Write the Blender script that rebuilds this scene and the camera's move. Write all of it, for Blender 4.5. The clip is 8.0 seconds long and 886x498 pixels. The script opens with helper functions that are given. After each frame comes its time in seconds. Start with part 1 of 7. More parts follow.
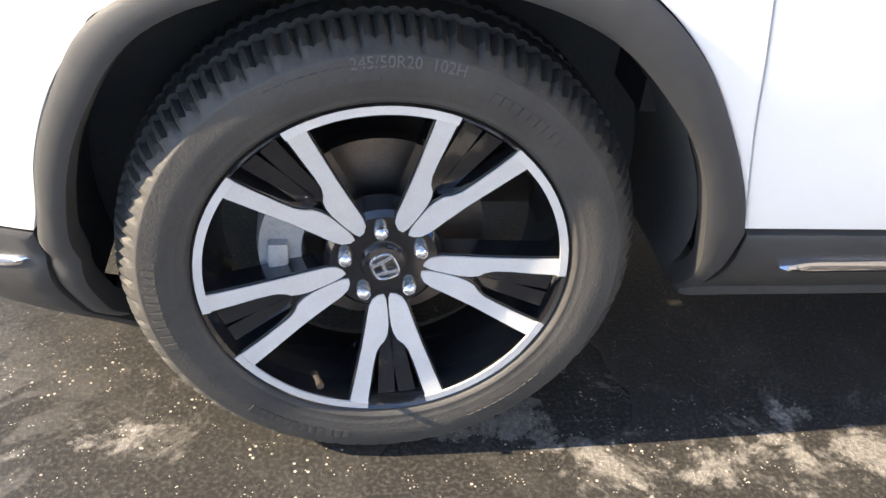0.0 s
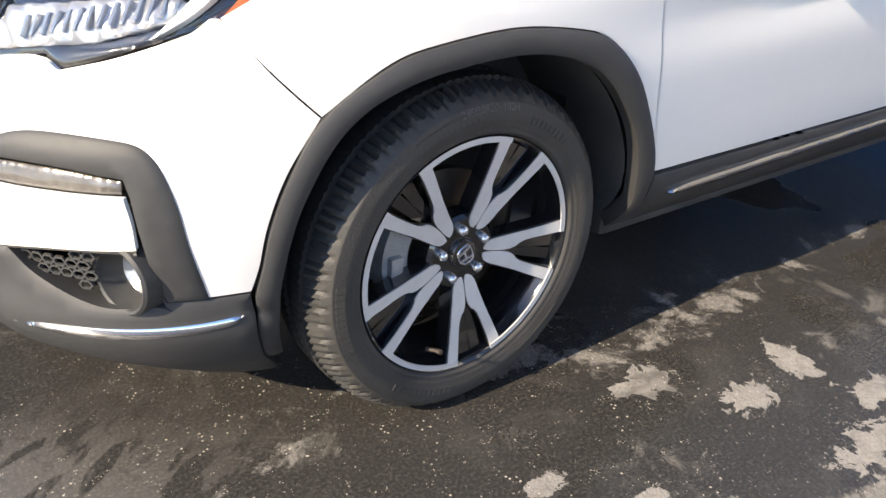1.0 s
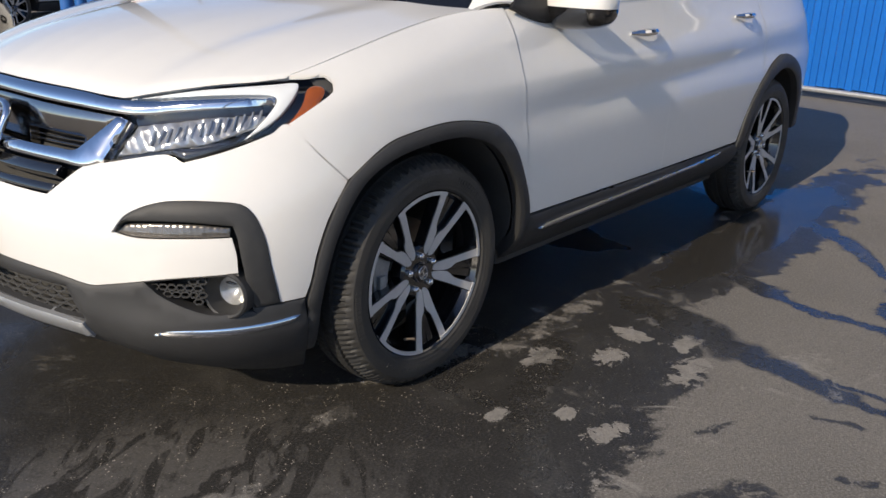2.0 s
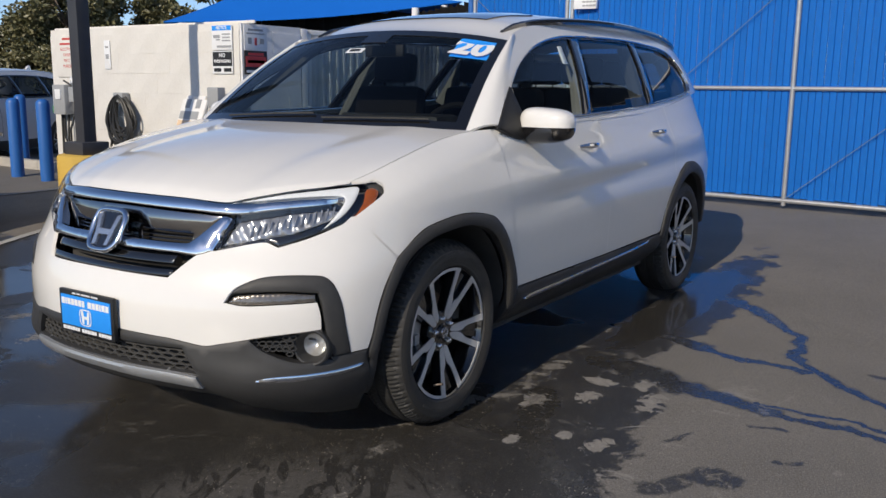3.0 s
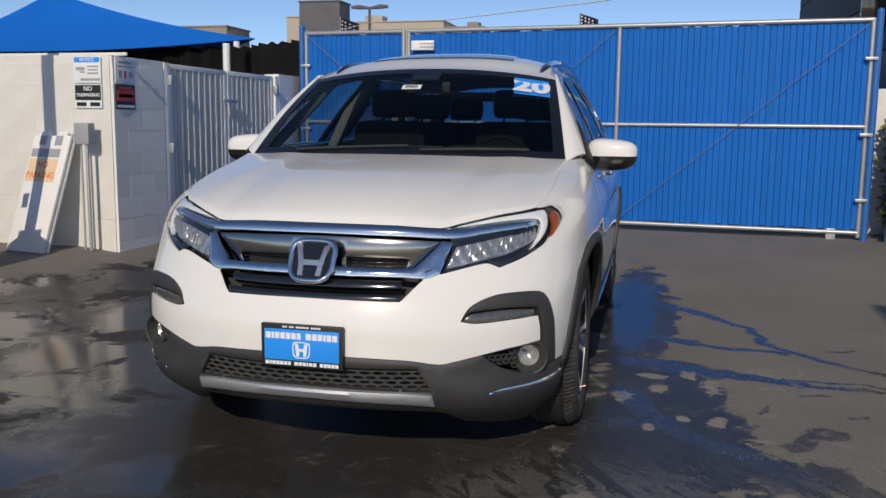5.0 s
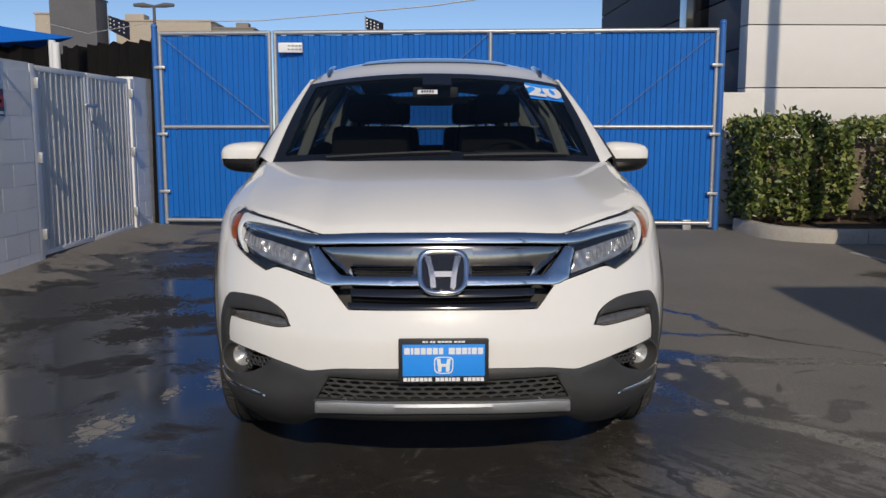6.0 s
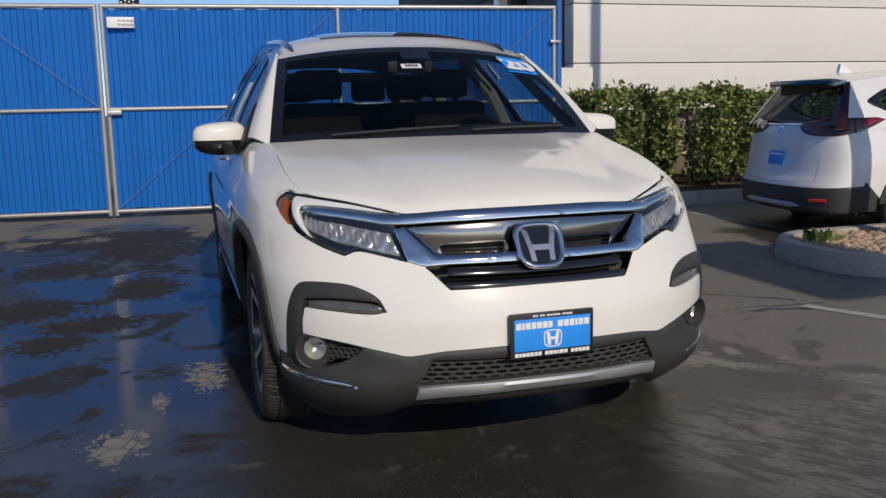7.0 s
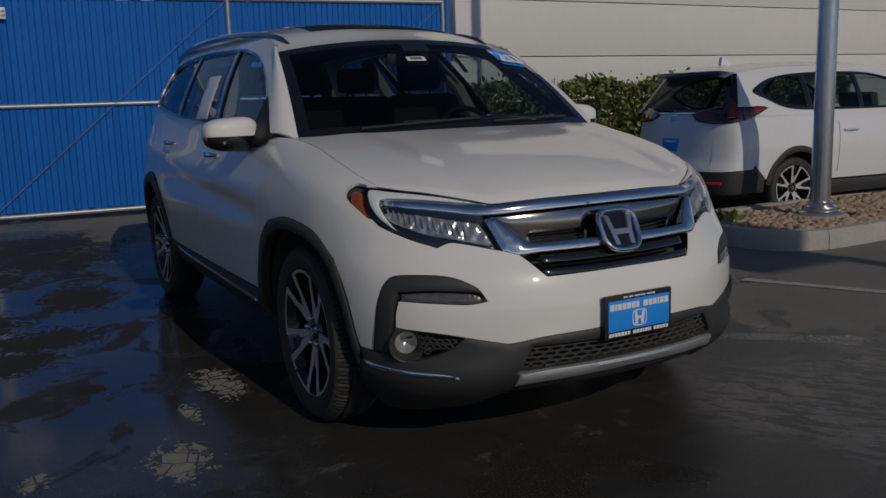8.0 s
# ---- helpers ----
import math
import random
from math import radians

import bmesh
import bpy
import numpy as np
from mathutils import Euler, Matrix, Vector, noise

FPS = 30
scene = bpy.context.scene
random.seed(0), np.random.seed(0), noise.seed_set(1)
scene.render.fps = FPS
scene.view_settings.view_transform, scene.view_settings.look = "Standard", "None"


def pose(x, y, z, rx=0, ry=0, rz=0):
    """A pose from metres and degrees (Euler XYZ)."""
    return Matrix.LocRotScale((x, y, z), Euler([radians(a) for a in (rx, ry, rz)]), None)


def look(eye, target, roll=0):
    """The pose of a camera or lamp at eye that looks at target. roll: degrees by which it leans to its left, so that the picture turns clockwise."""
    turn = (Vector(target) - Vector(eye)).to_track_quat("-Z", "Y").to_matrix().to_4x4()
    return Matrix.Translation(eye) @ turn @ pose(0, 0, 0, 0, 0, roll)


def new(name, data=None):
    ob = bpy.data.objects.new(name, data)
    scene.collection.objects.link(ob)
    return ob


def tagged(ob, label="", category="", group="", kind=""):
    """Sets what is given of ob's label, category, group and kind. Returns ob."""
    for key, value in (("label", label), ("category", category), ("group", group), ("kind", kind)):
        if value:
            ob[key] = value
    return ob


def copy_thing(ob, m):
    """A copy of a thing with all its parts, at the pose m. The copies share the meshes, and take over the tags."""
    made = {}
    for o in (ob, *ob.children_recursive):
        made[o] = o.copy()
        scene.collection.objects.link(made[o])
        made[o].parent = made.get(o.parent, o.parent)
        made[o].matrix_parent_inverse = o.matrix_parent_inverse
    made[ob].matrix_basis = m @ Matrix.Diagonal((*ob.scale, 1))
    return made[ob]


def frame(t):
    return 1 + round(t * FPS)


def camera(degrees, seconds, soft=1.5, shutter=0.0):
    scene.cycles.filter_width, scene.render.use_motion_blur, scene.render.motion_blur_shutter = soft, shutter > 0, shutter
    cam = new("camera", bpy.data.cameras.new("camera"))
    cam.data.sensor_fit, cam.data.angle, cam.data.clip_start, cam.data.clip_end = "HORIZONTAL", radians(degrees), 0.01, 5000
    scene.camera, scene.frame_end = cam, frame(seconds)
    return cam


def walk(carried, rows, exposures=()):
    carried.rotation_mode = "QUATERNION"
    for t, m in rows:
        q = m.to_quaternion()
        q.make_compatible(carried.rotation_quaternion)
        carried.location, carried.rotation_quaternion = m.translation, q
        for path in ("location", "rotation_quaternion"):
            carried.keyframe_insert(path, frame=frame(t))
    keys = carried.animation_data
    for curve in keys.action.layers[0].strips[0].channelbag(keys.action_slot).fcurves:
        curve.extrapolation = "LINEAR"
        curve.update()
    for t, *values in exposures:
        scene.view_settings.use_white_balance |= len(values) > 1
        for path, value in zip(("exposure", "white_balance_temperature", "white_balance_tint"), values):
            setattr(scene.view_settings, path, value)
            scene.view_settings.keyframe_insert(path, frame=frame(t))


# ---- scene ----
cam = camera(53.8, 8.0)
PATH = [
    (0, (-0.11, -1.89, 1.108), (0.199, -0.281, -0.039), 6.2),
    (0.5, (-0.536, -1.956, 1.148), (0.279, -0.459, 0.103), 4.6),
    (1, (-1.021, -2.113, 1.222), (0.071, -0.726, 0.283), 3.5),
    (1.5, (-1.474, -2.341, 1.293), (-0.19, -1.037, 0.487), 2.8),
    (2, (-1.947, -2.552, 1.322), (-0.479, -1.358, 0.674), 2.1),
    (2.2, (-2.145, -2.647, 1.339), (-0.619, -1.481, 0.779), 1.4),
    (3.3, (-3.055, -2.728, 1.323), (-1.389, -1.675, 0.98), 0.5),
    (3.5, (-3.21, -2.639, 1.312), (-1.526, -1.612, 0.985), 0.3),
    (4, (-3.419, -2.268, 1.295), (-1.616, -1.451, 1.009), 1.4),
    (4.5, (-3.648, -1.777, 1.292), (-1.784, -1.102, 1.024), 1.5),
    (4.7, (-3.722, -1.554, 1.298), (-1.836, -0.947, 1.024), 1.0),
    (5.8, (-3.937, -0.178, 1.294), (-1.955, -0.146, 1.024), 0.4),
    (6, (-3.914, 0.072, 1.305), (-1.933, 0.025, 1.034), 0.0),
    (6.5, (-3.835, 0.661, 1.3), (-1.884, 0.325, 1.013), -0.8),
    (7, (-3.663, 1.213, 1.293), (-1.776, 0.632, 0.971), -1.2),
    (7.5, (-3.537, 1.701, 1.303), (-1.731, 0.903, 0.982), -1.6),
    (8, (-3.33, 2.091, 1.306), (-1.604, 1.141, 0.962), -1.8),
]
EXPOSURES = [(0, 2.82, 8350, 10), (0.5, 2.72, 7950, 10), (1.0, 2.0, 7950, 10), (1.5, 1.12, 7800, 10), (2.2, 0.54, 7430, 10), (3.3, 0.28, 7180, 10), (4.0, 0.17, 7130, 10), (4.7, 0.1, 7180, 10), (6.0, 0.0, 7380, 10), (7.65, 0.03, 7380, 10), (7.8, -0.2, 7380, 10), (8.0, -1.12, 7120, 10)]
walk(cam, [(t, look(eye, target, roll)) for t, eye, target, roll in PATH], EXPOSURES)

# ---- sky and sun ----
SUN_ELEVATION, SUN_HEADING = 30.5, 3.1   # the light travels along +x, a little towards +y
world = bpy.data.worlds.new("clear_sky")
scene.world = world
world.use_nodes = True
_wn, _wl = world.node_tree.nodes, world.node_tree.links
_sky = _wn.new("ShaderNodeTexSky")
_sky.sky_type, _sky.sun_disc = "NISHITA", False
_sky.sun_elevation, _sky.sun_rotation = radians(SUN_ELEVATION), radians(-90 - SUN_HEADING)
_sky.altitude, _sky.air_density, _sky.dust_density, _sky.ozone_density = 1800, 0.8, 1.0, 6.0
_tone = _wn.new("ShaderNodeMix")
_tone.data_type, _tone.blend_type = "RGBA", "MULTIPLY"
_tone.inputs[0].default_value, _tone.inputs[7].default_value = 1.0, (0.84, 0.79, 0.77, 1)
_wl.new(_sky.outputs[0], _tone.inputs[6])
_wl.new(_tone.outputs[2], _wn["Background"].inputs[0])
_wn["Background"].inputs[1].default_value = 0.15
sun = new("sun", bpy.data.lights.new("sun", "SUN"))
sun.data.energy, sun.data.angle, sun.data.color = 2.65, radians(0.53), (1.0, 0.93, 0.83)
_way = Vector((math.cos(radians(SUN_ELEVATION)) * math.cos(radians(SUN_HEADING)),
               math.cos(radians(SUN_ELEVATION)) * math.sin(radians(SUN_HEADING)), -math.sin(radians(SUN_ELEVATION))))
sun.matrix_world = look(-_way * 30, (0, 0, 0))


# ---- materials ----
def surface(name, a, b=None, rough=0.5, scale=6.0, spread=0.12, metal=0.0, bump=0.0, bscale=80.0, coat=0.0, coat_rough=0.03,
            fine=0.35, vary=0.0):
    """Two tones mixed by noise at two scales, with uneven gloss and fine relief. vary: how far pieces differ from each other."""
    m = bpy.data.materials.new(name)
    m.use_nodes = True
    n, l = m.node_tree.nodes, m.node_tree.links
    p = n["Principled BSDF"]
    b = b or tuple(v * 0.8 for v in a)
    where = n.new("ShaderNodeTexCoord").outputs["Object"]
    big, small = n.new("ShaderNodeTexNoise"), n.new("ShaderNodeTexNoise")
    for k, s in ((big, scale), (small, scale * 11)):
        k.inputs["Scale"].default_value, k.inputs["Detail"].default_value = s, 5
        l.new(where, k.inputs["Vector"])
    both_ = n.new("ShaderNodeMix")
    both_.inputs[0].default_value = fine
    l.new(big.outputs[0], both_.inputs[2])
    l.new(small.outputs[0], both_.inputs[3])
    ramp = n.new("ShaderNodeMapRange")
    ramp.inputs[1].default_value, ramp.inputs[2].default_value = 0.3, 0.7
    l.new(both_.outputs[0], ramp.inputs[0])
    mix = n.new("ShaderNodeMix")
    mix.data_type = "RGBA"
    mix.inputs[6].default_value, mix.inputs[7].default_value = (*a, 1), (*b, 1)
    l.new(ramp.outputs[0], mix.inputs[0])
    colour = mix.outputs[2]
    if vary:
        info, hue, span = n.new("ShaderNodeObjectInfo"), n.new("ShaderNodeHueSaturation"), n.new("ShaderNodeMapRange")
        span.inputs[3].default_value, span.inputs[4].default_value = 1 - vary, 1 + vary
        l.new(info.outputs["Random"], span.inputs[0])
        l.new(span.outputs[0], hue.inputs["Value"])
        l.new(colour, hue.inputs["Color"])
        colour = hue.outputs[0]
    l.new(colour, p.inputs["Base Color"])
    gloss = n.new("ShaderNodeMapRange")
    gloss.inputs[3].default_value, gloss.inputs[4].default_value = max(0.02, rough - spread * rough), min(1, rough + spread * rough)
    l.new(small.outputs[0], gloss.inputs[0])
    l.new(gloss.outputs[0], p.inputs["Roughness"])
    p.inputs["Metallic"].default_value = metal
    p.inputs["Coat Weight"].default_value, p.inputs["Coat Roughness"].default_value = coat, coat_rough
    if bump:
        rel, bmp = n.new("ShaderNodeTexNoise"), n.new("ShaderNodeBump")
        rel.inputs["Scale"].default_value, rel.inputs["Detail"].default_value = bscale, 4
        l.new(where, rel.inputs["Vector"])
        bmp.inputs["Strength"].default_value, bmp.inputs["Distance"].default_value = bump, 0.01
        l.new(rel.outputs[0], bmp.inputs["Height"])
        l.new(bmp.outputs[0], p.inputs["Normal"])
    return m


def clear(name, tint=(1, 1, 1), rough=0.0, dark=0.0, ior=1.5):
    """Thin glass: straight through, tinted, with a real gloss on top."""
    m = bpy.data.materials.new(name)
    m.use_nodes = True
    n, l = m.node_tree.nodes, m.node_tree.links
    n.remove(n["Principled BSDF"])
    see, shine, mix, f, rise, gloss = (n.new(k) for k in ("ShaderNodeBsdfTransparent", "ShaderNodeBsdfGlossy", "ShaderNodeMixShader", "ShaderNodeLayerWeight", "ShaderNodeMath", "ShaderNodeMath"))
    see.inputs[0].default_value = (*[c * (1 - dark) for c in tint], 1)
    shine.inputs["Roughness"].default_value = rough
    head_on = ((ior - 1) / (ior + 1)) ** 2
    f.inputs[0].default_value = 0.5
    rise.operation, gloss.operation = "POWER", "MULTIPLY_ADD"
    rise.inputs[1].default_value, gloss.inputs[1].default_value, gloss.inputs[2].default_value = 5.0, 1 - head_on, head_on
    l.new(f.outputs["Facing"], rise.inputs[0])
    l.new(rise.outputs[0], gloss.inputs[0])
    l.new(gloss.outputs[0], mix.inputs[0])
    l.new(see.outputs[0], mix.inputs[1])
    l.new(shine.outputs[0], mix.inputs[2])
    l.new(mix.outputs[0], n["Material Output"].inputs[0])
    return m


PAINT = surface("pearl_white_paint", (0.80, 0.785, 0.75), (0.77, 0.755, 0.725), rough=0.32, scale=2.0, coat=1.0, coat_rough=0.02, bump=0.004, bscale=900)
PAINT.node_tree.nodes["Principled BSDF"].inputs["Specular IOR Level"].default_value = 0.18
PAINT_FAR = surface("white_car_paint", (0.78, 0.78, 0.78), (0.74, 0.74, 0.75), rough=0.3, scale=2.0, coat=1.0, coat_rough=0.03)
CLADDING = surface("black_textured_plastic", (0.029, 0.029, 0.030), (0.044, 0.044, 0.044), rough=0.56, scale=5, bump=0.12, bscale=700)
GLOSS_BLACK = surface("gloss_black_plastic", (0.006, 0.006, 0.007), (0.012, 0.012, 0.013), rough=0.12, coat=1.0, scale=9)
MATT_BLACK = surface("matt_black_underside", (0.030, 0.030, 0.031), (0.056, 0.054, 0.050), rough=0.85, scale=7, bump=0.2, bscale=90)
CHROME = surface("chrome", (0.80, 0.81, 0.83), (0.74, 0.75, 0.78), rough=0.07, metal=1.0, scale=8)
SATIN = surface("smoked_chrome", (0.40, 0.38, 0.36), (0.34, 0.325, 0.31), rough=0.12, metal=1.0, scale=6)
TURN_BODY = surface("clear_turn_lamp_body", (0.26, 0.235, 0.21), (0.10, 0.09, 0.08), rough=0.25, metal=0.6, scale=60)
FOG_BOWL = surface("mirrored_fog_bowl", (0.66, 0.66, 0.65), (0.36, 0.36, 0.355), rough=0.24, metal=0.5, scale=45)
REAR_GLASS = clear("tailgate_glass", (0.62, 0.68, 0.70))
PRIVACY_FAR = clear("dark_hatch_glass", (0.36, 0.40, 0.41), ior=1.3)
TINT_FAR = clear("tinted_side_glass", (0.52, 0.57, 0.58))
SILVER = surface("silver_painted_plastic", (0.50, 0.51, 0.52), (0.44, 0.45, 0.46), rough=0.38, metal=0.6, scale=8)
MACHINED = surface("machined_aluminium", (0.66, 0.65, 0.64), (0.56, 0.55, 0.54), rough=0.40, metal=0.30, scale=30, bump=0.06, bscale=400, fine=0.6)
RUBBER = surface("tyre_rubber", (0.026, 0.025, 0.024), (0.056, 0.052, 0.046), rough=0.62, scale=9, bump=0.15, bscale=240)
TREAD = surface("tyre_tread", (0.012, 0.012, 0.012), (0.026, 0.025, 0.023), rough=0.75, scale=14, bump=0.2, bscale=200)
SIDEWALL_TEXT = surface("pale_rubber_mark", (0.10, 0.097, 0.094), (0.075, 0.072, 0.07), rough=0.7, scale=30)
IRON = surface("brake_iron", (0.23, 0.20, 0.18), (0.13, 0.10, 0.08), rough=0.42, metal=0.9, scale=22)
CALIPER = surface("cast_caliper", (0.42, 0.44, 0.46), (0.28, 0.29, 0.30), rough=0.5, metal=0.6, scale=25, bump=0.2, bscale=160)
GLASS = clear("windscreen_glass", (0.47, 0.53, 0.54))
SIDE_GLASS = clear("side_glass", (0.85, 0.91, 0.90))
PRIVACY = clear("privacy_glass", (0.20, 0.23, 0.25))
LENS = clear("lamp_lens", (0.95, 0.96, 0.97))
BAND = surface("black_glass_band", (0.006, 0.006, 0.007), (0.010, 0.010, 0.010), rough=0.06, coat=1.0)
WHITE_LENS = surface("milky_light_guide", (0.86, 0.88, 0.88), (0.80, 0.82, 0.82), rough=0.25, coat=0.6)
AMBER = surface("amber_lens", (0.38, 0.088, 0.010), (0.24, 0.050, 0.006), rough=0.18, coat=1.0, scale=40)
RED_LENS = surface("red_lens", (0.28, 0.008, 0.010), (0.18, 0.005, 0.007), rough=0.12, coat=1.0, scale=30)
BADGE_CHROME = surface("satin_badge_chrome", (0.74, 0.75, 0.76), (0.66, 0.67, 0.69), rough=0.16, metal=0.85, scale=12)
BOWL = surface("bright_lamp_bowl", (0.50, 0.51, 0.52), (0.30, 0.31, 0.33), rough=0.22, metal=0.6, scale=30, coat=0.5)
TRIM = surface("dark_cabin_plastic", (0.010, 0.010, 0.011), (0.016, 0.016, 0.016), rough=0.6, scale=9, bump=0.1, bscale=300)
LEATHER = surface("black_leather", (0.004, 0.004, 0.004), (0.008, 0.0075, 0.0075), rough=0.8, scale=14, bump=0.2, bscale=220)
LEATHER.node_tree.nodes["Principled BSDF"].inputs["Specular IOR Level"].default_value = 0.12
HEADLINER = surface("grey_headliner", (0.13, 0.137, 0.135), (0.10, 0.107, 0.105), rough=0.9, scale=9)
SIGN_BLUE = surface("blue_print", (0.006, 0.30, 0.90), (0.006, 0.27, 0.84), rough=0.5, scale=12)
SIGN_WHITE = surface("white_print", (0.82, 0.83, 0.84), (0.76, 0.77, 0.78), rough=0.4, scale=12)
SIGN_RED = surface("red_print", (0.62, 0.06, 0.05), (0.5, 0.05, 0.04), rough=0.5, scale=12)
SIGN_ORANGE = surface("orange_print", (0.85, 0.22, 0.03), (0.75, 0.18, 0.03), rough=0.5, scale=12)
SIGN_BLACK = surface("black_print", (0.012, 0.012, 0.013), (0.02, 0.02, 0.02), rough=0.45, scale=12)


# ---- mesh helpers ----
from mathutils.geometry import delaunay_2d_cdt


def finish(ob, material, parent, label="", angle=38):
    me = ob.data
    me.materials.append(material)
    me.polygons.foreach_set("use_smooth", [True] * len(me.polygons))
    me.set_sharp_from_angle(angle=radians(angle))
    if parent is not None:
        ob.parent = parent
    if label:
        tagged(ob, label)
    return ob


def part(name, bm, material, parent=None, label="", angle=38):
    """Links a bmesh as one mesh object under a thing or a part."""
    me = bpy.data.meshes.new(name)
    bmesh.ops.recalc_face_normals(bm, faces=bm.faces)
    bm.to_mesh(me)
    bm.free()
    return finish(new(name, me), material, parent, label, angle)


def raw(name, verts, faces, material, parent=None, label="", angle=38):
    me = bpy.data.meshes.new(name)
    me.from_pydata([tuple(map(float, v)) for v in verts], [], [tuple(map(int, f)) for f in faces])
    return finish(new(name, me), material, parent, label, angle)


def thing(name, label, category, m=None, group="", kind=""):
    ob = new(name)
    ob.empty_display_size = 0.1
    if m is not None:
        ob.matrix_world = m
    return tagged(ob, label, category, group, kind)


def box(bm, size, at=(0, 0, 0), turn=None, bevel=0.0, taper=1.0):
    """A block about the point at; its edges rounded, its top drawn in by taper."""
    made = bmesh.ops.create_cube(bm, size=1.0)["verts"]
    for v in made:
        k = taper if v.co.z > 0 else 1.0
        v.co = Vector((v.co.x * size[0] * k, v.co.y * size[1] * k, v.co.z * size[2]))
    if bevel:
        edges = {e for v in made for e in v.link_edges}
        made = list({v for f in bmesh.ops.bevel(bm, geom=list(edges), offset=bevel, segments=2, affect="EDGES", profile=0.6)["faces"] for v in f.verts} | {v for v in made if v.is_valid})
    m = Matrix.Translation(at) @ (turn.to_4x4() if turn is not None else Matrix())
    for v in made:
        v.co = m @ v.co
    return made


def tube(bm, path, radius, sides=10, closed=False, caps=True):
    """A round bar along points; radius may be a list."""
    pts = [Vector(p) for p in path]
    n = len(pts)
    rings, side = [], None
    for i, p in enumerate(pts):
        a, b = (pts[(i - 1) % n], pts[(i + 1) % n]) if closed else (pts[max(0, i - 1)], pts[min(n - 1, i + 1)])
        d = (b - a).normalized()
        if side is None:
            side = d.orthogonal().normalized()
        side = (side - d * side.dot(d)).normalized()
        up = d.cross(side)
        r = radius[i] if isinstance(radius, (list, tuple)) else radius
        rings.append([bm.verts.new(p + (side * math.cos(k) + up * math.sin(k)) * r) for k in (2 * math.pi * j / sides for j in range(sides))])
    for i in range(n if closed else n - 1):
        a, b = rings[i], rings[(i + 1) % n]
        for j in range(sides):
            bm.faces.new((a[j], a[(j + 1) % sides], b[(j + 1) % sides], b[j]))
    if caps and not closed:
        bm.faces.new(rings[0][::-1])
        bm.faces.new(rings[-1])
    return rings


def lathe(bm, profile, sides=48, axis="y", closed=False):
    """Turns (radius, along) pairs about an axis."""
    rings = []
    for r, a in profile:
        ring = []
        for j in range(sides):
            k = 2 * math.pi * j / sides
            u, v = r * math.cos(k), r * math.sin(k)
            ring.append(bm.verts.new((u, a, v) if axis == "y" else (u, v, a)))
        rings.append(ring)
    pairs = list(zip(rings, rings[1:])) + ([(rings[-1], rings[0])] if closed else [])
    for a, b in pairs:
        for j in range(sides):
            bm.faces.new((a[j], a[(j + 1) % sides], b[(j + 1) % sides], b[j]))
    return rings


def prism(bm, outline, depth, place=lambda u, v, w: (u, v, w), bevel=0.0):
    """A flat outline pulled out to a depth; its front edge drawn in by bevel."""
    n = len(outline)
    c = Vector((sum(p[0] for p in outline) / n, sum(p[1] for p in outline) / n))
    front = [bm.verts.new(place(p[0] + (c.x - p[0]) * bevel, p[1] + (c.y - p[1]) * bevel, depth)) for p in outline]
    loops = [[bm.verts.new(place(p[0], p[1], 0)) for p in outline]]
    if bevel:
        loops.append([bm.verts.new(place(p[0], p[1], depth * 0.7)) for p in outline])
    loops.append(front)
    for a, b in zip(loops, loops[1:]):
        for j in range(n):
            bm.faces.new((a[j], a[(j + 1) % n], b[(j + 1) % n], b[j]))
    bm.faces.new(front)
    bm.faces.new(loops[0][::-1])


def words(name, text, size, m, material, parent, depth=0.001, label="", heavy=0.0):
    """Raised lettering in the built-in font."""
    cu = bpy.data.curves.new(name, "FONT")
    cu.body, cu.size, cu.extrude, cu.align_x, cu.align_y, cu.resolution_u, cu.offset = text, size, depth, "CENTER", "CENTER", 3, heavy
    tmp = bpy.data.objects.new(name, cu)
    scene.collection.objects.link(tmp)
    me = bpy.data.meshes.new_from_object(tmp.evaluated_get(bpy.context.evaluated_depsgraph_get()))
    bpy.data.objects.remove(tmp)
    ob = new(name, me)
    me.materials.clear()
    me.materials.append(material)
    ob.parent = parent
    ob.matrix_local = m
    if label:
        tagged(ob, label)
    return ob


def spline(points, step):
    """A closed outline through points; a third entry marks a sharp corner."""
    pts = [(p[0], p[1], len(p) > 2) for p in points]
    n, out = len(pts), []
    for i in range(n):
        p0, p1, p2, p3 = pts[i - 1], pts[i], pts[(i + 1) % n], pts[(i + 2) % n]
        m1 = ((p2[0] - p0[0]) / 2, (p2[1] - p0[1]) / 2) if not p1[2] else (p2[0] - p1[0], p2[1] - p1[1])
        m2 = ((p3[0] - p1[0]) / 2, (p3[1] - p1[1]) / 2) if not p2[2] else (p2[0] - p1[0], p2[1] - p1[1])
        d = math.hypot(p2[0] - p1[0], p2[1] - p1[1])
        lim = [min(1.0, 1.2 * d / max(1e-9, math.hypot(*m))) for m in (m1, m2)]
        m1, m2 = (m1[0] * lim[0], m1[1] * lim[0]), (m2[0] * lim[1], m2[1] * lim[1])
        k = max(1, int(d / step + 0.5))
        for j in range(k):
            f = j / k
            a, b, c, e = 2 * f**3 - 3 * f**2 + 1, f**3 - 2 * f**2 + f, -2 * f**3 + 3 * f**2, f**3 - f**2
            out.append((a * p1[0] + b * m1[0] + c * p2[0] + e * m2[0], a * p1[1] + b * m1[1] + c * p2[1] + e * m2[1]))
    return np.array(out)


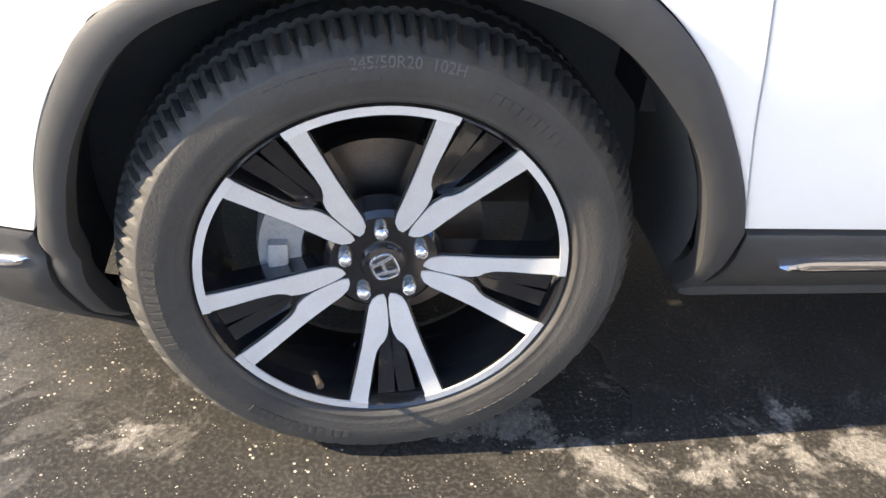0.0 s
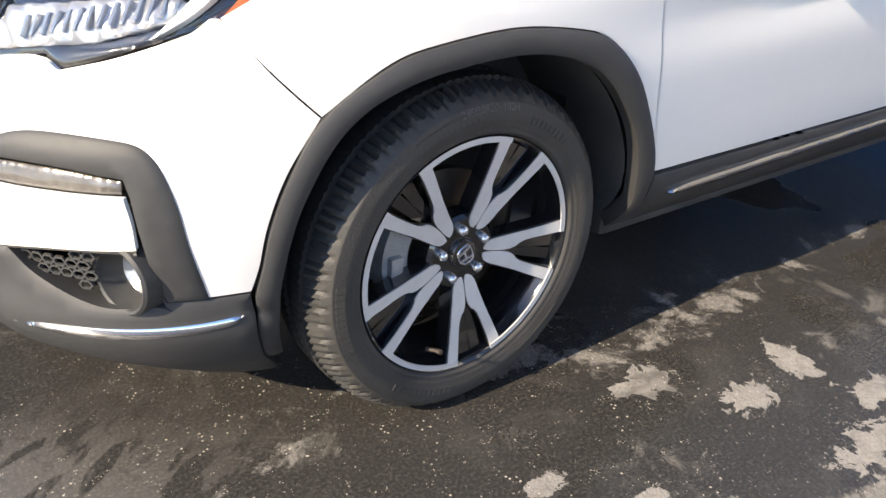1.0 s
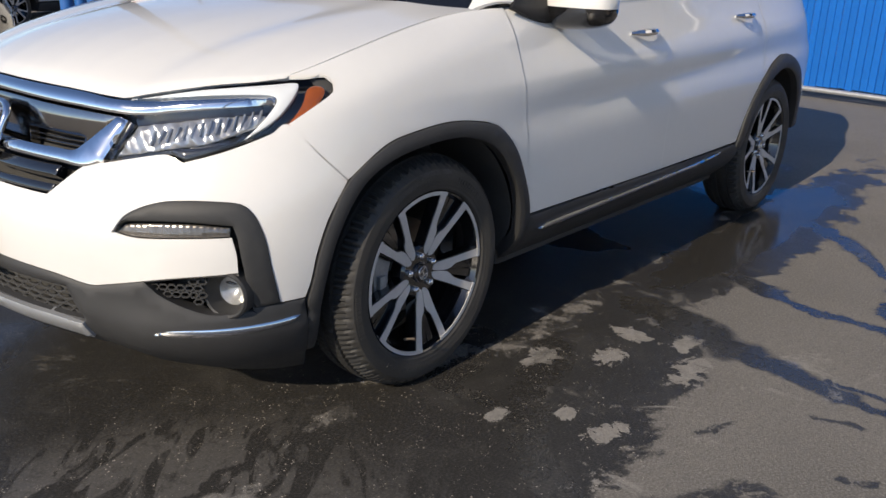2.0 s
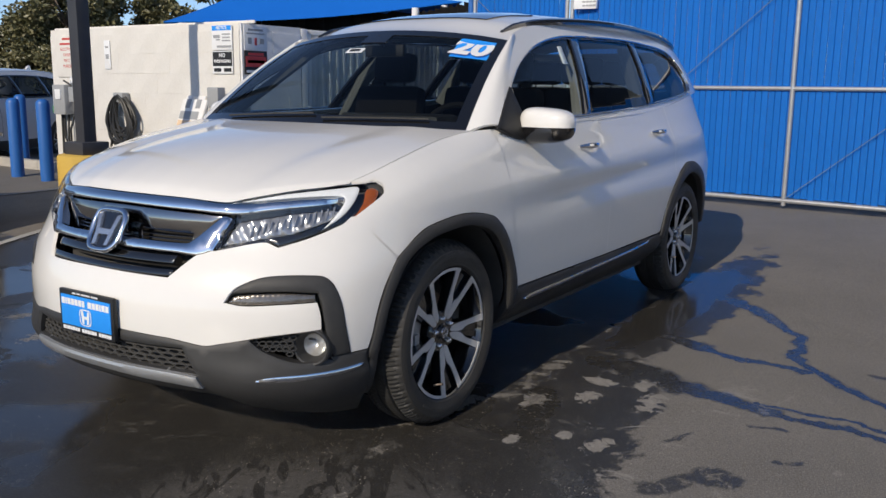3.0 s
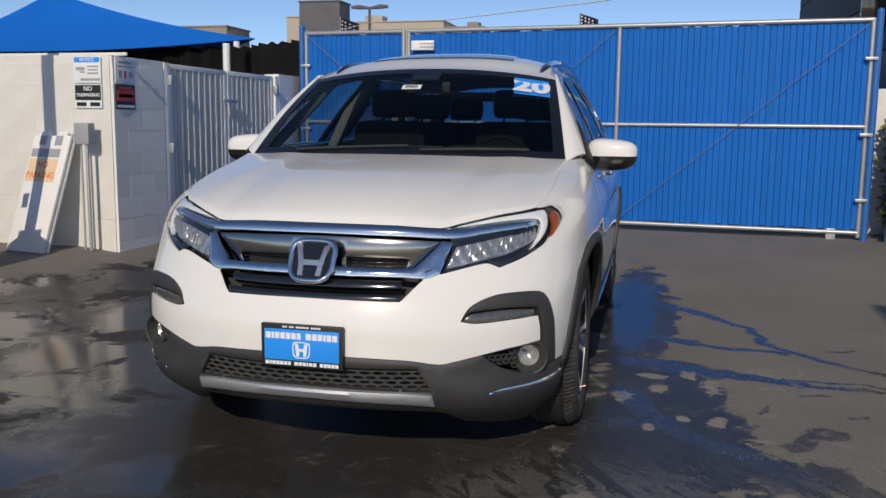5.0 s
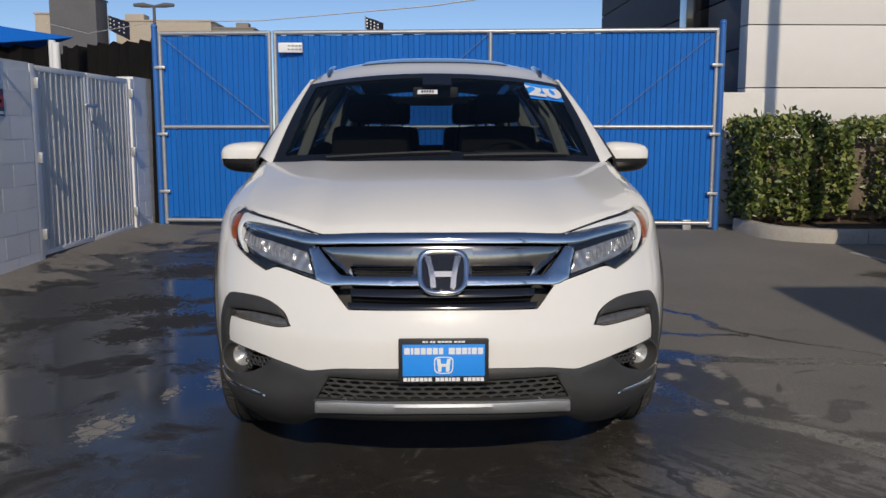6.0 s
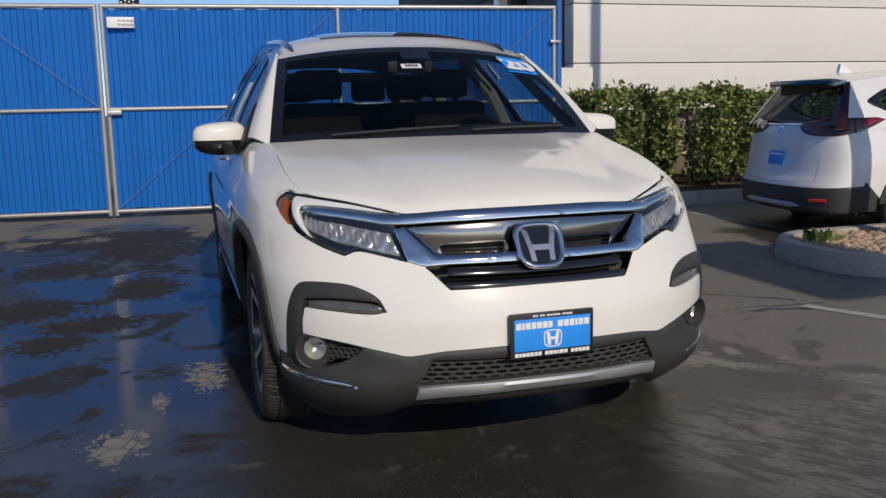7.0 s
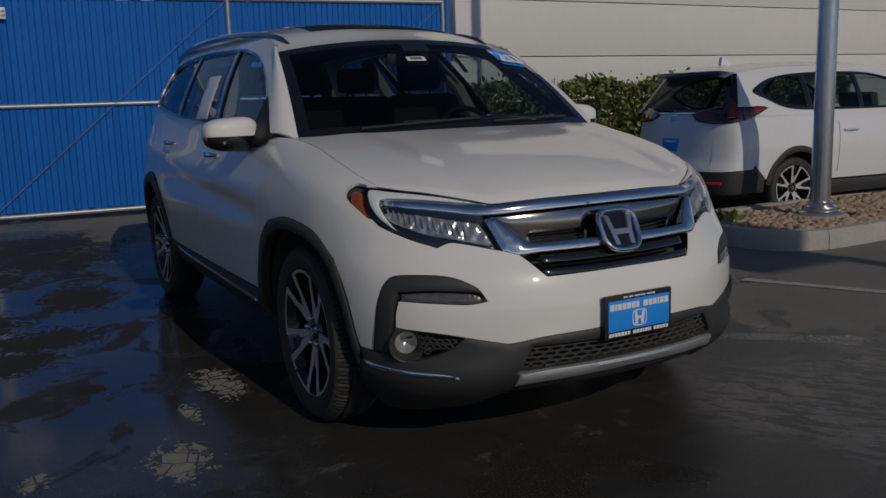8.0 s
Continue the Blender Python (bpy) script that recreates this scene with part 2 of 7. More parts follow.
def inside(poly, pts):
    x, y = pts[:, 0], pts[:, 1]
    hit = np.zeros(len(pts), bool)
    ax, ay = poly[:, 0], poly[:, 1]
    bx, by = np.roll(ax, -1), np.roll(ay, -1)
    for i in range(len(poly)):
        c = (ay[i] > y) != (by[i] > y)
        if c.any():
            hit ^= c & (x < (bx[i] - ax[i]) * (y - ay[i]) / (by[i] - ay[i] + 1e-12) + ax[i])
    return hit


def grown(poly, d):
    """The outline moved outwards by d (inwards where d is negative)."""
    e = np.roll(poly, -1, 0) - poly
    area = (poly[:, 0] * np.roll(poly[:, 1], -1) - np.roll(poly[:, 0], -1) * poly[:, 1]).sum()
    n = np.stack([e[:, 1], -e[:, 0]], 1) / (np.linalg.norm(e, axis=1)[:, None] + 1e-12) * (1 if area > 0 else -1)
    m = n + np.roll(n, 1, 0)
    m /= np.maximum(0.35, (m * m).sum(1) / 2)[:, None] + 1e-12
    return poly + m * d


def filled(outline, holes, res, rim):
    """Triangles over an outline with holes: points, triangles and which points lie on the rim."""
    loops = [outline, *holes]
    inner = [grown(outline, -rim)] + [grown(h, rim) for h in holes]
    lo, hi = outline.min(0), outline.max(0)
    gx, gy = np.meshgrid(np.arange(lo[0], hi[0] + res, res), np.arange(lo[1], hi[1] + res, res * 0.9))
    gx[1::2] += res / 2
    grid = np.stack([gx.ravel(), gy.ravel()], 1)
    ok = inside(grown(outline, -rim - 0.45 * res), grid)
    for h in holes:
        ok &= ~inside(grown(h, rim + 0.45 * res), grid)
    grid = grid[ok]
    verts, edges = [], []
    for lp in loops:
        k = len(verts)
        verts += [tuple(p) for p in lp]
        edges += [(k + i, k + (i + 1) % len(lp)) for i in range(len(lp))]
    nb = len(verts)
    for lp in inner:
        good = inside(outline, lp)
        for h in holes:
            good &= ~inside(h, lp)
        verts += [tuple(p) for p in lp[good]]
    verts += [tuple(p) for p in grid]
    v, _, f, ov, _, _ = delaunay_2d_cdt([Vector(p) for p in verts], edges, [], 0, 1e-5)
    pts = np.array([tuple(p) for p in v])
    tri = np.array([t for t in f if len(t) == 3])
    mid = pts[tri].mean(1)
    keep = inside(outline, mid)
    for h in holes:
        keep &= ~inside(h, mid)
    on = np.array([any(o < nb for o in k) for k in ov])
    return pts, tri[keep], on


def panel(name, outline, place, material, parent, holes=(), res=0.03, off=0.0, depth=0.014, rim=0.004, mirror=False, label="", gap=0.0015, smooth=True):
    """A skin cut to an outline in a chart and laid on the surface place(u, v), off outside it, with a turned-in edge."""
    step = res * 0.6
    loop = spline(outline, step) if smooth else np.array([p[:2] for p in outline], float)
    cut = [spline(h, step) for h in holes]
    if gap:
        loop, cut = grown(loop, -gap), [grown(h, gap) for h in cut]
    pts, tri, on = filled(loop, cut, res, rim)
    u, v, h = pts[:, 0], pts[:, 1], 1e-4
    p = place(u, v)
    nor = np.cross(place(u, v + h) - place(u, v - h), place(u + h, v) - place(u - h, v))
    nor /= np.linalg.norm(nor, axis=1)[:, None] + 1e-15
    lift = off(u, v) if callable(off) else np.full(len(u), off)
    lift = lift - on * rim * 0.7
    top = p + nor * lift[:, None]
    face = np.cross(top[tri[:, 1]] - top[tri[:, 0]], top[tri[:, 2]] - top[tri[:, 0]])
    bad = (face * nor[tri[:, 0]]).sum(1) < 0
    tri[bad] = tri[bad][:, ::-1]
    count = {}
    for t in tri.tolist():
        for a, b in zip(t, t[1:] + t[:1]):
            count[(a, b)] = 1
    rimmed = [e for e in count if (e[1], e[0]) not in count]
    used = sorted({i for e in rimmed for i in e})
    low = {i: len(top) + k for k, i in enumerate(used)}
    verts = np.vstack([top, (p[used] + nor[used] * (lift[used] - depth)[:, None])]) if used else top
    faces = tri.tolist() + [[b, a, low[a], low[b]] for a, b in rimmed]
    if mirror:
        verts = verts * (1, -1, 1)
        faces = [f[::-1] for f in faces]
    ob = raw(name, verts, faces, material, parent, label)
    if not callable(off) and material.name.endswith("paint"):
        ob.data.normals_split_custom_set_from_vertices([tuple(v) for v in np.vstack([nor, nor[used]]) * ((1, -1, 1) if mirror else 1)])
    return ob


def patch(name, place, nu, nv, material, parent, label="", u=(0.0, 1.0), v=(0.0, 1.0), depth=0.012, flip=False, mirror=False):
    """A sheet over a rectangle of a chart, its edges turned down by depth along the sheet's own normal."""
    uu, vv = np.meshgrid(np.linspace(*u, nu + 1), np.linspace(*v, nv + 1), indexing="ij")
    uu, vv, h = uu.ravel(), vv.ravel(), 1e-4
    p = place(uu, vv)
    nor = np.cross(place(uu + h, vv) - place(uu - h, vv), place(uu, vv + h) - place(uu, vv - h)) * (-1 if flip else 1)
    nor /= np.linalg.norm(nor, axis=1)[:, None] + 1e-15
    at = lambda i, j: i * (nv + 1) + j
    faces = [[at(i, j), at(i + 1, j), at(i + 1, j + 1), at(i, j + 1)] for i in range(nu) for j in range(nv)]
    ring = [at(i, 0) for i in range(nu)] + [at(nu, j) for j in range(nv)] + [at(i, nv) for i in range(nu, 0, -1)] + [at(0, j) for j in range(nv, 0, -1)]
    k = len(p)
    verts = np.vstack([p, p[ring] - nor[ring] * depth])
    faces += [[ring[i], k + i, k + (i + 1) % len(ring), ring[(i + 1) % len(ring)]] for i in range(len(ring))]
    if flip:
        faces = [f[::-1] for f in faces]
    if mirror:
        verts, faces = verts * (1, -1, 1), [f[::-1] for f in faces]
    return raw(name, verts, faces, material, parent, label)


def both(half):
    """A half outline, from the middle out and back, closed by its mirror image."""
    return list(half) + [(-p[0], *p[1:]) for p in reversed(half) if abs(p[0]) > 1e-6]


def table(rows):
    """A smooth curve through a few (at, value) pairs, for arrays."""
    xs, ys = np.array([r[0] for r in rows], float), np.array([r[1] for r in rows], float)
    m = np.gradient(ys, xs)
    fine = np.linspace(xs[0], xs[-1], 1200)
    i = np.clip(np.searchsorted(xs, fine) - 1, 0, len(xs) - 2)
    h = xs[i + 1] - xs[i]
    f = (fine - xs[i]) / h
    val = (2 * f**3 - 3 * f**2 + 1) * ys[i] + (f**3 - 2 * f**2 + f) * h * m[i] + (-2 * f**3 + 3 * f**2) * ys[i + 1] + (f**3 - f**2) * h * m[i + 1]
    return lambda q: np.interp(q, fine, val)


# ---- ground ----
def ground_z(x, y):
    """The lot is level under the car and climbs a little towards the gate."""
    d = np.maximum(0, np.asarray(x, float) - 2.2)
    rise = 0.027 * d * d / (d + 0.6) + 0.008 * np.maximum(0, -np.asarray(y, float) - 1.5) * np.clip((np.asarray(x, float) - 1.5) / 3, 0, 1)
    bank = np.clip((np.asarray(x, float) - 0.2) / 1.7, 0, 1) * np.clip((np.asarray(y, float) - 3.0) / 0.9, 0, 1) * np.clip((7.4 - np.asarray(y, float)) / 1.2, 0, 1)
    return np.minimum(rise + 0.125 * bank * bank * (3 - 2 * bank), 0.16)


def asphalt():
    m = bpy.data.materials.new("patched_wet_asphalt")
    m.use_nodes = True
    n, l = m.node_tree.nodes, m.node_tree.links
    p = n["Principled BSDF"]
    where = n.new("ShaderNodeTexCoord").outputs["Object"]

    def noise_(scale, detail=6, rough=.55, warp=0.0):
        k = n.new("ShaderNodeTexNoise")
        k.inputs["Scale"].default_value, k.inputs["Detail"].default_value, k.inputs["Roughness"].default_value, k.inputs["Distortion"].default_value = scale, detail, rough, warp
        l.new(where, k.inputs["Vector"])
        return k.outputs[0]

    def step_(v, a, b, lo=0.0, hi=1.0):
        k = n.new("ShaderNodeMapRange")
        k.interpolation_type = "SMOOTHSTEP"
        for i, q in enumerate((a, b, lo, hi)):
            k.inputs[i + 1].default_value = q
        l.new(v, k.inputs[0])
        return k.outputs[0]

    def op(kind, a, b):
        k = n.new("ShaderNodeMath")
        k.operation = kind
        for i, q in enumerate((a, b)):
            if isinstance(q, (int, float)):
                k.inputs[i].default_value = q
            else:
                l.new(q, k.inputs[i])
        return k.outputs[0]

    def mixc(f, a, b):
        k = n.new("ShaderNodeMix")
        k.data_type = "RGBA"
        l.new(f, k.inputs[0])
        for i, q in ((6, a), (7, b)):
            if isinstance(q, tuple):
                k.inputs[i].default_value = (*q, 1)
            else:
                l.new(q, k.inputs[i])
        return k.outputs[2]

    xyz = n.new("ShaderNodeSeparateXYZ")
    l.new(where, xyz.inputs[0])
    X, Y = xyz.outputs[0], xyz.outputs[1]

    def blot(cx, cy, rx, ry, wob=0.5):
        """1 in the middle of an uneven patch, 0 outside."""
        dx, dy = op("DIVIDE", op("SUBTRACT", X, cx), rx), op("DIVIDE", op("SUBTRACT", Y, cy), ry)
        d = op("SQRT", op("ADD", op("MULTIPLY", dx, dx), op("MULTIPLY", dy, dy)), 0.0)
        return op("SUBTRACT", 1.0, op("ADD", d, op("MULTIPLY", op("SUBTRACT", wobble, 0.5), wob)))

    wobble = noise_(1.6, 8, .62, .4)
    ragged = noise_(7.5, 10, .72, .6)
    torn = noise_(24, 6, .7, .4)
    jag = noise_(14, 8, .66, 1.2)
    nick = noise_(48, 5, .65, .5)

    def splash(cx, cy, rx, ry, wob=1.25):
        """A small ragged patch."""
        dx, dy = op("DIVIDE", op("SUBTRACT", X, cx), rx), op("DIVIDE", op("SUBTRACT", Y, cy), ry)
        d = op("SQRT", op("ADD", op("MULTIPLY", dx, dx), op("MULTIPLY", dy, dy)), 0.0)
        return op("SUBTRACT", 1.0, op("ADD", d, op("ADD", op("MULTIPLY", op("SUBTRACT", jag, 0.5), wob * 3.2), op("MULTIPLY", op("SUBTRACT", nick, 0.5), wob * 1.0))))

    def trickle(ax, ay, bx, by, w):
        """1 along a crooked line of water."""
        d = math.hypot(bx - ax, by - ay)
        ux, uy = (bx - ax) / d, (by - ay) / d
        px, py = op("SUBTRACT", X, ax), op("SUBTRACT", Y, ay)
        t = op("ADD", op("MULTIPLY", px, ux), op("MULTIPLY", py, uy))
        s = op("ADD", op("MULTIPLY", px, -uy), op("MULTIPLY", py, ux))
        s = op("ADD", s, op("MULTIPLY", op("SUBTRACT", wobble, .5), .38))
        s = op("ADD", s, op("MULTIPLY", op("SUBTRACT", ragged, .5), .10))
        over = op("MAXIMUM", op("SUBTRACT", op("MULTIPLY", t, -1.0), 0.0), op("SUBTRACT", t, d))
        far = op("ADD", op("ABSOLUTE", s, 0.0), op("MAXIMUM", over, 0.0))
        return step_(far, w, w * .55)

    # damp ground: under the car, before its nose and along both sides
    w = blot(-1.5, .25, 1.9, 1.5, 1.2)
    for args in ((2.2, 1.75, 4.3, 1.62, 1.5), (1.6, 0.0, 3.0, 1.0, .6), (0.3, 3.1, 2.0, 1.1, 2.4), (-.25, -1.25, .8, .42, 1.2), (2.5, -1.10, 1.8, .28, 1.7), (-2.0, -1.7, 1.7, 1.2, 1.6), (.45, -1.32, .62, .30, 1.5)):
        w = op("MAXIMUM", w, blot(*args))
    w = op("ADD", w, op("ADD", op("MULTIPLY", op("SUBTRACT", ragged, .5), .75), op("MULTIPLY", op("SUBTRACT", torn, .5), .28)))
    wet = step_(w, -0.03, 0.08)
    dry = splash(-.15, 1.49, .17, .11)
    for args in ((.68, 1.12, .24, .09), (.35, 1.33, .12, .035), (-.08, 1.98, .07, .05), (.42, -1.09, .07, .05, 1.15), (.57, -1.27, .085, .05), (.80, -1.24, .045, .085, 1.1), (-.02, -1.22, .05, .03, 1.0), (.13, -1.36, .04, .03, 1.1), (.12, -1.52, .07, .045), (.66, -1.52, .11, .055), (.85, -1.42, .08, .04)):
        dry = op("MAXIMUM", dry, splash(*args))
    dry = step_(dry, .0, .07)
    crack = n.new("ShaderNodeTexVoronoi")
    crack.feature = "DISTANCE_TO_EDGE"
    crack.inputs["Scale"].default_value, crack.inputs["Randomness"].default_value = 13, 1.0
    l.new(where, crack.inputs["Vector"])
    split = op("MAXIMUM", step_(crack.outputs["Distance"], .02, .06), step_(Y, .6, .3))
    dry = op("MULTIPLY", dry, split)
    scatter = op("MULTIPLY", step_(noise_(3.4, 12, .76, .8), .585, .638), op("MULTIPLY", step_(Y, -1.18, -1.42), step_(blot(.4, -1.6, 1.6, 1.0, .8), 0.0, .4)))
    dry = op("MAXIMUM", dry, scatter)
    wet = op("MULTIPLY", wet, op("SUBTRACT", 1.0, dry))
    # wet patch by the compact SUV, its dark tone also deepening the shade there
    wet = op("MAXIMUM", wet, step_(blot(3.3, -5.2, 1.1, 1.5, 1.2), .0, .2))
    pools = blot(1.7, 1.60, 3.0, .90, 1.3)
    for args in ((2.5, -1.08, 1.5, .20, 1.5), (-1.7, 1.3, 1.0, .8, 1.4), (.4, 2.9, 1.2, .5, 1.8)):
        pools = op("MAXIMUM", pools, blot(*args))
    pool = op("MULTIPLY", op("MAXIMUM", step_(pools, .05, .30), step_(noise_(.85, 4, .5, .3), .55, .66)), wet)
    oval = splash(3.05, 1.46, .42, .28, .8)
    for args in ((2.02, 1.76, .26, .36, 1.0), (1.62, 1.93, .24, .24, 1.0), (3.94, 2.10, .38, .40, 1.0), (.94, 1.67, .10, .09, .6), (2.55, 2.2, .34, .42, 1.0), (4.6, 1.5, .5, .5, .8), (5.4, 1.7, .5, 1.1, .8)):
        oval = op("MAXIMUM", oval, splash(*args))
    oval = step_(oval, .0, .15)
    oval = op("MAXIMUM", oval, op("MULTIPLY", op("MULTIPLY", step_(noise_(1.7, 9, .62, .5), .53, .60), .85), step_(Y, .7, 1.1)))
    pool = op("MULTIPLY", pool, op("SUBTRACT", 1.0, oval))
    thread = trickle(2.98, -1.05, 2.42, -1.59, .065)
    for args in ((2.42, -1.59, 2.13, -1.87, .05), (2.13, -1.87, 1.75, -1.86, .045), (1.75, -1.86, 1.53, -1.99, .04), (1.53, -1.99, 1.0, -2.60, .042), (1.76, -1.10, 1.62, -1.49, .075), (1.62, -1.49, 1.46, -1.99, .04), (1.10, -1.10, .97, -1.61, .13),
                 (.97, -1.61, .82, -1.98, .085), (.82, -1.98, .72, -2.75, .040), (.93, -1.9, .84, -2.75, .024), (.52, -1.05, -.11, -1.39, .09), (-.11, -1.39, -.55, -1.85, .10)):
        thread = op("MAXIMUM", thread, trickle(*args))
    marks = trickle(.0, -1.86, .12, -2.0, .07)
    for args in ((-.14, -1.80, .10, -1.93, .055), (.33, -2.12, .37, -2.19, .03), (.62, -1.95, .66, -2.08, .02), (1.62, -2.25, 1.70, -2.38, .025), (.30, -1.72, .42, -1.80, .016)):
        marks = op("MAXIMUM", marks, trickle(*args))
    marks = op("MULTIPLY", marks, step_(jag, .40, .50))
    wet = op("MAXIMUM", op("MAXIMUM", wet, thread), op("MULTIPLY", marks, .9))
    pool = op("MAXIMUM", pool, op("MULTIPLY", thread, op("ADD", .25, op("MULTIPLY", step_(torn, .36, .56), .55))))
    # drying streaks before the car on the driver's side; their sheen is partly painted paler
    mp = n.new("ShaderNodeMapping")
    mp.vector_type = "TEXTURE"
    mp.inputs["Scale"].default_value, mp.inputs["Rotation"].default_value = (.56, .18, 1), (0, 0, radians(39))
    l.new(where, mp.inputs[0])
    run = n.new("ShaderNodeTexNoise")
    run.inputs["Scale"].default_value, run.inputs["Detail"].default_value, run.inputs["Distortion"].default_value = 2.3, 13, 1.3
    l.new(mp.outputs[0], run.inputs["Vector"])
    streak_sheen = op("MULTIPLY", step_(run.outputs[0], .455, .535), op("MULTIPLY", step_(op("ADD", Y, op("MULTIPLY", X, .57)), -.80, -1.10), op("MULTIPLY", step_(X, -.30, -.80), step_(blot(-.95, -1.38, 1.4, 1.1, .8), 0.0, .40))))
    wet = op("MULTIPLY", wet, op("SUBTRACT", 1.0, op("MULTIPLY", streak_sheen, .25)))
    streak_sheen = op("MULTIPLY", streak_sheen, op("MULTIPLY", step_(ragged, .30, .52), step_(torn, .30, .52)))
    pool = op("MAXIMUM", op("MULTIPLY", pool, op("SUBTRACT", 1.0, op("MULTIPLY", streak_sheen, .9))), op("MULTIPLY", streak_sheen, .62))
    fine = noise_(420, 2)
    grit = noise_(130, 3)
    vor = n.new("ShaderNodeTexVoronoi")
    vor.inputs["Scale"].default_value = 150
    l.new(where, vor.inputs["Vector"])
    specks = op("MULTIPLY", step_(vor.outputs["Distance"], .26, .12), step_(noise_(30, 3), .55, .62))
    chips = n.new("ShaderNodeTexVoronoi")
    chips.inputs["Scale"].default_value = 62
    l.new(where, chips.inputs["Vector"])
    near = step_(blot(-.45, -1.15, 1.55, 1.0, .9), 0.0, .5)
    specks = op("MAXIMUM", op("MULTIPLY", specks, op("ADD", .45, op("MULTIPLY", near, .55))), op("MULTIPLY", op("MULTIPLY", step_(chips.outputs["Distance"], .20, .11), step_(noise_(9, 4), .52, .60)), near))
    chalk = dry
    dry = mixc(step_(noise_(.9, 7), .35, .68), (.192, .176, .156), (.140, .129, .115))
    dry = mixc(step_(noise_(46, 6, .7), .42, .66), dry, (.138, .129, .115))
    dry = mixc(step_(grit, .40, .72), dry, (.25, .231, .203))
    damp = mixc(step_(grit, .4, .75), (.027, .0258, .0237), (.068, .063, .056))
    colour = mixc(wet, dry, damp)
    dust = op("MAXIMUM", op("MULTIPLY", op("MULTIPLY", wet, step_(noise_(3.2, 12, .76, .6), .575, .68)), op("SUBTRACT", 1.0, pool)), op("MULTIPLY", streak_sheen, .34))
    colour = mixc(op("MULTIPLY", chalk, op("ADD", .34, op("MULTIPLY", step_(torn, .38, .62), .42))), colour, (.31, .29, .26))
    colour = mixc(op("MULTIPLY", step_(noise_(5.5, 10, .72, .6), .50, .66), .16), colour, (.135, .126, .112))
    colour = mixc(op("MULTIPLY", dust, .46), colour, (.22, .203, .178))
    colour = mixc(op("MULTIPLY", specks, .85), colour, (.55, .49, .41))
    l.new(colour, p.inputs["Base Color"])
    rough = op("ADD", op("MULTIPLY", op("SUBTRACT", 1.0, wet), .85), op("MULTIPLY", wet, op("ADD", .125, op("MULTIPLY", op("SUBTRACT", 1.0, pool), op("ADD", op("ADD", .24, op("MULTIPLY", oval, .3)), op("MULTIPLY", dust, .4))))))
    l.new(rough, p.inputs["Roughness"])
    l.new(op("MULTIPLY", op("ADD", op("ADD", .36, op("MULTIPLY", streak_sheen, .5)), op("MULTIPLY", pool, .20)), op("SUBTRACT", 1.0, op("MULTIPLY", oval, .65))), p.inputs["Specular IOR Level"])
    bmp = n.new("ShaderNodeBump")
    bmp.inputs["Distance"].default_value = .004
    l.new(op("ADD", .008, op("MULTIPLY", op("SUBTRACT", 1.0, pool), op("SUBTRACT", .75, op("MULTIPLY", wet, .45)))), bmp.inputs["Strength"])
    l.new(op("ADD", op("MULTIPLY", grit, .8), op("MULTIPLY", fine, .4)), bmp.inputs["Height"])
    l.new(bmp.outputs[0], p.inputs["Normal"])
    return m


ASPHALT = asphalt()
_gx = np.concatenate([[-400, -150, -60, -30, -15], np.arange(-10, 12.01, .5), [15, 22, 40, 90, 200, 450]])
_gy = np.concatenate([[-400, -150, -60, -30, -18], np.arange(-12, 14.01, .5), [18, 30, 60, 150, 400]])
_X, _Y = np.meshgrid(_gx, _gy, indexing="ij")
_V = np.stack([_X.ravel(), _Y.ravel(), ground_z(_X, _Y).ravel()], 1)
_k = len(_gy)
raw("ground", _V, [(i * _k + j, (i + 1) * _k + j, (i + 1) * _k + j + 1, i * _k + j + 1) for i in range(len(_gx) - 1) for j in range(_k - 1)], ASPHALT)
tagged(bpy.data.objects["ground"], "dark asphalt lot, hosed wet in places and drying in patches", "asphalt", kind="structure")


# ---- the white three-row SUV ----
# Its front axle stands at x = 0 and its nose points along -x; y = 0 is its middle, z = 0 the ground.
NOSE, HUB, BASE = 0.2, 0.365, 2.82
front_x = table([(0.10, -.62), (0.16, -.72), (0.23, -.84), (0.29, -.925), (0.34, -.957), (0.45, -.962), (0.60, -.957), (0.68, -.93), (0.78, -.868), (0.88, -.815), (0.95, -.765), (1.02, -.68), (1.1, -.58), (1.3, -.3)])
side_y = table([(0.10, .66), (0.18, .72), (0.26, .80), (0.34, .888), (0.40, .928), (0.45, .940), (0.62, .958), (0.80, .966), (0.92, .956), (1.02, .93), (1.12, .89), (1.25, .84), (1.4, .78)])
belt_z = table([(-0.95, .90), (-0.7, .945), (-0.43, .994), (-0.2, 1.056), (0.05, 1.111), (0.30, 1.150), (0.6, 1.158), (1.2, 1.165), (2.4, 1.205), (3.2, 1.285), (4.1, 1.34)])


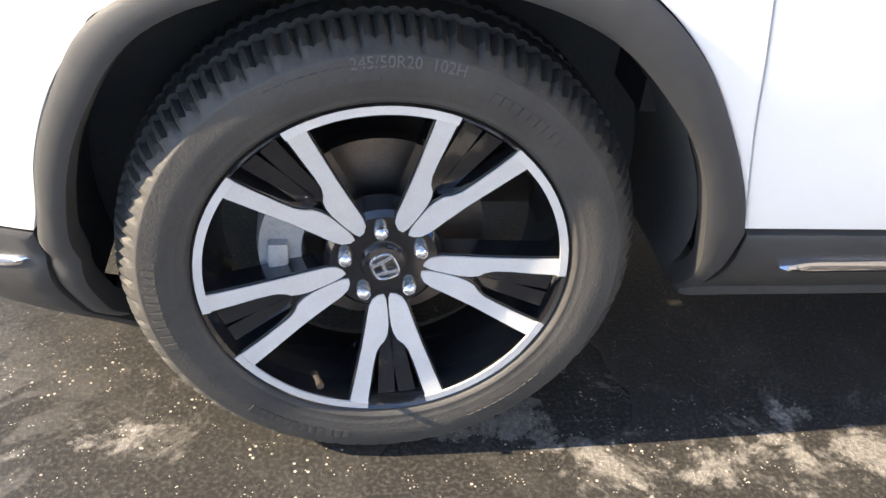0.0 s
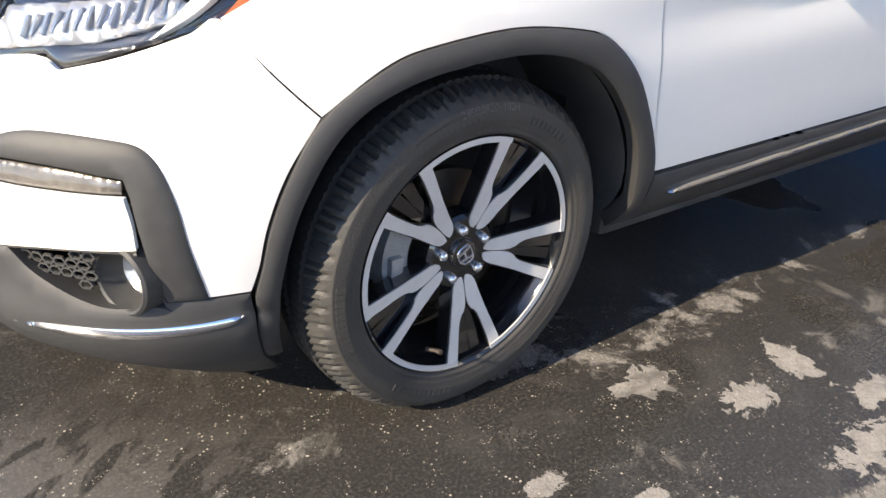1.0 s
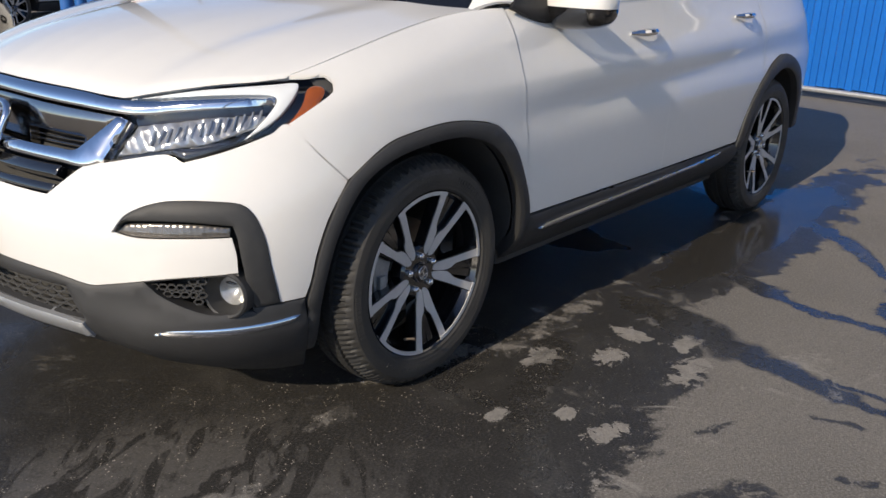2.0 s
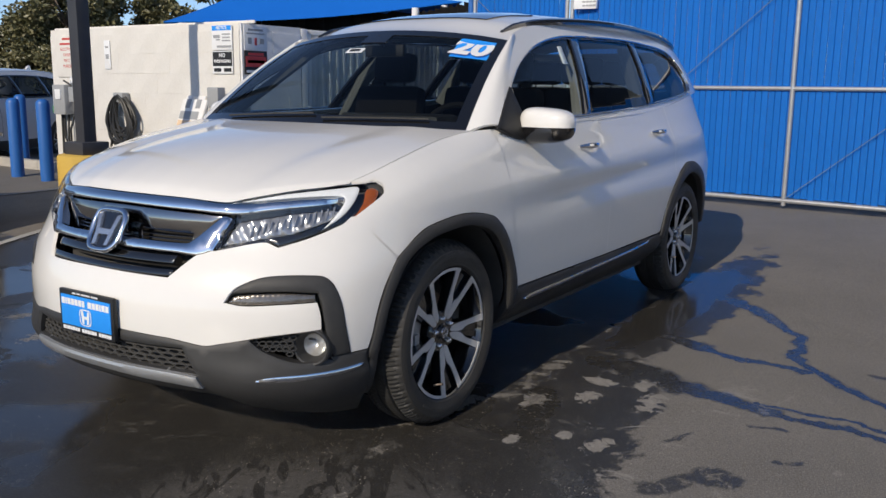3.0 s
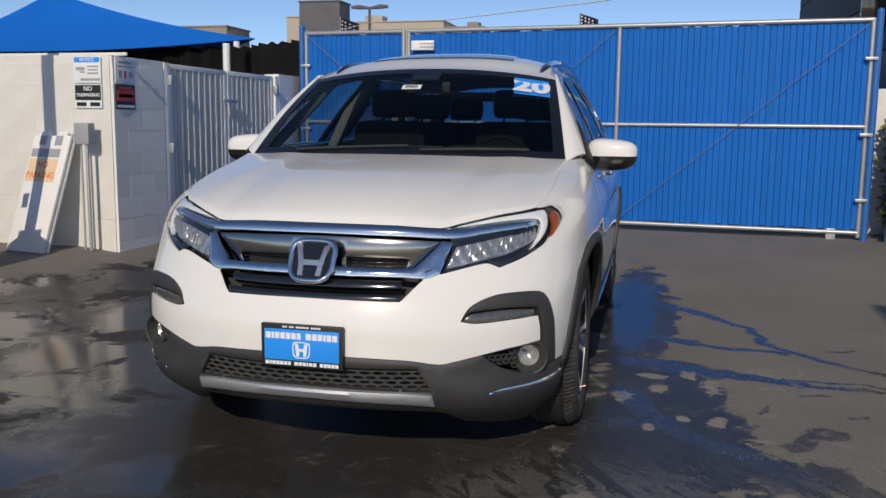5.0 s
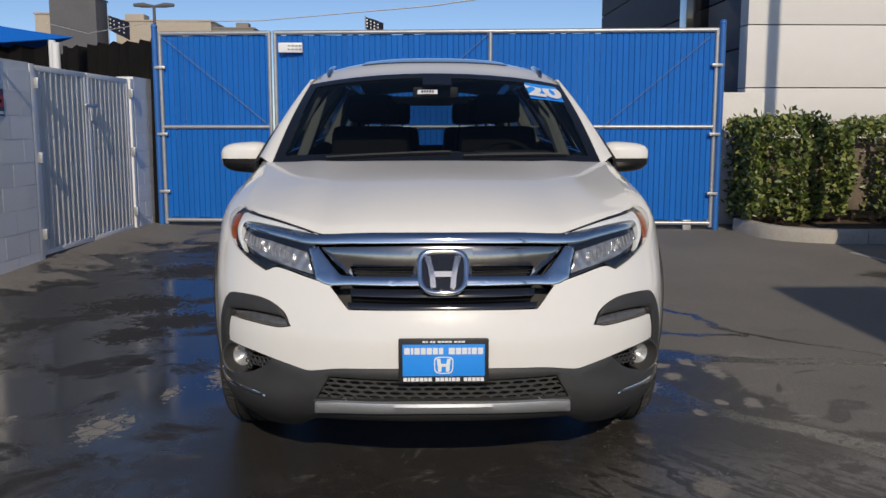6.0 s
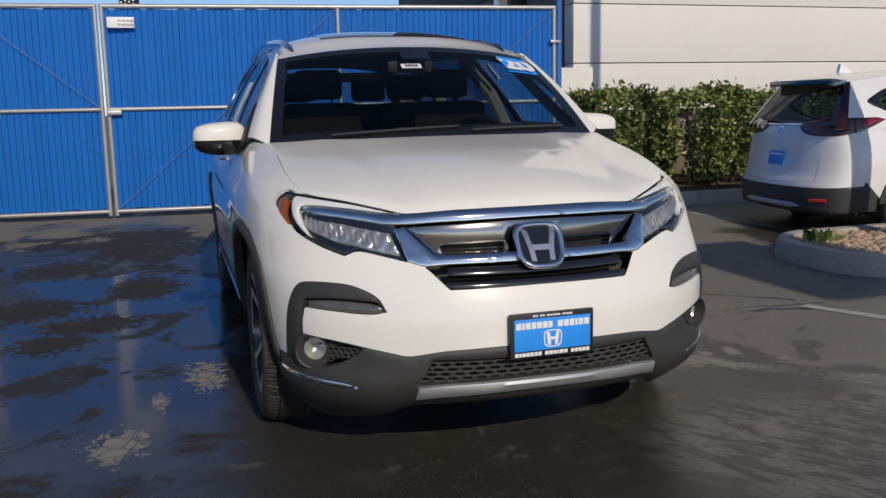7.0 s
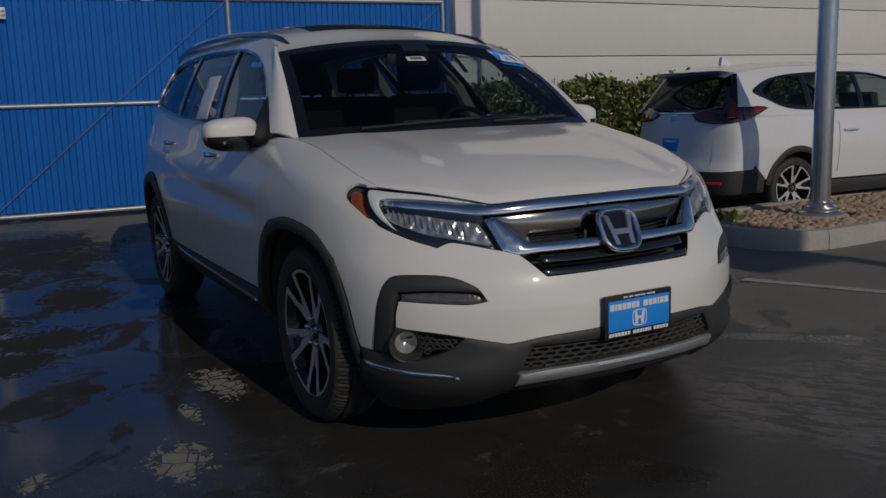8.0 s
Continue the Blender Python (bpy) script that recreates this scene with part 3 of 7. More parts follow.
def body_y(x, z):
    w = side_y(z) - 0.055 * np.maximum(0, 0.3 - x) ** 2 - 0.026 * np.maximum(0, x - 2.6) ** 2
    w = w + 0.085 * np.clip((0.37 - z) / 0.12, 0, 1) * np.clip((-0.15 - x) / 0.2, 0, 1)
    d = np.clip((z - belt_z(x) + 0.11) / 0.11, 0, 1.25)
    k = np.clip((0.60 - x) / 0.55, 0, 1)
    w = w - k * k * (3 - 2 * k) * 0.10 * d**2.2
    crease = 0.925 + 0.035 * (x - 0.4)                                # the shoulder line along the doors
    e = (z - crease) / 0.05
    g = np.clip((x - 0.05) / 0.9, 0, 1)
    g = g * g * (3 - 2 * g)
    w = w + g * (0.010 * np.exp(-np.maximum(0, e) ** 2 * 0.6) * (e > 0) + 0.010 * np.exp(-(e * 0.55) ** 2) * (e <= 0)) - g * 0.016 * np.exp(-((e + 2.2) / 1.3) ** 2)
    a = (np.maximum(x - front_x(z), 1e-9) / 0.46) ** (1 / 2.25)
    r = (np.maximum(3.99 - 0.62 * np.maximum(0, z - 0.85) - x, 1e-9) / 0.62) ** 0.4
    return (a**-9.0 + w**-9.0 + r**-9.0) ** (-1 / 9)


def body(s, z):
    """The outer skin. s: the angle round the nose, in radians, then metres along the flank; s < 0 lies on the driver's side."""
    s, z = np.asarray(s, float), np.asarray(z, float)
    sign, t = np.where(s < 0, -1.0, 1.0), abs(s)
    c, q = -np.cos(t), np.sin(t)
    lo, hi = np.full(t.shape, 0.3), np.full(t.shape, 1.7)
    for _ in range(24):
        r = (lo + hi) / 2
        x, y = NOSE + c * r, q * r
        ok = (x > front_x(z)) & (y < body_y(x, z))
        lo, hi = np.where(ok, r, lo), np.where(ok, hi, r)
    xs = NOSE + t - math.pi / 2
    flank = t >= math.pi / 2
    x = np.where(flank, xs, NOSE + c * lo)
    y = np.where(flank, body_y(xs, z), q * lo)
    return np.stack([x, y * sign, z], -1)


def along(x, z):
    """The s of the skin's point at x and height z."""
    y = float(body_y(np.array([x]), np.array([z]))[0])
    return math.atan2(y, NOSE - x) if x < NOSE else math.pi / 2 + x - NOSE


suv = thing("suv", "pearl white mid-size suv with black cladding parked on wet asphalt", "car", pose(0, 0, 0))

# outlines on the skin: (s, z)
GAP_LINE = [(.885, .885), (.964, .80), (1.033, .728)]
FLARE_OUT = [(1.033, .728), (1.128, .797), (1.208, .826), (1.40, .845), (1.594, .82), (1.665, .785), (1.738, .715), (1.80, .62), (1.845, .53), (1.868, .463)]
LAMP_LOW = [(.43, .768, 1), (.592, .802), (.64, .786, 1), (.74, .818), (.845, .862), (.885, .885)]
DOOR_1 = [(1.868, .463, 1), (1.825, .64), (1.793, .83), (1.775, .99)]
DOOR_2 = [(2.872, .457, 1), (2.852, .60), (2.842, .80), (2.846, 1.05)]
ARCH_S = math.pi / 2 + BASE - NOSE


def rear_arch(r, a):
    return (ARCH_S + r * math.cos(radians(a)), HUB + r * math.sin(radians(a)))


def belt_run(x0, x1, n):
    return [(along(x, float(belt_z(x))), float(belt_z(x))) for x in np.linspace(x0, x1, n)]


bumper = both([(0, .682), (.298, .678, 1), (.378, .753), *LAMP_LOW, *GAP_LINE[1:2], (1.033, .728, 1), (.982, .636), (.951, .545), (.934, .462), (.919, .412, 1),
               (.856, .411, 1), (.838, .52), (.826, .60), (.80, .667), (.763, .693), (.613, .692), (.523, .657), (.487, .607, 1), (.54, .597), (.65, .602), (.757, .606, 1), (.766, .56), (.768, .51, 1), (.62, .493),
               (.47, .461), (.42, .452), (.30, .47), (0, .48)])
panel("front_bumper", bumper, body, PAINT, suv, res=0.022)
for mirror, side in ((False, "R"), (True, "L")):
    kw = dict(mirror=mirror)
    top = [(.88, .994)] + belt_run(-0.38, 0.41, 11)
    panel("fender", [(1.008, .985, 1), (.99, .999), (.935, .995), *[(*p, 1) if i in (0, 11) else p for i, p in enumerate(top)], *DOOR_1[:0:-1], (1.868, .463, 1), *FLARE_OUT[-2:0:-1], (1.033, .728, 1), (.964, .80), (.885, .885, 1), (.94, .92), (1.003, .96)],
          body, PAINT, suv, res=0.028, **kw)
    door = panel("front_door", [*DOOR_1, *[(*p, 1) if i in (0, 9) else p for i, p in enumerate(belt_run(0.415, 1.475, 10))], *DOOR_2[:0:-1], DOOR_2[0]], body, PAINT, suv, res=0.035, **kw)
    back = panel("rear_door", [*DOOR_2, *[(*p, 1) if i in (0, 9) else p for i, p in enumerate(belt_run(1.478, 2.52, 10))], (3.885, 1.0), (3.90, .86), (*rear_arch(.50, 128), 1), rear_arch(.50, 140), rear_arch(.50, 155), (*rear_arch(.505, 169), 1)],
                 body, PAINT, suv, res=0.04, **kw)
    panel("quarter_panel", [(*belt_run(2.525, 2.6, 2)[0], 1), *[p for p in belt_run(2.6, 3.62, 10)], (5.06, 1.30, 1), (5.20, 1.08), (5.30, .9), (5.33, .46, 1), (*rear_arch(.505, 11), 1), rear_arch(.50, 30), rear_arch(.50, 60), rear_arch(.50, 90), rear_arch(.50, 112),
           (*rear_arch(.50, 127.5), 1), (3.905, .86), (3.89, 1.0)], body, PAINT, suv, res=0.05, **kw)
    panel("wheel_arch_trim", [(1.033, .728), *FLARE_OUT[1:-1], (1.868, .463, 1), (1.862, .36), (1.872, .30, 1), (1.835, .30, 1), (1.822, .40), (1.772, .565), (1.69, .675), (1.594, .752), (1.464, .791), (1.328, .793), (1.181, .768), (1.075, .707), (1.005, .584), (.968, .446),
           (.955, .34), (.950, .26), (.947, .214, 1), (.912, .214, 1), (.921, .40, 1), (.936, .462), (.953, .545), (.984, .636)], body, CLADDING, suv, res=0.025, off=0.012, depth=0.035, rim=0.008, label="black plastic wheel arch trim", **kw)
    panel("wheel_arch_trim", [(*rear_arch(.50, 172), 1), *[rear_arch(.50, a) for a in (150, 125, 100, 80, 55, 30)], (*rear_arch(.50, 8), 1), (*rear_arch(.425, 6), 1), *[rear_arch(.425, a) for a in (30, 55, 80, 100, 125, 150)], (*rear_arch(.425, 174), 1)],
          body, CLADDING, suv, res=0.03, off=0.012, depth=0.035, rim=0.008, **kw)
    panel("sill_trim", [(1.872, .458, 1), (3.69, .455, 1), (3.755, .40), (3.765, .24, 1), (1.90, .235, 1), (1.876, .30)], body, CLADDING, suv, res=0.04, off=0.006, depth=0.05, label="black plastic sill trim", **kw)
    panel("sill_strip", [(1.945, .398, 1), (1.99, .412), (2.6, .422), (3.2, .432), (3.50, .446, 1), (3.47, .428), (3.2, .412), (2.6, .398), (2.0, .386)], body, CHROME, suv, res=0.03, off=0.016, depth=0.012, rim=0.006, label="chrome sill strip", **kw)
    # headlamp
    lamp = panel("headlight", [(1.008, .985), (.99, .998), (.875, .989), (.70, .973), (.60, .956), (.458, .924, 1), (.487, .873, 1), (.432, .768, 1), (.592, .802), (.64, .786, 1), (.74, .818), (.845, .862), (.93, .915), (1.003, .96)],
                 body, GLOSS_BLACK, suv, res=0.02, off=-0.035, depth=0.03, label="led headlight with chrome bar and amber marker", **kw)
    panel("light_guide", [(.47, .926, 1), (.60, .953), (.70, .968), (.85, .982), (.915, .984), (.905, .955), (.86, .90), (.80, .856), (.775, .843), (.80, .868), (.845, .92), (.855, .95), (.80, .955), (.70, .950), (.60, .940)],
          body, WHITE_LENS, lamp, res=0.012, off=-0.008, depth=0.02, label="white daytime light guide", **kw)
    panel("marker_lens", [(.938, .972), (.968, .980), (.986, .966), (.957, .924), (.915, .890), (.880, .870), (.862, .864), (.894, .897), (.921, .934)], body, AMBER, lamp, res=0.012, off=-0.010, depth=0.015, label="amber side marker", **kw)
    panel("lamp_reflector", [(.455, .79, 1), (.59, .815), (.69, .835), (.80, .875), (.835, .905), (.80, .912), (.65, .895), (.50, .868, 1)], body, BOWL, lamp, res=0.012,
          off=lambda u, v: -0.022 + 0.006 * np.sin(u * 95) * np.sin(v * 70 + u * 40), depth=0.008, label="faceted silver reflector", **kw)
    for k in range(14):
        s0 = 0.540 + 0.0205 * k
        z0 = 0.831 + 0.0049 * k
        panel("projector", [(s0, z0 - .012, 1), (s0 + .009, z0 - .010, 1), (s0 + .019, z0 + .029, 1), (s0 + .010, z0 + .027, 1)], body, BOWL, lamp, res=0.012, off=-0.013, depth=0.014, rim=0.003, label="bright led projector cell", **kw)
    panel("lamp_bezel", [(.64, .787, 1), (.70, .806), (.78, .836), (.84, .862), (.80, .852), (.70, .827), (.60, .815)], body, GLOSS_BLACK, lamp, res=0.015, off=-0.006, depth=0.015, **kw)
    lens = panel("lamp_lens", [(1.006, .984), (.99, .996), (.875, .987), (.70, .971), (.60, .954), (.462, .922, 1), (.489, .873, 1), (.436, .77, 1), (.592, .804), (.64, .788, 1), (.74, .82), (.845, .864), (.93, .917), (1.001, .96)],
                 body, LENS, lamp, res=0.02, off=0.002, depth=0.006, label="clear lens", **kw)
    lens.visible_shadow = False
    # lower corner: turn lamp, fog pocket and bright strip
    turn = panel("turn_lamp", [(.492, .607, 1), (.52, .632), (.65, .641), (.752, .633, 1), (.752, .607, 1), (.65, .603), (.54, .598)], body, TURN_BODY, suv, res=0.008,
                 off=lambda u, v: -0.012 + 0.0010 * np.sin(u * 420), depth=0.02, label="slim ribbed turn lamp", **kw)
    cover = panel("lamp_lens", [(.489, .607, 1), (.518, .634), (.65, .643), (.755, .635, 1), (.755, .606, 1), (.65, .602), (.54, .597)], body, LENS, turn, res=0.02, off=0.0, depth=0.006, **kw)
    cover.visible_shadow = False
    panel("cladding_corner", [(.492, .607, 1), (.525, .659), (.613, .695), (.763, .696), (.803, .669), (.829, .60), (.841, .52), (.858, .411, 1), (.80, .409, 1), (.785, .46), (.776, .53), (.766, .607, 1), (.757, .636, 1), (.65, .644), (.518, .635)],
          body, CLADDING, suv, res=0.018, off=0.006, depth=0.035, rim=0.006, label="black plastic surround of the turn lamp", **kw)
    panel("fog_lamp_pocket", [(.56, .478, 1), (.66, .497), (.775, .506, 1), (.79, .46), (.80, .40, 1), (.70, .395), (.60, .44)], body, MATT_BLACK, suv, res=0.02, off=-0.085, depth=0.02, **kw)
    c = body(np.array([.732]), np.array([.448]))[0] * (1, -1 if mirror else 1, 1)
    aim = Vector((-0.93, -0.36 if mirror else 0.36, 0.02)).normalized()
    turned = aim.to_track_quat("Y", "Z").to_matrix().to_4x4()
    bm = bmesh.new()
    lathe(bm, [(.038, -.052), (.041, -.034), (.055, -.002), (.056, .006), (.061, .009), (.066, .004), (.068, -.05)], 44)
    fog = part("fog_lamp", bm, CLADDING, suv, "round fog lamp deep in a black tunnel")
    fog.matrix_local = Matrix.Translation(Vector(c) - aim * 0.012) @ turned
    bm = bmesh.new()
    lathe(bm, [(.001, -.062), (.010, -.060), (.025, -.048), (.040, -.034)], 32)
    bowl = part("reflector", bm, FOG_BOWL, fog, "bright bowl")
    bm = bmesh.new()
    lathe(bm, [(.001, -.022), (.016, -.024), (.030, -.028), (.040, -.033)], 32)
    glass = part("lamp_lens", bm, LENS, fog)
    glass.visible_shadow = False
    panel("bumper_strip", [(.552, .343, 1), (.62, .357), (.72, .362), (.84, .366), (.905, .372, 1), (.88, .350), (.80, .340), (.70, .335), (.60, .335)], body, CHROME, suv, res=0.015, off=0.020, depth=0.02, rim=0.006, label="chrome bumper strip", **kw)
    # insert of small cells beside the fog lamp
    bm = bmesh.new()
    for i in range(7):
        for j in range(4):
            s0, z0 = .575 + .020 * i + (.010 if j % 2 else 0), .425 + .019 * j
            if z0 > .47 + (s0 - .56) * .12 or z0 < .452 - (s0 - .56) * .25 or s0 > .685:
                continue
            q = body(np.array([s0]), np.array([z0]))[0]
            tang = (body(np.array([s0 + .01]), np.array([z0]))[0] - q)
            tang = Vector(tang).normalized()
            nrm = tang.cross(Vector((0, 0, 1)))
            ring = [Vector(q) + (tang * math.cos(a) * .012 + Vector((0, 0, 1)) * math.sin(a) * .0085) - nrm * (-.020) for a in (math.pi * k / 3 for k in range(6))]
            tube(bm, [Vector((r.x, -r.y if mirror else r.y, r.z)) for r in ring], 0.0034, 5, closed=True)
    tagged(part("honeycomb", bm, CLADDING, suv, "black honeycomb insert"), kind="stuff")

# dark skin of the lower front, open for the lower grille and the fog pockets
panel("lower_bumper", both([(0, .481), (.30, .471), (.42, .453), (.47, .462), (.62, .494), (.768, .511, 1), (.80, .409, 1), (.858, .410, 1), (.918, .411, 1), (.918, .136, 1), (.80, .148), (.55, .200), (.42, .250), (0, .27)]),
      body, CLADDING, suv, holes=[both([(0, .437), (.352, .437, 1), (.395, .352, 1), (0, .366)]), [(.56, .478, 1), (.66, .496), (.772, .504, 1), (.786, .46), (.794, .402, 1), (.70, .397), (.60, .44)], [(-.56, .478, 1), (-.60, .44), (-.70, .397), (-.794, .402, 1), (-.786, .46), (-.772, .504, 1), (-.66, .496)]],
      res=0.022, off=lambda u, v: 0.004 + 0.016 * np.clip((0.40 - v) / 0.06, 0, 1) * np.clip((abs(u) - 0.42) / 0.12, 0, 1), depth=0.05, rim=0.008, label="black plastic lower bumper")
panel("skid_plate", both([(0, .361), (.30, .356), (.398, .345, 1), (.412, .298, 1), (.30, .310), (0, .322)]), body, SILVER, suv, res=0.02, off=0.018, depth=0.03, rim=0.008, label="silver skid plate")
panel("grille_backing", both([(0, .94), (.44, .93, 1), (.47, .78, 1), (.30, .675, 1), (0, .675)]), body, MATT_BLACK, suv, res=0.04, off=-0.095, depth=0.01)
panel("grille_backing", both([(0, .46), (.37, .46, 1), (.42, .34, 1), (0, .34)]), body, MATT_BLACK, suv, res=0.04, off=-0.05, depth=0.01)
grille = panel("grille", both([(0, .896), (.30, .890), (.452, .884, 1), (.40, .845), (.355, .797, 1), (.30, .791), (0, .793)]), body, SATIN, suv, holes=[[(.105, .831, 1), (.33, .827, 1), (.315, .796, 1), (.105, .796, 1)], [(-.105, .831, 1), (-.105, .796, 1), (-.315, .796, 1), (-.33, .827, 1)]],
               res=0.02, off=lambda u, v: -0.004 - 0.050 * np.clip((.896 - v) / .10, 0, 1), depth=0.03, rim=0.002, label="smoked chrome grille with black slots")
panel("top_bar", both([(0, .933), (.30, .931), (.455, .921), (.60, .936), (.75, .949), (.858, .953, 1), (.855, .934, 1), (.75, .922), (.60, .903), (.48, .886), (.30, .893), (0, .898)]), body, CHROME, grille, res=0.02,
      off=lambda u, v: np.where(abs(u) < .46, 0.010, 0.010 - 0.014 * np.clip((abs(u) - .46) / .1, 0, 1)), depth=0.03, rim=0.010, label="broad chrome top bar")
panel("lower_bar", both([(0, .791), (.335, .788), (.366, .806), (.452, .884, 1), (.487, .874, 1), (.432, .767, 1), (.38, .751), (.30, .755), (0, .757)]), body, CHROME, grille, res=0.02, off=0.006, depth=0.03, rim=0.009, label="chrome lower bar")
for z0, z1 in ((.724, .752), (.682, .706)):
    panel("grille_slat", both([(0, z1), (.31, z1, 1), (.30, z0, 1), (0, z0)]), body, GLOSS_BLACK, grille, res=0.03, off=-0.010, depth=0.04, rim=0.003)
for z0 in (.806, .818):
    panel("grille_slat", both([(0, z0 + .004), (.33, z0 + .003, 1), (.33, z0, 1), (0, z0)]), body, GLOSS_BLACK, grille, res=0.03, off=-0.050, depth=0.03, rim=0.001, gap=0)

# honeycomb of the lower grille
bm = bmesh.new()
for j in range(5):
    for i in range(-10, 11):
        s0, z0 = (i + (0.5 if j % 2 else 0)) * .0415, .368 + .0165 * j
        if abs(s0) > .385 - (z0 - .36) * .5 or z0 > .436:
            continue
        ring = [body(np.array([s0 + .0215 * math.cos(a)]), np.array([z0 + .0100 * math.sin(a)]))[0] + np.array((.022, 0, 0)) for a in (math.pi * k / 3 for k in range(6))]
        tube(bm, ring, 0.0042, 5, closed=True)
tagged(part("honeycomb", bm, MATT_BLACK, suv, "black honeycomb lower grille"), kind="stuff")

# emblem: rounded chrome frame with two posts and a bar over a black field
def nose_place(y, z, w):
    q = body(np.array([math.atan2(y, 1.05)]), np.array([z]))[0]
    return (float(q[0]) - 0.016 - w, y, z)


emblem_frame = [(.082 * math.copysign(abs(math.cos(a)) ** .55, math.cos(a)) * (1 + .10 * math.sin(a)), .808 + .068 * math.copysign(abs(math.sin(a)) ** .6, math.sin(a))) for a in (2 * math.pi * k / 40 for k in range(40))]
bm = bmesh.new()
prism(bm, [(y * .93, .808 + (z - .808) * .92) for y, z in emblem_frame], .008, nose_place)
badge = part("emblem", bm, GLOSS_BLACK, suv, "chrome badge on a dark field")
bm = bmesh.new()
tube(bm, [nose_place(y, z, .008) for y, z in emblem_frame], .0105, 10, closed=True)
part("badge_frame", bm, CHROME, badge, "chrome frame")
for sgn in (-1, 1):
    bm = bmesh.new()
    prism(bm, [(sgn * y, z) for y, z in ((.024, .756), (.044, .756), (.047, .79), (.052, .82), (.066, .861), (.043, .861), (.033, .82), (.027, .79))], .018, nose_place, bevel=.06)
    part("badge_bar", bm, BADGE_CHROME, badge, "chrome bar")
bm = bmesh.new()
prism(bm, [(-.030, .793), (.030, .793), (.034, .812), (-.034, .812)], .018, nose_place, bevel=.04)
part("badge_bar", bm, BADGE_CHROME, badge, "chrome bar")

# dealer plate: a black frame, a blue field and white marks
plate_m = Matrix(((0, 0, -1, -0.978), (-1, 0, 0, 0), (0, 1, 0, .513), (0, 0, 0, 1)))


def plate_part(name, w, h, cx, cy, d0, d1, material, parent, bevel=0.003):
    bm = bmesh.new()
    box(bm, (w, h, d1 - d0), (cx, cy, (d0 + d1) / 2), bevel=bevel)
    ob = part(name, bm, material, parent)
    ob.matrix_local = plate_m if parent is suv else Matrix()
    return ob


plate = plate_part("dealer_plate", .312, .158, 0, 0, -.012, .006, SIGN_BLACK, suv, .006)
tagged(plate, "blue dealer plate in a black frame with white marks")
plate_part("plate_field", .284, .112, 0, .004, .004, .0085, SIGN_BLUE, plate, .001)


def bars(widths, height, cx, cy, gap, d, material, parent, name="mark"):
    bm = bmesh.new()
    total = sum(abs(w) for w in widths) + gap * (len(widths) - 1)
    x = cx - total / 2
    for w in widths:
        if w > 0:
            box(bm, (w, height, .0012), (x + w / 2, cy, d))
        x += abs(w) + gap
    return tagged(part(name, bm, material, parent), kind="stuff")


bars([.019, .009, .018, .017, .018, .017, .015, -.012, .021, .018, .017, .009, .018, .018], .023, 0, .037, .0035, .009, SIGN_WHITE, plate)
bars([.013, .008, .013, .012, .013, .012, .012, -.008, .014, .013, .012, .007, .013, .013, -.008, .012, .012, .012, .012, .012], .013, 0, -.064, .0025, .0066, SIGN_WHITE, plate)
bars([.010, .006, -.004, .008, .008, -.004, .012, .009, .012, .010, -.004, .010, .011, .012], .006, 0, .069, .002, .0066, SIGN_WHITE, plate)
bm = bmesh.new()
for pts in ([(-.019, -.036), (-.008, -.036), (-.007, -.018), (.007, -.018), (.008, -.036), (.019, -.036), (.024, .010), (.012, .010), (.009, -.008), (-.009, -.008), (-.012, .010), (-.024, .010)],):
    prism(bm, pts, .0012, lambda u, v, w: (u, v, w + .0085))
_ring = [(math.copysign(abs(math.cos(a)) ** .5, math.cos(a)) * (1 + .08 * math.sin(a)), math.copysign(abs(math.sin(a)) ** .5, math.sin(a))) for a in (2 * math.pi * k / 32 for k in range(32))]
_in, _out = ([bm.verts.new((x * r, z * (r - .003) - .013, .0095)) for x, z in _ring] for r in (.0295, .0335))
for k in range(32):
    bm.faces.new((_in[k], _out[k], _out[(k + 1) % 32], _in[(k + 1) % 32]))
part("mark", bm, SIGN_WHITE, plate, "white badge shape")

# bonnet
_lead = [(0.0, .936), (.12, .936), (.28, .934), (.40, .928), (.458, .926), (.52, .941), (.60, .957), (.70, .974), (.80, .984), (.88, .994)]
_pts = np.array([body(np.array([s]), np.array([z]))[0] for s, z in _lead])
CORNER = _pts[-1]
_ly = _pts[:, 1]
bonnet_lead_x = lambda y: np.interp(y, _ly, _pts[:, 0])
bonnet_lead_z = lambda y: np.interp(y, _ly, _pts[:, 2])
EDGE_Y = float(_ly[-1])


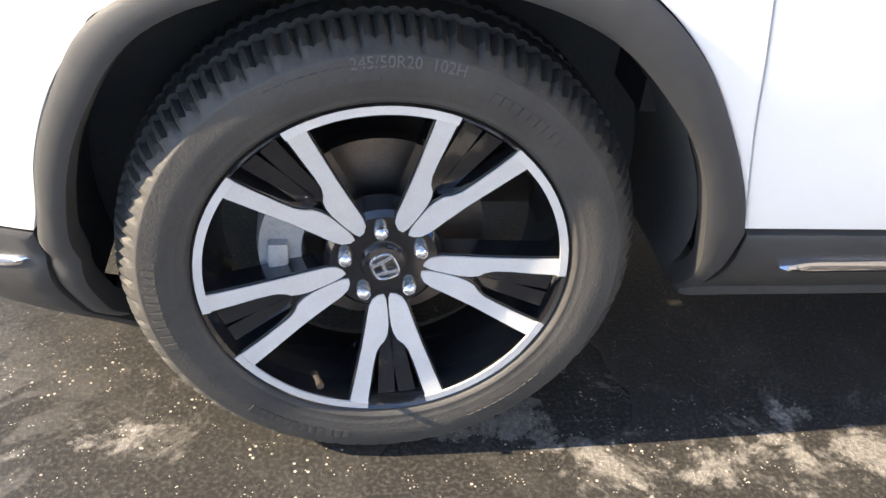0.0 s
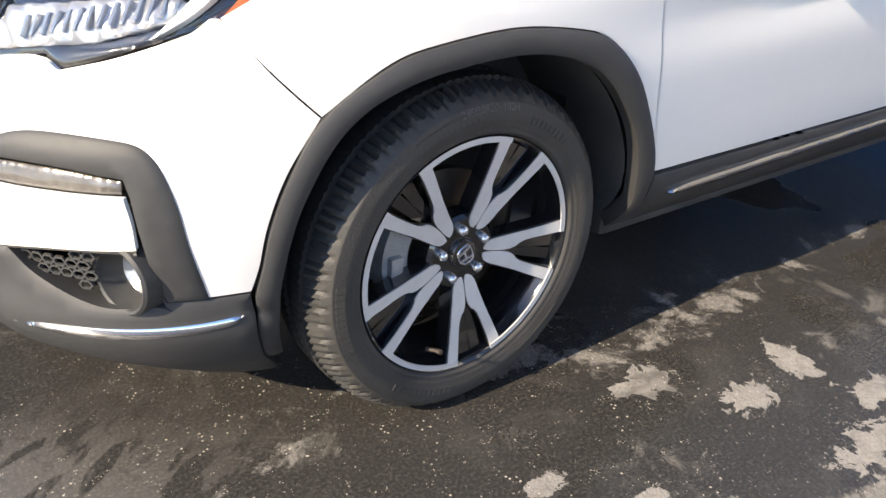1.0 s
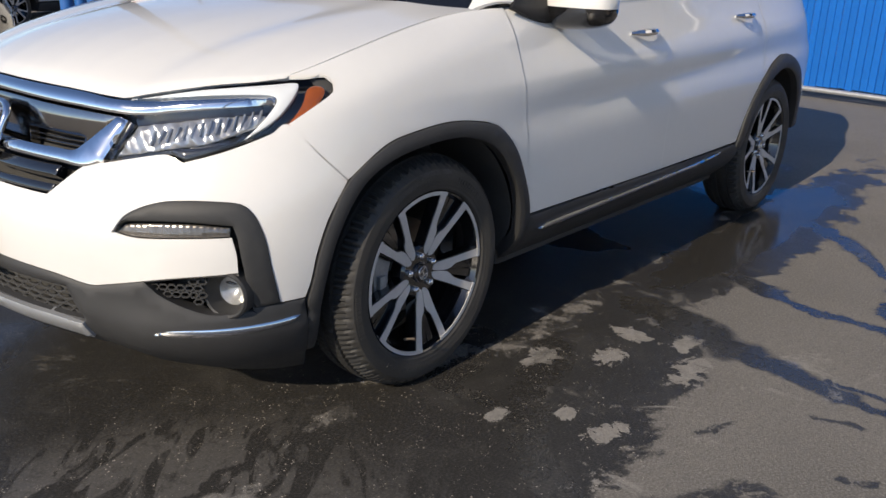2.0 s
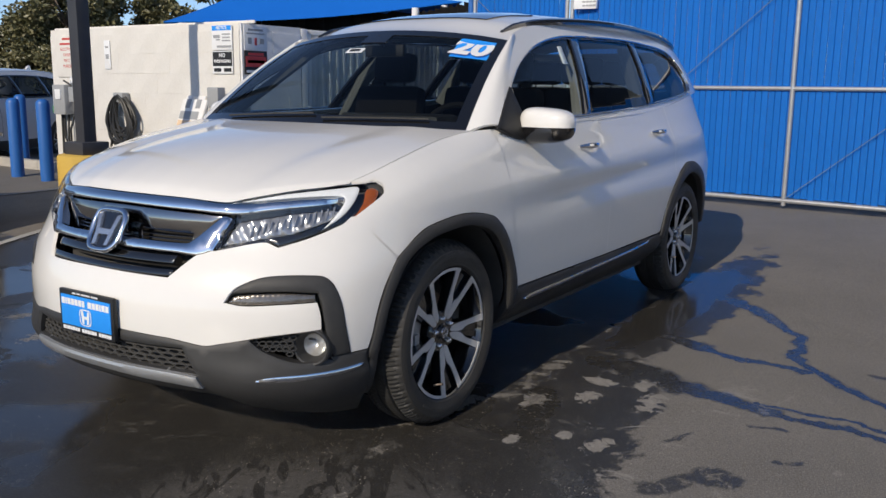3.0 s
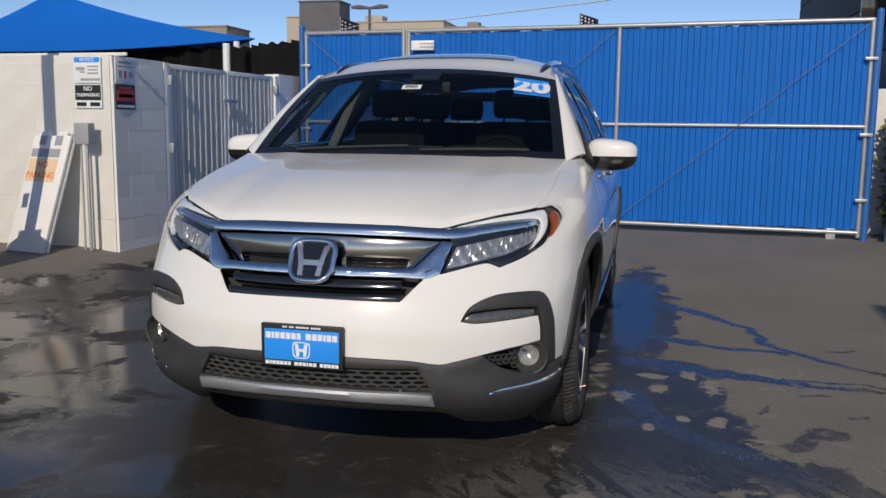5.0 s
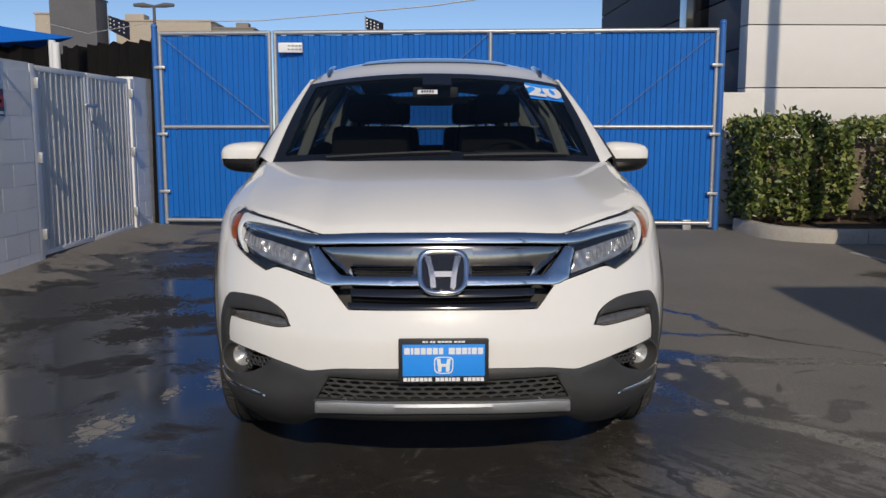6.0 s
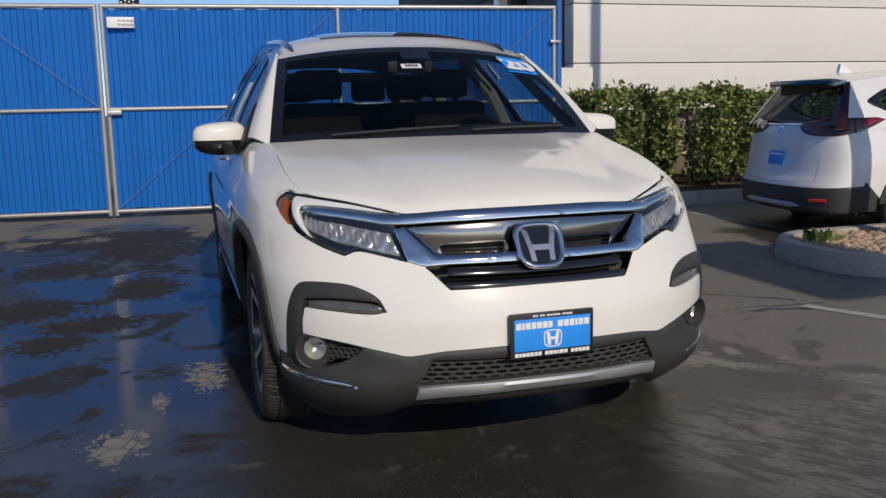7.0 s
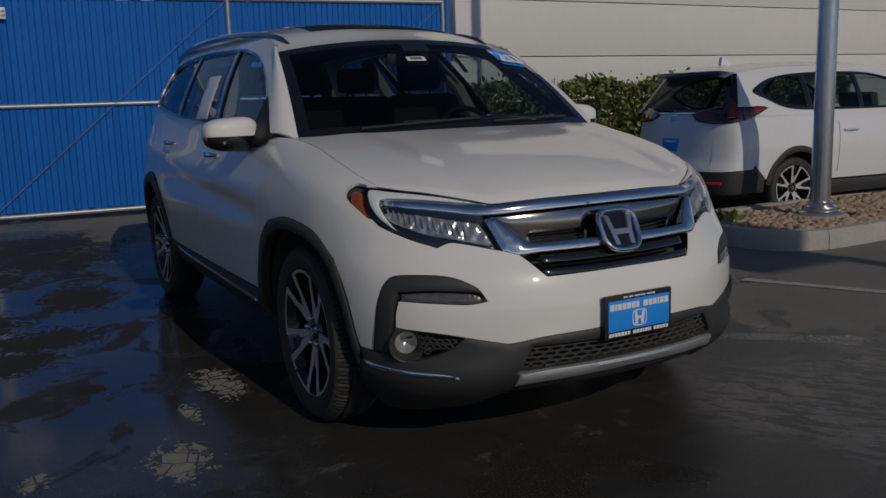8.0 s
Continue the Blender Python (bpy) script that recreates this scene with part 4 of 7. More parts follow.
def bonnet(u, v):
    a = abs(u)
    y0 = a * EDGE_Y
    front = np.stack([bonnet_lead_x(y0), y0, bonnet_lead_z(y0)], -1)
    back = np.stack([0.13 + 0.17 * a**2, 0.782 * a, 1.163 - 0.016 * a**2], -1)
    ex = CORNER[0] + (0.30 - CORNER[0]) * v
    ez = belt_z(ex) + (CORNER[2] - float(belt_z(CORNER[0]))) * (1 - v) ** 6
    edge = np.stack([ex, body_y(ex, ez), ez], -1)
    e0, e1 = edge * 0 + CORNER, edge * 0 + np.array([.30, .782, 1.147])
    edge[:, 1] += (CORNER[1] - float(body_y(np.array(CORNER[0]), np.array(CORNER[2])))) * (1 - v) ** 6
    p = front * (1 - v)[:, None] + back * v[:, None] + (edge - e0 * (1 - v)[:, None] - e1 * v[:, None]) * (a**6)[:, None]
    crown = 0.062 * np.sin(math.pi * np.clip(v, 0, 1) ** 0.62) * (1 - a**2.4) + 0.010 * np.exp(-((a - 0.72) / 0.10) ** 2) * np.clip(v * 2.5, 0, 1) * (1 - 0.5 * v)
    lip = -0.010 * np.clip(1 - v / 0.03, 0, 1) ** 2
    p[:, 2] += crown + lip
    p[:, 1] *= np.where(u < 0, -1, 1)
    return p


patch("bonnet", bonnet, 72, 48, PAINT, suv, u=(-1, 1), v=(0.004, 1), depth=0.018, flip=True, label="")

# glasshouse
roof_z = table([(0.80, 1.535), (0.95, 1.585), (1.2, 1.632), (1.6, 1.664), (2.1, 1.682), (2.7, 1.680), (3.2, 1.655), (3.5, 1.610), (3.7, 1.55), (4.0, 1.42)])


def flank_glass(x, z):
    d = z - 1.16
    y = .875 - .40 * d - .36 * d * d - 0.018 * np.maximum(0, x - 2) ** 2 - 0.20 * np.maximum(0, x - 3.05) ** 2
    return np.stack([x, y, z], -1)


def screen(u, v):
    """The windscreen: u across, v from the cowl to the roof."""
    a2 = u * u
    base = np.stack([0.145 + 0.150 * a2, 0.790 * u, 1.160 - 0.020 * a2], -1)
    head = np.stack([0.795 + 0.062 * a2, 0.668 * u, 1.598 - 0.046 * a2 - 0.010 * a2 * a2], -1)
    p = base * (1 - v)[:, None] + head * v[:, None]
    p[:, 2] += 0.022 * np.sin(math.pi * np.clip(v, 0, 1))
    p[:, 0] -= 0.006 * np.sin(math.pi * np.clip(v, 0, 1))
    return p


ws = patch("windscreen", screen, 40, 20, GLASS, suv, u=(-.955, .955), v=(.045, .955), depth=0.004, flip=True, label="raked windscreen with a black border")
ws.visible_shadow = False


def screen_frame(name, u, v, nu, nv):
    patch(name, lambda a, b: screen(a, b) + np.array((-.002, 0, .002)), nu, nv, BAND, ws, u=u, v=v, depth=0.008, flip=True)


for u, v, nu, nv in (((-1, 1), (-.02, .075), 40, 3), ((-1, 1), (.93, 1.0), 40, 3), ((-1, -.935), (.075, .93), 3, 20), ((.935, 1), (.075, .93), 3, 20), ((-.12, .10), (.83, .93), 6, 3)):
    screen_frame("border", u, v, nu, nv)
# year sticker and stock label on the inside of the glass
patch("year_sticker", lambda a, b: screen(a, b) + np.array((-.004, 0, .003)), 10, 6, SIGN_BLUE, ws, u=(-.945, -.690), v=(.695, .93), depth=0.001, flip=True, label="blue sticker with a white number")
q0, q1, q2 = (screen(np.array([a]), np.array([b]))[0] for a, b in ((-.69, .812), (-.945, .812), (-.817, .93)))
_mid = screen(np.array([-.817]), np.array([.806]))[0] + np.array((-.007, 0, .006))
_r = Vector(q1 - q0).normalized()
_u = (Vector(q2) - Vector(_mid)).normalized()
_n3 = _r.cross(_u)
_u = _n3.cross(_r)
_tm = Matrix(((_r.x, _u.x, _n3.x, _mid[0]), (_r.y, _u.y, _n3.y, _mid[1]), (_r.z, _u.z, _n3.z, _mid[2]), (0, 0, 0, 1)))
sticker_text = words("number", "20", 0.190, _tm @ Matrix.Diagonal((.98, 1.10, 1, 1)), SIGN_WHITE, ws, 0.0008, "white number 20", 0.009)
patch("stock_label", lambda a, b: screen(a, b) + np.array((-.004, 0, .003)), 4, 2, SIGN_WHITE, ws, u=(-.01, .135), v=(.695, .75), depth=0.001, flip=True, label="small white label with dark marks")
for k in range(5):
    patch("mark", lambda a, b: screen(a, b) + np.array((-.006, 0, .005)), 1, 1, SIGN_BLACK, ws, u=(.018 + .019 * k, .031 + .019 * k), v=(.708, .737), depth=0.0005, flip=True)

DLO = [(.47, 1.192), (.56, 1.262), (.80, 1.416), (1.10, 1.528), (1.40, 1.583), (1.67, 1.602), (2.2, 1.615), (2.65, 1.608), (3.08, 1.575), (3.27, 1.48), (3.30, 1.36, 1), (3.18, 1.298), (2.4, 1.232), (1.4, 1.190), (.50, 1.172)]
for mirror in (False, True):
    kw = dict(mirror=mirror)
    belt = [(float(x), float(belt_z(x)) - .004) for x in np.linspace(3.66, .47, 12)]
    rim_ = [(float(x), float(roof_z(x))) for x in np.linspace(.96, 3.50, 12)]
    panel("side_frame", [(.43, 1.172, 1), (.62, 1.335), (.80, 1.47), (.955, 1.575, 1), *rim_, (3.60, 1.50), *[(*p, 1) if i == 0 else p for i, p in enumerate(belt)]], flank_glass, PAINT, suv, holes=[DLO], res=0.04, off=0.004, depth=0.02, label="", **kw)
    # pillar between the screen and the side
    edge_a = np.array([[.43, 1.172], [.62, 1.335], [.80, 1.47], [.955, 1.575]])

    def pillar(u, v):
        w = np.clip(v, -.01, 1.01)
        g = np.stack([np.interp(w, [0, .42, .75, 1], edge_a[:, 0]), np.interp(w, [0, .42, .75, 1], edge_a[:, 1])], -1)
        outer = flank_glass(g[:, 0], g[:, 1]) + np.array((0, .004, 0))
        inner = screen(np.ones_like(w) * 1.0, w) + np.array((-.002, .002, .002))
        p = inner * (1 - u)[:, None] + outer * u[:, None]
        bulge = np.sin(math.pi * np.clip(u, 0, 1)) * 0.018
        return p + np.stack([-bulge * .5, bulge * .6, bulge * .7], -1)

    patch("a_pillar", pillar, 8, 16, PAINT, suv, depth=0.012, flip=True, **kw)
    panel("window_trim", DLO, flank_glass, CHROME, suv, holes=[[((x - 1.85) * .9935 + 1.85, (z - 1.38) * .966 + 1.38, *c) for x, z, *c in DLO]], res=0.02, off=0.012, depth=0.014, rim=0.004, label="bright window trim", gap=0, **kw)
    inner = [((x - 1.85) * .993 + 1.85, (z - 1.38) * .964 + 1.38) for x, z, *_ in DLO]
    front_cut = [(.49, 1.194), (.56, 1.252), (.80, 1.408), (1.10, 1.518), (1.40, 1.572), (1.585, 1.586, 1), (1.335, 1.196, 1), (.90, 1.180)]
    rear_cut = [(1.70, 1.592, 1), (2.2, 1.602), (2.47, 1.600, 1), (2.30, 1.238, 1), (1.9, 1.218), (1.42, 1.202, 1)]
    quarter_cut = [(2.56, 1.598, 1), (3.06, 1.563), (3.24, 1.47), (3.27, 1.37, 1), (3.15, 1.309), (2.40, 1.246, 1)]
    panel("window_pillar", [(*p, 1) if i == 10 else p for i, p in enumerate(inner)], flank_glass, GLOSS_BLACK, suv, holes=[front_cut, rear_cut, quarter_cut], res=0.03, off=-0.002, depth=0.012, gap=0, label="black pillars between the windows", **kw)
    for nm, cut, gl in (("front_window", front_cut, SIDE_GLASS), ("rear_window", rear_cut, PRIVACY), ("quarter_window", quarter_cut, PRIVACY)):
        g = panel(nm, cut, flank_glass, gl, suv, res=0.05, off=-0.008, depth=0.004, gap=-0.004, label="", **kw)
        g.visible_shadow = False
    if mirror:
        panel("window_label", [(1.36, 1.455, 1), (1.40, 1.545, 1), (1.45, 1.548, 1), (1.42, 1.455, 1)], flank_glass, SIGN_WHITE, suv, res=0.05, off=-0.012, depth=0.002, rim=0.001, gap=0, label="pale paper label inside the window", **kw)
    else:
        panel("window_paper", [(1.63, 1.225, 1), (1.73, 1.465, 1), (1.98, 1.465, 1), (1.88, 1.225, 1)], flank_glass, SIGN_WHITE, suv, res=0.05, off=-0.004, depth=0.001, rim=0.001, gap=0, label="white paper sheet on the rear side window", **kw)
    # sail of the mirror and the division bar
    panel("mirror_sail", [(.40, 1.152, 1), (.47, 1.208), (.56, 1.275), (.64, 1.330, 1), (.655, 1.25), (.67, 1.10, 1), (.55, 1.105)], flank_glass, TRIM, suv, res=0.03, off=0.014, depth=0.014, rim=0.006, label="black sail behind the mirror", **kw)
    sy = -1 if mirror else 1
    bm = bmesh.new()
    tube(bm, [(x, sy * (float(flank_glass(np.array(x), np.array(z))[1]) - .002), z) for x, z in ((.60, 1.18), (.635, 1.24), (.66, 1.318))], .009, 6)
    part("division_bar", bm, GLOSS_BLACK, suv)
    # roof rail
    bm = bmesh.new()
    run = [(float(x), sy * (.60 - .020 * (x - 2) ** 2), float(roof_z(x)) + .002 + .010 * math.sin(math.pi * (x - .95) / 2.55) ** .55) for x in np.linspace(.951, 3.499, 26)]
    tube(bm, run, [.008] + [.020] * 24 + [.008], 8)
    part("roof_rail", bm, GLOSS_BLACK, suv, "black roof rail")
    # door mirror
    bm = bmesh.new()
    bmesh.ops.create_uvsphere(bm, u_segments=28, v_segments=18, radius=1)
    for v in bm.verts:
        k = [math.copysign(abs(c) ** .62, c) for c in v.co]
        slim = .55 if k[0] > 0 else 1.0
        v.co = Vector((.675 + k[0] * .085 * slim, sy * (.985 + k[1] * .125), 1.170 + k[2] * .072 * (1 - .12 * k[1])))
    low = bm.copy()
    bmesh.ops.bisect_plane(bm, geom=bm.verts[:] + bm.edges[:] + bm.faces[:], plane_co=(0, 0, 1.158), plane_no=(0, 0, -1), clear_outer=True)
    bmesh.ops.bisect_plane(low, geom=low.verts[:] + low.edges[:] + low.faces[:], plane_co=(0, 0, 1.161), plane_no=(0, 0, 1), clear_outer=True)
    for v in low.verts:
        v.co.z -= 0.003 + .20 * max(0, 1.150 - v.co.z)
    mir = part("door_mirror", bm, PAINT, suv, "white door mirror with a black lower half")
    box(low, (.055, .16, .028), (.645, sy * .895, 1.118), bevel=.010)
    part("mirror_base", low, GLOSS_BLACK, mir, "gloss black lower half")
    bm = bmesh.new()
    tube(bm, [(.622, sy * .93, 1.145), (.617, sy * .99, 1.145), (.628, sy * 1.06, 1.145), (.66, sy * 1.10, 1.147)], .006, 6)
    part("repeater", bm, WHITE_LENS, mir, "slim white repeater lamp")
    # handles, chrome
    for nm, x0, z0 in (("front_door", 1.24, 1.045), ("rear_door", 2.27, 1.075)):
        bm = bmesh.new()
        yy = float(body_y(np.array(x0), np.array(z0)))
        path = [(x0 - .10 + .20 * k / 8, sy * (yy + .004 + .030 * math.sin(math.pi * k / 8) ** .5), z0 + .004 * k / 8) for k in range(9)]
        tube(bm, path, [.007, .012, .014, .015, .015, .015, .014, .012, .007], 8)
        part("door_handle", bm, CHROME, door if nm == "front_door" else back, "chrome door handle")
    # tail lamp edge
    panel("tail_lamp", [(4.92, 1.08, 1), (5.05, 1.02), (5.18, 1.02, 1), (5.12, 1.16, 1), (5.02, 1.17)], body, RED_LENS, suv, res=0.03, off=0.004, depth=0.02, label="red tail lamp", **kw)
    # wheel well
    for cx in (0.0, BASE):
        bm = bmesh.new()
        rings = []
        for y in (.912, .80, .62, .60):
            r = .448 if y > .61 else .02
            arc = [(cx + r * math.cos(radians(a)), HUB + .01 + r * math.sin(radians(a))) for a in (range(-6, 199, 6) if cx == 0 else range(2, 189, 6))]
            rings.append([bm.verts.new((x, sy * min(y, float(body_y(np.array(x), np.array(z))) - .035), z)) for x, z in arc])
        for a, b in zip(rings, rings[1:]):
            for j in range(len(a) - 1):
                bm.faces.new((a[j], a[j + 1], b[j + 1], b[j]))
        part("wheel_well", bm, MATT_BLACK, suv)
    panel("air_deflector", [(.64, .24, 1), (.930, .22, 1), (.925, .180), (.91, .150), (.86, .140), (.74, .155), (.66, .19)], body, MATT_BLACK, suv, res=0.03, off=-0.028, depth=0.02, rim=0.004, label="black rubber lip before the front wheel", **kw)


def roof(u, v):
    x = 0.80 + 2.74 * v
    a2 = u * u
    xx = x + (0.062 * a2) * (1 - v)
    edge = roof_z(np.maximum(xx, .80))
    ye = flank_glass(xx, edge)[:, 1]
    ye = np.where(v < .06, .668 + (ye - .668) * np.clip(v / .06, 0, 1), ye)
    z = edge + (0.055 + 0.022 * np.sin(math.pi * np.clip(v, 0, 1))) * (1 - a2**1.4)
    z0 = 1.598 - 0.046 * a2 - 0.010 * a2 * a2
    f = np.clip(v / .10, 0, 1)
    f = f * f * (3 - 2 * f)
    slope = 1.0
    z = z * f + (z0 + v * 0.62 * slope) * (1 - f)
    return np.stack([xx, u * ye, z], -1)


patch("roof", roof, 40, 60, PAINT, suv, u=(-1, 1), depth=0.02, flip=True)
patch("sunroof", lambda a, b: roof(a, b) + np.array((0, 0, .006)), 24, 16, BAND, suv, u=(-.66, .66), v=(.10, .30), depth=0.01, flip=True, label="dark glass sunroof")
patch("headliner", lambda a, b: roof(a, b) - np.array((0, 0, .045)), 12, 16, HEADLINER, suv, u=(-.97, .97), v=(.03, .98), depth=0.01, flip=True)

# tailgate with its window
def tail(u, v):
    z = .50 + 1.08 * v
    y = .92 * u * np.where(z < 1.15, .80, .80 - .42 * (z - 1.15))
    x = 3.945 - 0.62 * np.maximum(0, z - 0.85) - .62 * np.abs(y) ** 2.5
    return np.stack([x, y, z], -1)


bm = bmesh.new()
for (u0, u1, v0, v1) in ((-1, 1, 0, .62), (-1, 1, .93, 1.0), (-1, -.86, .62, .93), (.86, 1, .62, .93)):
    n_ = 8
    grid_ = [[bm.verts.new(tail(np.array([u0 + (u1 - u0) * i / n_]), np.array([v0 + (v1 - v0) * j / n_]))[0]) for j in range(n_ + 1)] for i in range(n_ + 1)]
    for i in range(n_):
        for j in range(n_):
            bm.faces.new((grid_[i][j], grid_[i + 1][j], grid_[i + 1][j + 1], grid_[i][j + 1]))
part("tailgate", bm, PAINT, suv)
bm = bmesh.new()
box(bm, (.03, 1.30, .70), (3.34, 0, .83), bevel=.01)
part("tailgate_trim", bm, TRIM, suv)
rg = patch("tailgate_window", tail, 10, 8, REAR_GLASS, suv, u=(-.86, .86), v=(.62, .93), depth=.004)
rg.visible_shadow = False

# cowl, wipers, cabin
bm = bmesh.new()
cowl_a = [bm.verts.new((0.12 + 0.17 * u * u, .79 * u, 1.150 - .018 * u * u)) for u in np.linspace(-.90, .90, 21)]
cowl_b = [bm.verts.new((0.26 + 0.15 * u * u, .80 * u, 1.150 - .018 * u * u)) for u in np.linspace(-.90, .90, 21)]
for i in range(20):
    bm.faces.new((cowl_a[i], cowl_a[i + 1], cowl_b[i + 1], cowl_b[i]))
part("cowl", bm, TRIM, suv)
for y0, y1 in ((.52, -.06), (-.12, -.62)):
    bm = bmesh.new()
    pts = []
    for k in range(9):
        y = y0 + (y1 - y0) * k / 8
        q = screen(np.array([y / .78]), np.array([.035 + .035 * k / 8]))[0]
        pts.append((q[0] - .008, q[1], q[2] + .010))
    tube(bm, pts, .0045, 6)
    part("wiper", bm, MATT_BLACK, suv)
bm = bmesh.new()
box(bm, (.46, 1.44, .16), (.52, 0, 1.07), bevel=.05)
box(bm, (.20, .40, .075), (.50, -.38, 1.165), bevel=.03)
box(bm, (.05, .26, .13), (.62, 0, 1.13), bevel=.012)
part("dashboard", bm, TRIM, suv)
bm = bmesh.new()
wheel_pts = []
for k in range(28):
    a = 2 * math.pi * k / 28
    wheel_pts.append(Vector((.80, -.38, 1.075)) + Vector((-.09 * -math.sin(a) * 1.0, .185 * math.cos(a), .165 * math.sin(a))))
tube(bm, wheel_pts, .015, 8, closed=True)
box(bm, (.05, .13, .10), (.79, -.38, 1.07), bevel=.02)
for dy, dz in ((.11, .01), (-.11, .01), (0, -.10)):
    box(bm, (.02, .13 if dy else .04, .03 if dy else .13), (.80 - dz * .5, -.38 + dy, 1.07 + dz), bevel=.006)
part("steering_wheel", bm, LEATHER, suv)
bm = bmesh.new()
box(bm, (2.9, 1.60, .06), (1.95, 0, .42), bevel=.02)
box(bm, (2.2, .03, .62), (1.75, .82, .78))
box(bm, (2.2, .03, .62), (1.75, -.82, .78))
box(bm, (.03, 1.5, .5), (.40, 0, .8))
part("cabin_floor", bm, TRIM, suv)


def seat(x, y, w, rest=True, lean=0.16):
    bm = bmesh.new()
    t = Matrix.Rotation(lean, 3, "Y")
    box(bm, (.50, w, .16), (x - .24, y, .70), bevel=.05)
    box(bm, (.13, w, .62), (x + .03, y, 1.02), t, bevel=.05, taper=.86)
    ob = part("seat", bm, LEATHER, suv)
    if rest:
        bm = bmesh.new()
        box(bm, (.09, .27, .17), (x + .115, y, 1.43), t, bevel=.04)
        for k in (-.07, .07):
            tube(bm, [(x + .10, y + k, 1.28), (x + .115, y + k, 1.40)], .007, 6)
        part("headrest", bm, LEATHER, ob)
    return ob


for y in (-.38, .38):
    seat(1.28, y, .52)
    seat(2.22, y, .50)
for y in (-.30, .30):
    seat(3.05, y, .46)
bm = bmesh.new()
box(bm, (.03, .24, .06), (.79, 0, 1.50), bevel=.012)
tube(bm, [(.74, 0, 1.57), (.79, 0, 1.51)], .01, 6)
part("inside_mirror", bm, TRIM, suv)
for sy in (-1, 1):
    for run, r in (([(1.02, sy * .62, 1.55), (.74, sy * .69, 1.36), (.46, sy * .77, 1.17)], .028), ([(1.66, sy * .58, 1.57), (1.52, sy * .72, 1.36), (1.42, sy * .80, 1.12)], .04), ([(2.55, sy * .56, 1.57), (2.42, sy * .74, 1.20)], .045), ([(3.36, sy * .52, 1.53), (3.45, sy * .66, 1.22)], .06)):
        bm = bmesh.new()
        tube(bm, run, r, 8)
        part("pillar_trim", bm, HEADLINER, suv, "grey inner pillar trim")

# underside and inner skin
bm = bmesh.new()
box(bm, (4.3, 1.10, .16), (1.55, 0, .33), bevel=.03)
box(bm, (.5, .9, .10), (-.50, 0, .30), bevel=.03)
box(bm, (1.9, 1.62, .10), (1.45, 0, .285), bevel=.02)
box(bm, (.5, 1.5, .2), (3.6, 0, .42), bevel=.03)
part("underbody", bm, MATT_BLACK, suv)
for mirror in (False, True):
    panel("inner_skin", [(1.05, .74, 1), (1.0, .94, 1), *belt_run(-0.36, 3.55, 14), (5.2, .85, 1), (5.2, .48, 1), *[rear_arch(.47, a) for a in (10, 40, 70, 100, 130, 160)], (3.72, .27, 1), (1.90, .27, 1), (1.84, .48), (1.72, .68), (1.59, .775), (1.46, .81), (1.33, .812), (1.19, .79), (1.10, .75)],
          body, MATT_BLACK, suv, res=0.12, off=-0.025, depth=0.004, rim=0.01, mirror=mirror)
panel("inner_skin", both([(0, .67), (.3, .66), (.45, .75), (.66, .76), (.9, .88), (.98, .75), (.9, .45), (.6, .47), (0, .47)]), body, MATT_BLACK, suv, res=0.1, off=-0.06, depth=0.004, rim=0.01)

# ---- wheels ----
def tyre_mesh():
    prof = [(.262, -.085), (.268, -.104), (.2735, -.1115), (.2755, -.1122), (.2770, -.1118), (.2850, -.1152), (.2870, -.1161), (.2890, -.1160), (.296, -.119), (.315, -.1205), (.332, -.116), (.3335, -.1160), (.3355, -.1148), (.337, -.1130), (.344, -.108), (.353, -.098), (.3605, -.086), (.3665, -.072)]
    prof += [(.3695, -.062), (.3615, -.060), (.3615, -.052), (.3715, -.050), (.3730, -.030), (.3730, -.012), (.3650, -.010), (.3650, .000)]
    prof = [(r, a * .93) for r, a in prof]
    prof += [(r, -a) for r, a in reversed(prof)]
    n = 360
    vs, fs = [], []
    rnd = random.Random(4)
    rnd_cut = [rnd.random() for _ in range(n)]
    for j in range(n):
        k = 2 * math.pi * j / n
        for i, (r, a) in enumerate(prof):
            shoulder = .340 < r < .3700 and abs(a) > .055
            d = 0.0
            if shoulder and (j % 3 == 0 or rnd_cut[j] > .88):
                d = (.0095 if j % 3 == 0 else .005) * min(1, max(0, (r - (.3405 if (j // 3) % 2 else .350)) / .007))
            elif abs(a) < .056 and r > .37 and (j + i) % 3 == 0:
                d = .004
            skew = a * .9 if abs(a) < .1 else .09 * (1 if a > 0 else -1)
            kk = k + skew * .25
            rr = r - d
            vs.append((rr * math.cos(kk), a + .030, rr * math.sin(kk)))
    m = len(prof)
    for j in range(n):
        for i in range(m - 1):
            fs.append((j * m + i, j * m + i + 1, ((j + 1) % n) * m + i + 1, ((j + 1) % n) * m + i))
    return vs, fs


def arm(grow=0.0):
    """One leaf-shaped wheel arm beside the axis of its pair: its outline in the wheel's plane, straight towards the axis and full on the outer side."""
    near = [(.2465, .0860), (.200, .0695), (.147, .0505), (.100, .0315), (.080, .0232), (.066, .0206), (.055, .0240), (.0495, .0300)]
    far = [(.0545, .0372), (.064, .0450), (.078, .0552), (.092, .0645), (.106, .0712), (.119, .0742), (.129, .0722), (.143, .0735), (.165, .0815), (.200, .0965), (.2375, .1130)]
    pts = [Vector(p) for p in near + far]
    out = []
    for i, p in enumerate(pts):
        d = pts[(i + 1) % len(pts)] - pts[i - 1]
        n = Vector((-d.y, d.x)).normalized()
        out.append((p.x + n.x * grow, p.y + n.y * grow))
    return out


